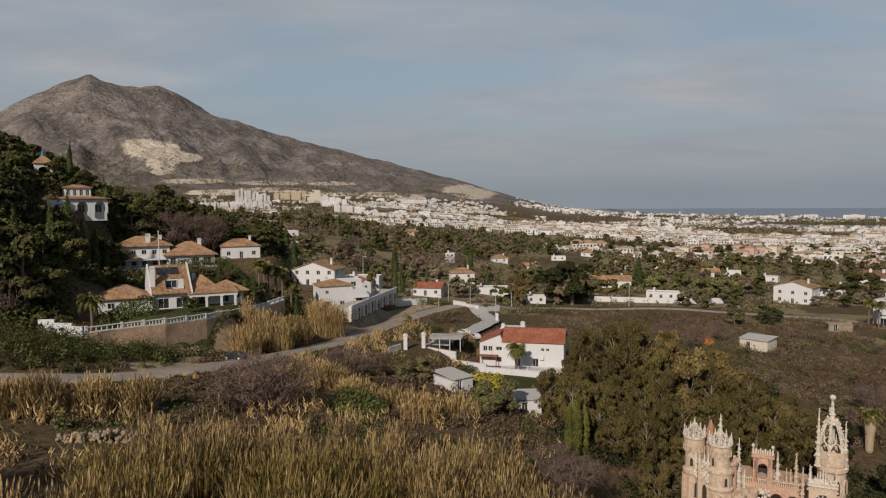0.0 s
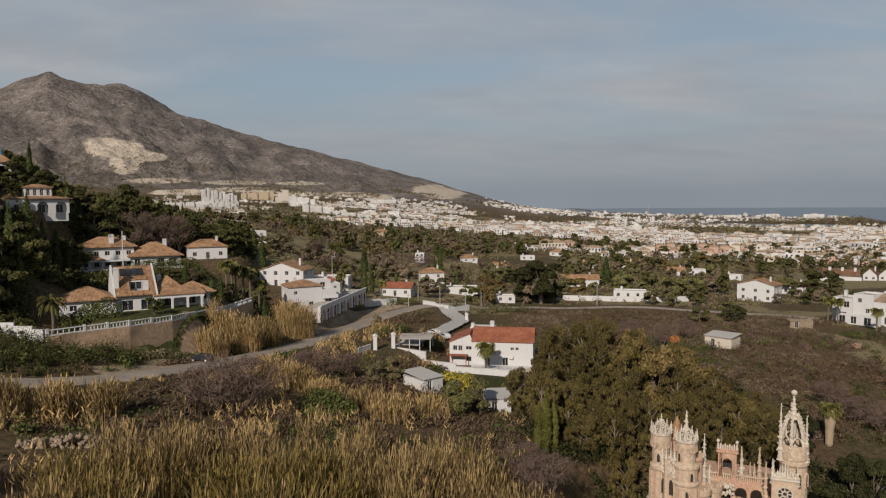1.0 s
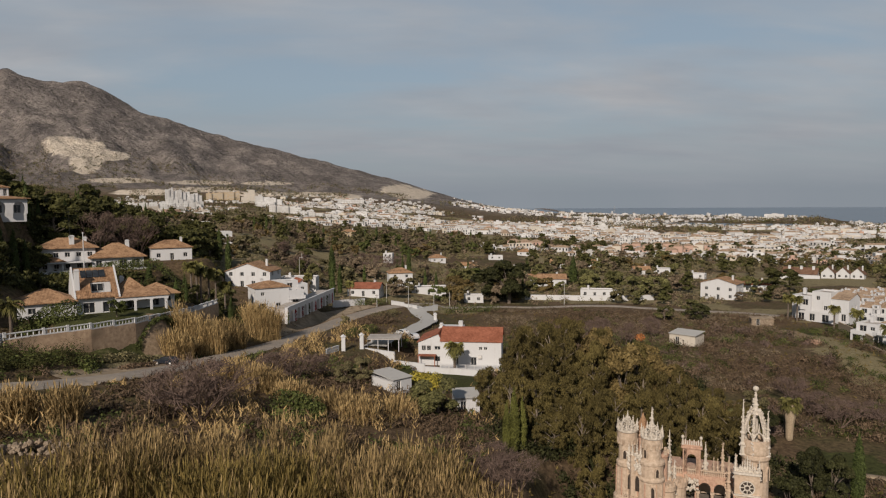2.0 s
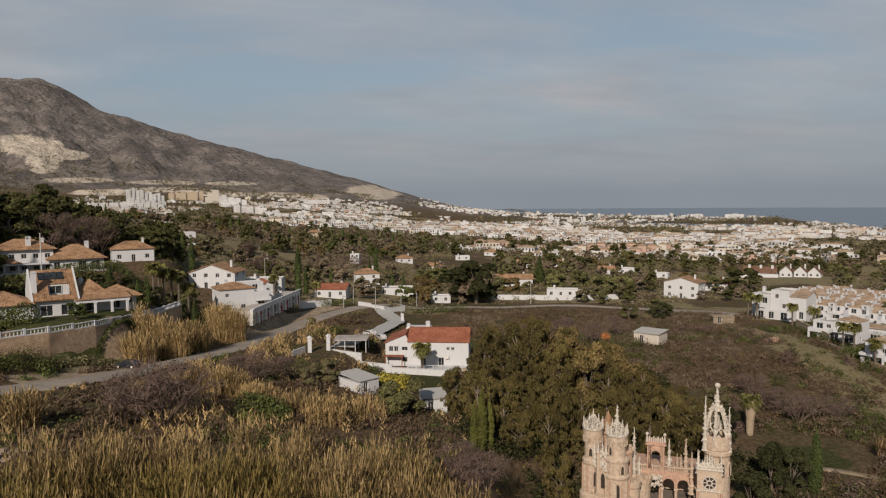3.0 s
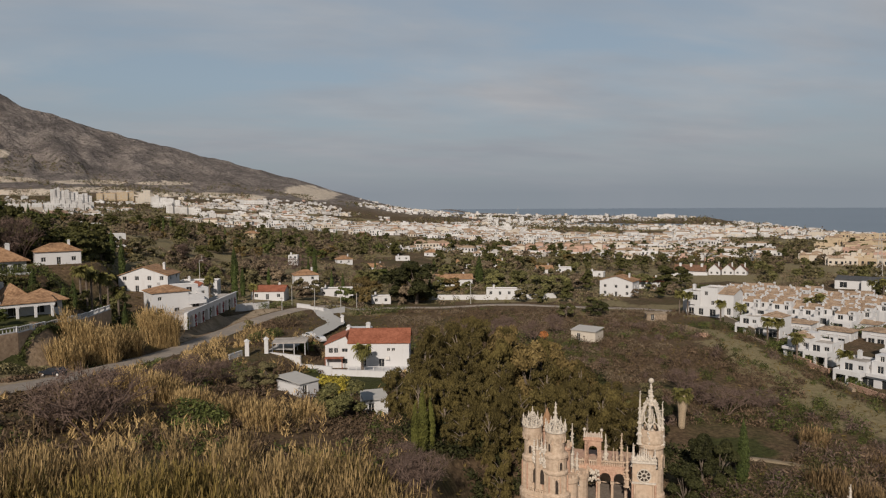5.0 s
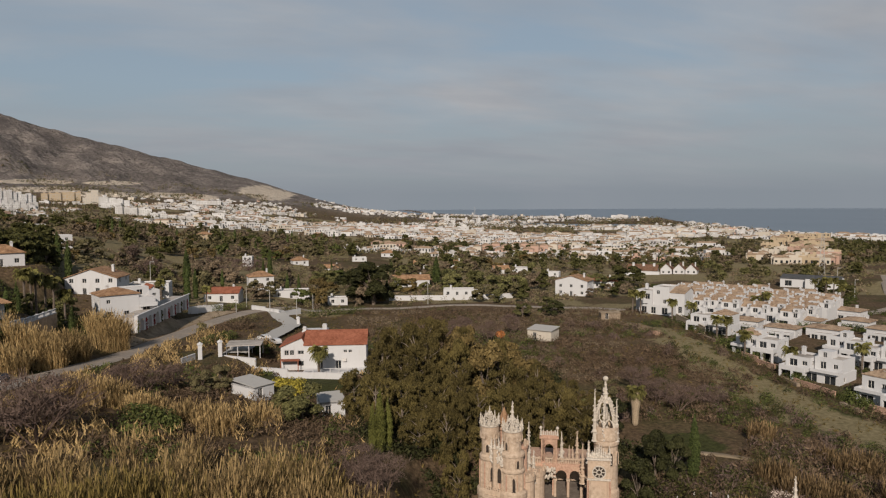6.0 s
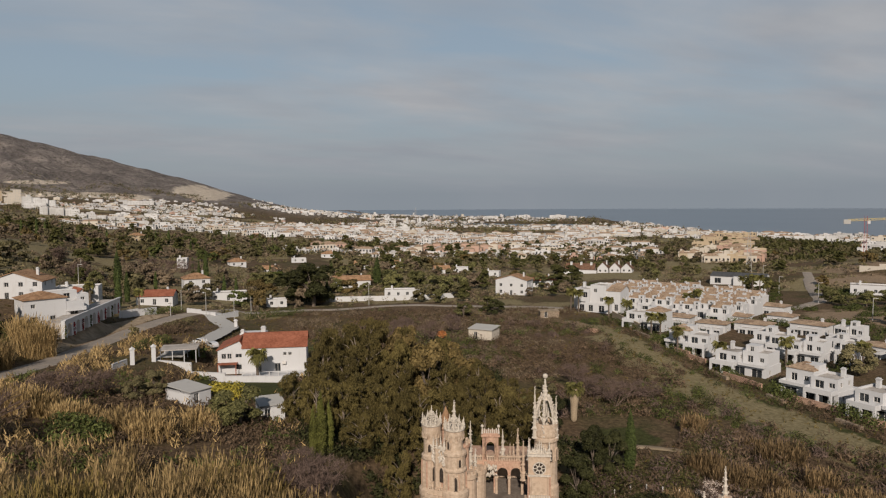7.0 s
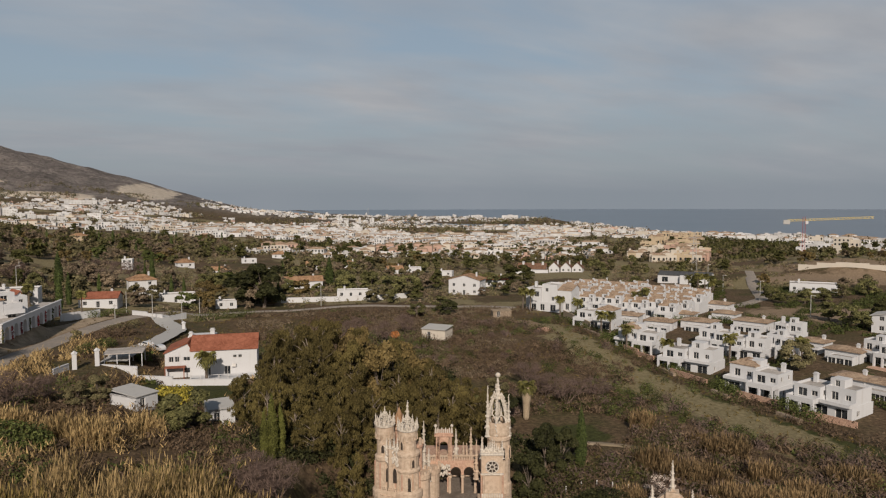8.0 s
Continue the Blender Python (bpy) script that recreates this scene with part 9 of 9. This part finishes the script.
# ================= far town, woods and coast =================
def box_faces(cx, cy, z0, z1, w, d, yaw):
    c, s = math.cos(yaw), math.sin(yaw)
    p = [(cx + u * c - v * s, cy + u * s + v * c) for u, v in ((-w / 2, -d / 2), (w / 2, -d / 2), (w / 2, d / 2), (-w / 2, d / 2))]
    lo, hi = [(x, y, z0) for x, y in p], [(x, y, z1) for x, y in p]
    q = [[lo[k], lo[(k + 1) % 4], hi[(k + 1) % 4], hi[k]] for k in range(4)]
    q.append(hi)
    return q, p


class Town:
    """Joined far buildings: quads with a material slot for each."""

    def __init__(self):
        self.q, self.m = [], []

    def add(self, quads, slot):
        self.q += quads
        self.m += [slot] * len(quads)

    def building(self, x, y, w, d, h, yaw, wall, rnd, tiled, base=None, windows=True):
        z = float(gz(x, y)) if base is None else base
        quads, p = box_faces(x, y, z - 6, z + h, w, d, yaw)
        self.add(quads[:4], wall)
        c, s = math.cos(yaw), math.sin(yaw)
        if tiled:
            e = [(px + (px - x) * 0.08, py + (py - y) * 0.08, z + h) for px, py in p]
            r = max(w - d, 0) / 2
            t0, t1 = (x - r * c, y - r * s, z + h + d * 0.22), (x + r * c, y + r * s, z + h + d * 0.22)
            self.add([[e[0], e[1], t1, t0], [e[1], e[2], t1, t1], [e[2], e[3], t0, t1], [e[3], e[0], t0, t0]], 5)
        else:
            t = 0.4
            ins = [(px - (px - x) * 2 * t / w, py - (py - y) * 2 * t / d) for px, py in p]
            top, low = z + h, z + h - 0.7
            for k in range(4):
                n = (k + 1) % 4
                self.add([[(*p[k], top), (*p[n], top), (*ins[n], top), (*ins[k], top)], [(*ins[k], top), (*ins[n], top), (*ins[n], low), (*ins[k], low)]], wall)
            self.add([[(*q, low) for q in ins]], 6)
            if rnd.random() < 0.5:
                ox, oy = x + rnd.uniform(-0.2, 0.2) * w, y + rnd.uniform(-0.2, 0.2) * d
                b, _ = box_faces(ox, oy, low, z + h + rnd.uniform(1.2, 2.2), w * 0.3, d * 0.35, yaw)
                self.add(b, wall)
        if windows:
            floors = max(1, int(h / 3.0))
            cols = max(2, min(10, int(w / 2.6)))
            for side in (0, 3, 1):
                a, b = p[side], p[(side + 1) % 4]
                L = math.hypot(b[0] - a[0], b[1] - a[1])
                nx, ny = (b[1] - a[1]) / L * 0.05, -(b[0] - a[0]) / L * 0.05
                cc = cols if side == 0 else max(1, int(L / 3.4))
                for f in range(floors):
                    for k in range(cc):
                        if rnd.random() < 0.18:
                            continue
                        g0, g1 = (k + 0.28) / cc, (k + 0.72) / cc
                        z0 = z + f * 3.0 + (0.9 if rnd.random() < 0.6 else 0.3)
                        z1 = z + f * 3.0 + 2.3
                        P = [(a[0] + (b[0] - a[0]) * g + nx, a[1] + (b[1] - a[1]) * g + ny) for g in (g0, g1)]
                        self.add([[(*P[0], z0), (*P[1], z0), (*P[1], z1), (*P[0], z1)]], 7 if math.hypot(x, y) < 900 else 4)

    def mesh(self, name):
        me = quads_mesh(name, self.q, TOWNWHITE)
        for mat in (CREAM, ROSE, OCHRE, GREY, TILE_TAN, FLATROOF, GLASS):
            me.materials.append(mat)
        me.polygons.foreach_set("material_index", np.array(self.m, np.int32)[:len(me.polygons)])
        return me


def far_town():
    rnd = random.Random(17)
    town = Town()
    count = 0
    for k in range(90000):
        az = rnd.uniform(-21, 62)
        el = rnd.uniform(0.012, 0.085)
        d = 46 / el if az > 6 else rnd.uniform(620, 2000)
        if d < 560 or d > 2900:
            continue
        coast = float(np.interp(az, COAST_AZ, COAST_D))
        if d > coast * 0.97:
            continue
        x, y = d * math.sin(radians(az)), d * math.cos(radians(az))
        v = float(fbm(x / 170, y / 170, 3, 61))
        dens = np.interp(az, [-21, -14, -6, 2, 8, 20, 34, 37, 41, 48, 52, 62], [0.3, 0.42, 0.62, 0.8, 0.95, 0.95, 0.8, 0.3, 0.12, 0.12, 0.6, 0.7])
        dens *= np.interp(d, [560, 800, 1200, 1500, 2900], [0.3, 0.6, 0.9, 1.0, 1.0])
        if az < 6:
            dens *= np.interp(d, [620, 850, 1050, 1550, 1750, 1850], [0.12, 0.35, 1.0, 0.8, 0.3, 0.0])
        if az > 36:
            dens = max(dens * 0.8, 0.85 if d > coast * 0.8 else 0)
        if rnd.random() > dens or v < -0.06 + 0.12 * rnd.random():
            continue
        if 38.5 < az < 46.5 and 480 < d < 830 or 43.8 < az < 52 and 480 < d < 860 or az > 50 and d < 620:
            continue
        big = rnd.random() < (0.08 if d < 1300 else 0.15)
        w = rnd.uniform(4.6, 9.5) * (2.2 if big else 1.0) * (0.85 if d > 1400 else 1.0)
        dep = rnd.uniform(4.5, 6.5) * (1.2 if big else 1)
        h = rnd.choice([2.2, 2.6, 2.9, 3.6]) if not big else rnd.choice([3.4, 4.6, 6.0])
        if d > 1700 and az > 12 and rnd.random() < 0.06:
            h = rnd.uniform(7, 12)
        wall = 0 if rnd.random() < 0.8 else rnd.choice([1, 1, 1, 2, 4])
        town.building(x, y, w, dep, h, -radians(az) + rnd.choice([-0.35, 0.1, 0.4]) + rnd.uniform(-0.15, 0.15), wall, rnd, rnd.random() < (0.35 if d < 1400 else 0.12), windows=d < 950)
        count += 1
        if count >= 6400:
            break
    tagged(new("far_town", town.mesh("far_town")), "dense white coastal town of cube houses and clay roofs", "buildings", kind="stuff")


far_town()


def far_block(az, d, turn, blocks, label, wall=0, tiled=False, name="apartment_building", group="", seed=1):
    """A far apartment building: several windowed volumes (dx, dy, lift, w, depth, h)."""
    rnd = random.Random(seed + int(az * 10))
    t = thing(name, Matrix.Identity(4), label, "building", group)
    c = spot(az, d)
    t.location = c
    A = -radians(az) + radians(turn)
    for dx, dy, lift, w, dep, h in blocks:
        town = Town()
        x, y = c.x + dx * math.cos(A) - dy * math.sin(A), c.y + dx * math.sin(A) + dy * math.cos(A)
        town.building(x, y, w, dep, h, A, wall, rnd, tiled, base=c.z + lift)
        o = part("wing", town.mesh("wing"), None, t)
        o.matrix_parent_inverse = t.matrix_basis.inverted()
    return t


def steps(n, w, h, dx, dz, dep=10):
    return [(i * dx, (i % 2) * 3, i * dz, w, dep, h) for i in range(n)]


# large white blocks at the foot of the mountain
far_block(-16.4, 1085, 6, [(i * 5.6, (i % 3) * 1.6, 0, 5.2, 11, 26 - i * 1.1 + (2.2 if i % 2 else 0)) for i in range(9)] + [(i * 7.0 + 3, -8 - (i % 2), 0, 6.4, 6, 14 - i * 0.9 - (i % 2) * 2) for i in range(7)] + [(i * 9.0 + 4, -14, 0, 8, 5, 7 - i * 0.5) for i in range(5)], "stepped white apartment block under the mountain")
far_block(-9.6, 1520, -6, [(0, 0, 0, 16, 12, 21), (14, 2, 0, 15, 12, 19), (27, 0, 0, 15, 12, 17), (40, 3, 0, 13, 12, 14), (12, -8, 0, 40, 8, 9)], "stepped white apartment block under the mountain")
far_block(-8.6, 1140, -4, steps(5, 10, 11, 10, -1.0, 10), "white terraced flats below the stepped block")
far_block(-13.4, 1630, 0, steps(6, 12, 14, 12, 0.6), "long ochre apartment row on the terrace", 3)
far_block(-10.3, 1590, 0, [(0, 0, 0, 24, 16, 21), (3, -3, 0, 14, 14, 27), (-4, -8, 0, 30, 10, 12)], "cream domed hotel building on the slope", 1)
far_block(-6.2, 1080, 4, steps(5, 11, 7, 12, -1.4), "white terraced flats on the slope")
far_block(-18.8, 990, 0, steps(4, 10, 8, 12, 0.4), "white hillside flats above the pines")
far_block(-2.4, 1670, 0, [(0, 0, 0, 62, 6, 9)], "long pale retaining wall above the houses", 0, False, "terrace_building")
# terracotta coloured complex
for k in range(9):
    far_block(18.6 + k * 0.78, 585 + (k % 3) * 16, -4 + (k % 2) * 10, [(0, 0, 0, 9, 9, 6.2), (5, 3, 0, 7, 8, 8.6)], "terracotta rendered townhouse block with tiled roofs", 2 if k % 4 else 1, True, "townhouse_block", "terracotta town houses")
for k in range(3):
    far_block(10.9 + k * 0.9, 600, 0, [(0, 0, 0, 11, 9, 6.0)], "small terracotta rendered house with tiles", 2, True, "townhouse_block", "terracotta town houses")
# stacked cream flats on the knoll
rnd_hill = random.Random(9)
for k in range(34):
    row = k % 7
    az = rnd_hill.uniform(39.6 + row * 0.35, 45.4)
    d = 515 + row * 34
    far_block(az, d, rnd_hill.uniform(-14, 14), [(0, 0, 0.5, rnd_hill.uniform(9, 14), 7, 4.2), (4, 3, 0.5, 7, 6, 5.6), (-4, 2, 0.5, 5, 5, 5.0)], "cream and ochre terraced flats on the hill", (1, 2, 1, 3)[k % 4] if row < 4 else 3, k % 3 == 0, "terraced_flats", "cream terraced flats")
far_block(42.6, 745, -8, steps(4, 12, 6, 10, 0.4), "ochre yellow apartment block crowning the knoll", 3)
far_block(43.6, 800, 6, [(0, 0, 0, 16, 10, 6), (14, 4, 0, 11, 9, 7.5), (-14, 4, 0, 12, 9, 5)], "pale rounded apartment block on the hilltop", 0)
# warehouse and sites towards the coast
far_block(53.2, 575, -6, [(0, 0, 0, 19, 10, 9.5), (-2, -5, 0, 20, 7, 7), (1, -9, 0, 22, 6, 4.6)], "white tiered apartment building beside the crane")
far_block(54.9, 600, -10, [(0, 0, 0, 11, 10, 12.5), (8, 2, 0, 6, 8, 11)], "pale pink apartment tower", 1)
far_block(53.2, 760, 0, [(0, 0, 1, 12, 10, 9)], "pale apartment tower near the sea", 1)
far_block(49.9, 860, 0, steps(8, 11, 5.5, 12, 0.2), "white seafront hotel row")
far_block(46.8, 900, 0, steps(6, 10, 5.5, 11, 0.3), "white seafront hotel row")
far_block(56.6, 600, -12, steps(4, 11, 5, 15, 0.3), "white flats towards the coast")
far_block(37.6, 1180, 0, [(0, 0, 0, 16, 10, 5.0), (15, 2, 0, 14, 10, 6.0), (28, 0, 0, 15, 10, 5.4), (42, 2, 0, 12, 10, 4.2)], "pale seafront hotel block", 0)
far_block(30.5, 1900, 0, [(0, 0, 0, 44, 14, 11), (40, 0, 0, 22, 14, 8)], "large pale seafront hotel", 0)
far_block(27.8, 2100, 0, [(0, 0, 0, 34, 14, 10)], "large pale seafront hotel", 0)
far_block(24.9, 2000, 0, [(0, 0, 0, 32, 14, 9)], "large pale apartment block", 0)


def crane():
    red = surface("red_crane_paint", (0.28, 0.02, 0.02), (0.42, 0.05, 0.04), 1, 0.5)
    yellow = surface("yellow_crane_paint", (0.5, 0.38, 0.12), (0.65, 0.52, 0.2), 1, 0.5)
    t = thing("tower_crane", yawed(spot(52.4, 462), -52.4), "tower crane with a red mast and a long yellow jib", "crane")
    H, s = 24.9, 0.7

    def lattice(bm, a, b, side, up, n, w=0.1):
        a, b = Vector(a), Vector(b)
        for su in (-1, 1):
            for sv in (-1, 1):
                o = side * su + up * sv
                tube(bm, [a + o, b + o], w, w, 4)
        for k in range(n):
            p, q = a.lerp(b, k / n), a.lerp(b, (k + 1) / n)
            for su in (-1, 1):
                tube(bm, [p + side * su - up, q + side * su + up], w * 0.6, w * 0.6, 3)
                tube(bm, [p + side * su + up, q + side * su - up], w * 0.6, w * 0.6, 3)
            tube(bm, [p - side + up, q + side + up], w * 0.6, w * 0.6, 3)
    bm = bmesh.new()
    lattice(bm, (0, 0, -1), (0, 0, H), Vector((s, 0, 0)), Vector((0, s, 0)), 16)
    part("mast", bm, red, t)
    bm = bmesh.new()
    lattice(bm, (-8.8, 0, H - 2.4), (35, 0, H - 0.2), Vector((0, 0.6, 0)), Vector((0, 0, 0.5)), 24)
    part("jib", bm, yellow, t)
    bm = bmesh.new()
    box(bm, -9.2, 0, H - 4.6, 3.6, 1.6, 2.6, bevel=0.1)
    part("counterweight", bm, GREY, t)
    bm = bmesh.new()
    box(bm, 1.4, 0, H - 4.4, 1.6, 1.5, 1.9, bevel=0.08)
    part("cab", bm, WHITE, t)


crane()


def pylon(az, d, h, label):
    t = thing("pylon", yawed(spot(az, d), -az), label, "pylon")
    bm = bmesh.new()
    for sx in (-1, 1):
        for sy in (-1, 1):
            tube(bm, [(sx * 1.6, sy * 1.6, -1), (sx * 0.5, sy * 0.5, h)], 0.14, 0.1, 4)
    for k in range(9):
        z0, z1 = h * k / 9, h * (k + 1) / 9
        r0, r1 = 1.6 - 1.1 * k / 9, 1.6 - 1.1 * (k + 1) / 9
        for a, b in (((-r0, -r0), (r1, -r1)), ((r0, -r0), (-r1, -r1)), ((-r0, r0), (r1, r1)), ((r0, r0), (-r1, r1)), ((-r0, -r0), (-r1, r1)), ((r0, r0), (r1, -r1))):
            tube(bm, [(*a, z0), (*b, z1)], 0.07, 0.07, 3)
    part("lattice", bm, GREY, t)
    for z in (h * 0.72, h * 0.86):
        bm = bmesh.new()
        tube(bm, [(-3.2, 0, z), (3.2, 0, z)], 0.12, 0.12, 4)
        part("cross_arm", bm, GREY, t)


pylon(44.9, 430, 24, "grey lattice power pylon")
pylon(18.9, 1500, 40, "tall thin mast in the town")


def pole(az, d, h, label, lamp=False):
    t = thing("street_lamp" if lamp else "utility_pole", yawed(spot(az, d), -az), label, "lamp post" if lamp else "pole")
    bm = bmesh.new()
    cone(bm, 0, 0, -0.5, 0.13, 0.08, h + 0.5, 8)
    part("pole", bm, GREY, t)
    bm = bmesh.new()
    if lamp:
        box(bm, 0.5, 0, h - 0.05, 1.2, 0.12, 0.1)
        box(bm, 1.1, 0, h - 0.1, 0.6, 0.3, 0.14, bevel=0.03)
        part("head", bm, FRAME, t)
    else:
        box(bm, 0, 0, h - 0.6, 1.2, 0.1, 0.1)
        part("cross_arm", bm, BARK, t)


for az, d, h in ((15.0, 262, 8), (-6.4, 300, 9), (-0.4, 236, 4.5), (0.4, 250, 7), (2.2, 232, 8), (5.6, 240, 7), (4.3, 234, 7)):
    pole(az, d, h, "slim grey utility pole", False)
for az, d, h in ((-6.6, 275, 9), (47.0, 330, 8), (49.6, 300, 8), (53.0, 255, 7), (45.9, 380, 8)):
    pole(az, d, h, "grey street lamp on a tall post", True)
for k in range(7):
    az, d = 35.2 + k * 1.25, 96.5 - k * 0.6
    bm = bmesh.new()
    box(bm, 0, 0, -0.3, 0.12, 0.12, 1.7)
    tagged(new("fence_post", mesh_of(bm, "fence_post", FRAME)), "pale slim fence post in the grass", "post", "fence posts").matrix_basis = yawed(spot(az, d), 0)


def middle_bushes():
    n = 13000
    x, y, az, d = scatter(n, -24, 62, 236, 680, 91)
    v = fbm(x / 45, y / 45, 3, 92)
    keep = (v > -0.12) & ~((az > 33) & (d < 345)) & ~((az > 8) & (az < 33) & (d < 262)) & ~((az > 50) & (d < 285))
    keep &= (np.abs(az - 48.9) > 0.9) | (d > 420)
    keep &= ~((az > 30.6) & (az < 37) & (d > 350) & (d < 445)) & ~((az > 42) & (az < 46.6) & (d > 345) & (d < 388))
    keep &= (az > 33) | open_ground(x, y, d)
    for a, dd, *_ in HOUSES:
        keep &= np.hypot(x - dd * math.sin(radians(a)), y - dd * math.cos(radians(a))) > 9
    x, y = x[keep], y[keep]
    g = np.random.default_rng(93)
    r = g.uniform(0.8, 2.0, len(x))
    sel = g.random(len(x)) < 0.55
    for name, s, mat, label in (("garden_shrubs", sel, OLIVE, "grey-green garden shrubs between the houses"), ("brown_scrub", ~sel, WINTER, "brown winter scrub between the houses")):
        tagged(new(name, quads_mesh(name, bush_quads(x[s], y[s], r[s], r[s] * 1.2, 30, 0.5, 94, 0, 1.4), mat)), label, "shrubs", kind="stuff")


middle_bushes()


def far_woods():
    n = 34000
    x, y, az, d = scatter(n, -34, 62, 520, 2300, 71)
    coast = np.interp(az, COAST_AZ, COAST_D)
    v = fbm(x / 120, y / 120, 3, 81)
    wood = (az > 43.8) & (az < 52) & (d > 500) & (d < 860)
    hill = (az < -6) & (d < 1250)
    g = np.random.default_rng(12)
    keep = (d < coast * 0.95) & (wood | (v > np.where(hill, -0.12, 0.0)) & (g.random(n) < np.where(hill, 0.7, np.where(d < 900, 0.75, 0.55))))
    x, y, d, wood = x[keep], y[keep], d[keep], wood[keep]
    r = g.uniform(2.0, 4.2, len(x)) * np.where(d > 1300, 1.3, 1.0)
    h = r * g.uniform(1.1, 2.0, len(x))
    # outside the wood pale olive outnumbers pine, in place of haze
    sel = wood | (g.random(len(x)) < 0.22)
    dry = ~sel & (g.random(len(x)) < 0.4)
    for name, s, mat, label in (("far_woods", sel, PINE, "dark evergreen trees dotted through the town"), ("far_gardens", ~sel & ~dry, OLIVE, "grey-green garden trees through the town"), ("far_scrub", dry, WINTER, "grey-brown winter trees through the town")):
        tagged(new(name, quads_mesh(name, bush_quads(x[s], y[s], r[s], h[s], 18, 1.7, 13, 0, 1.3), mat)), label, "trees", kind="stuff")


far_woods()
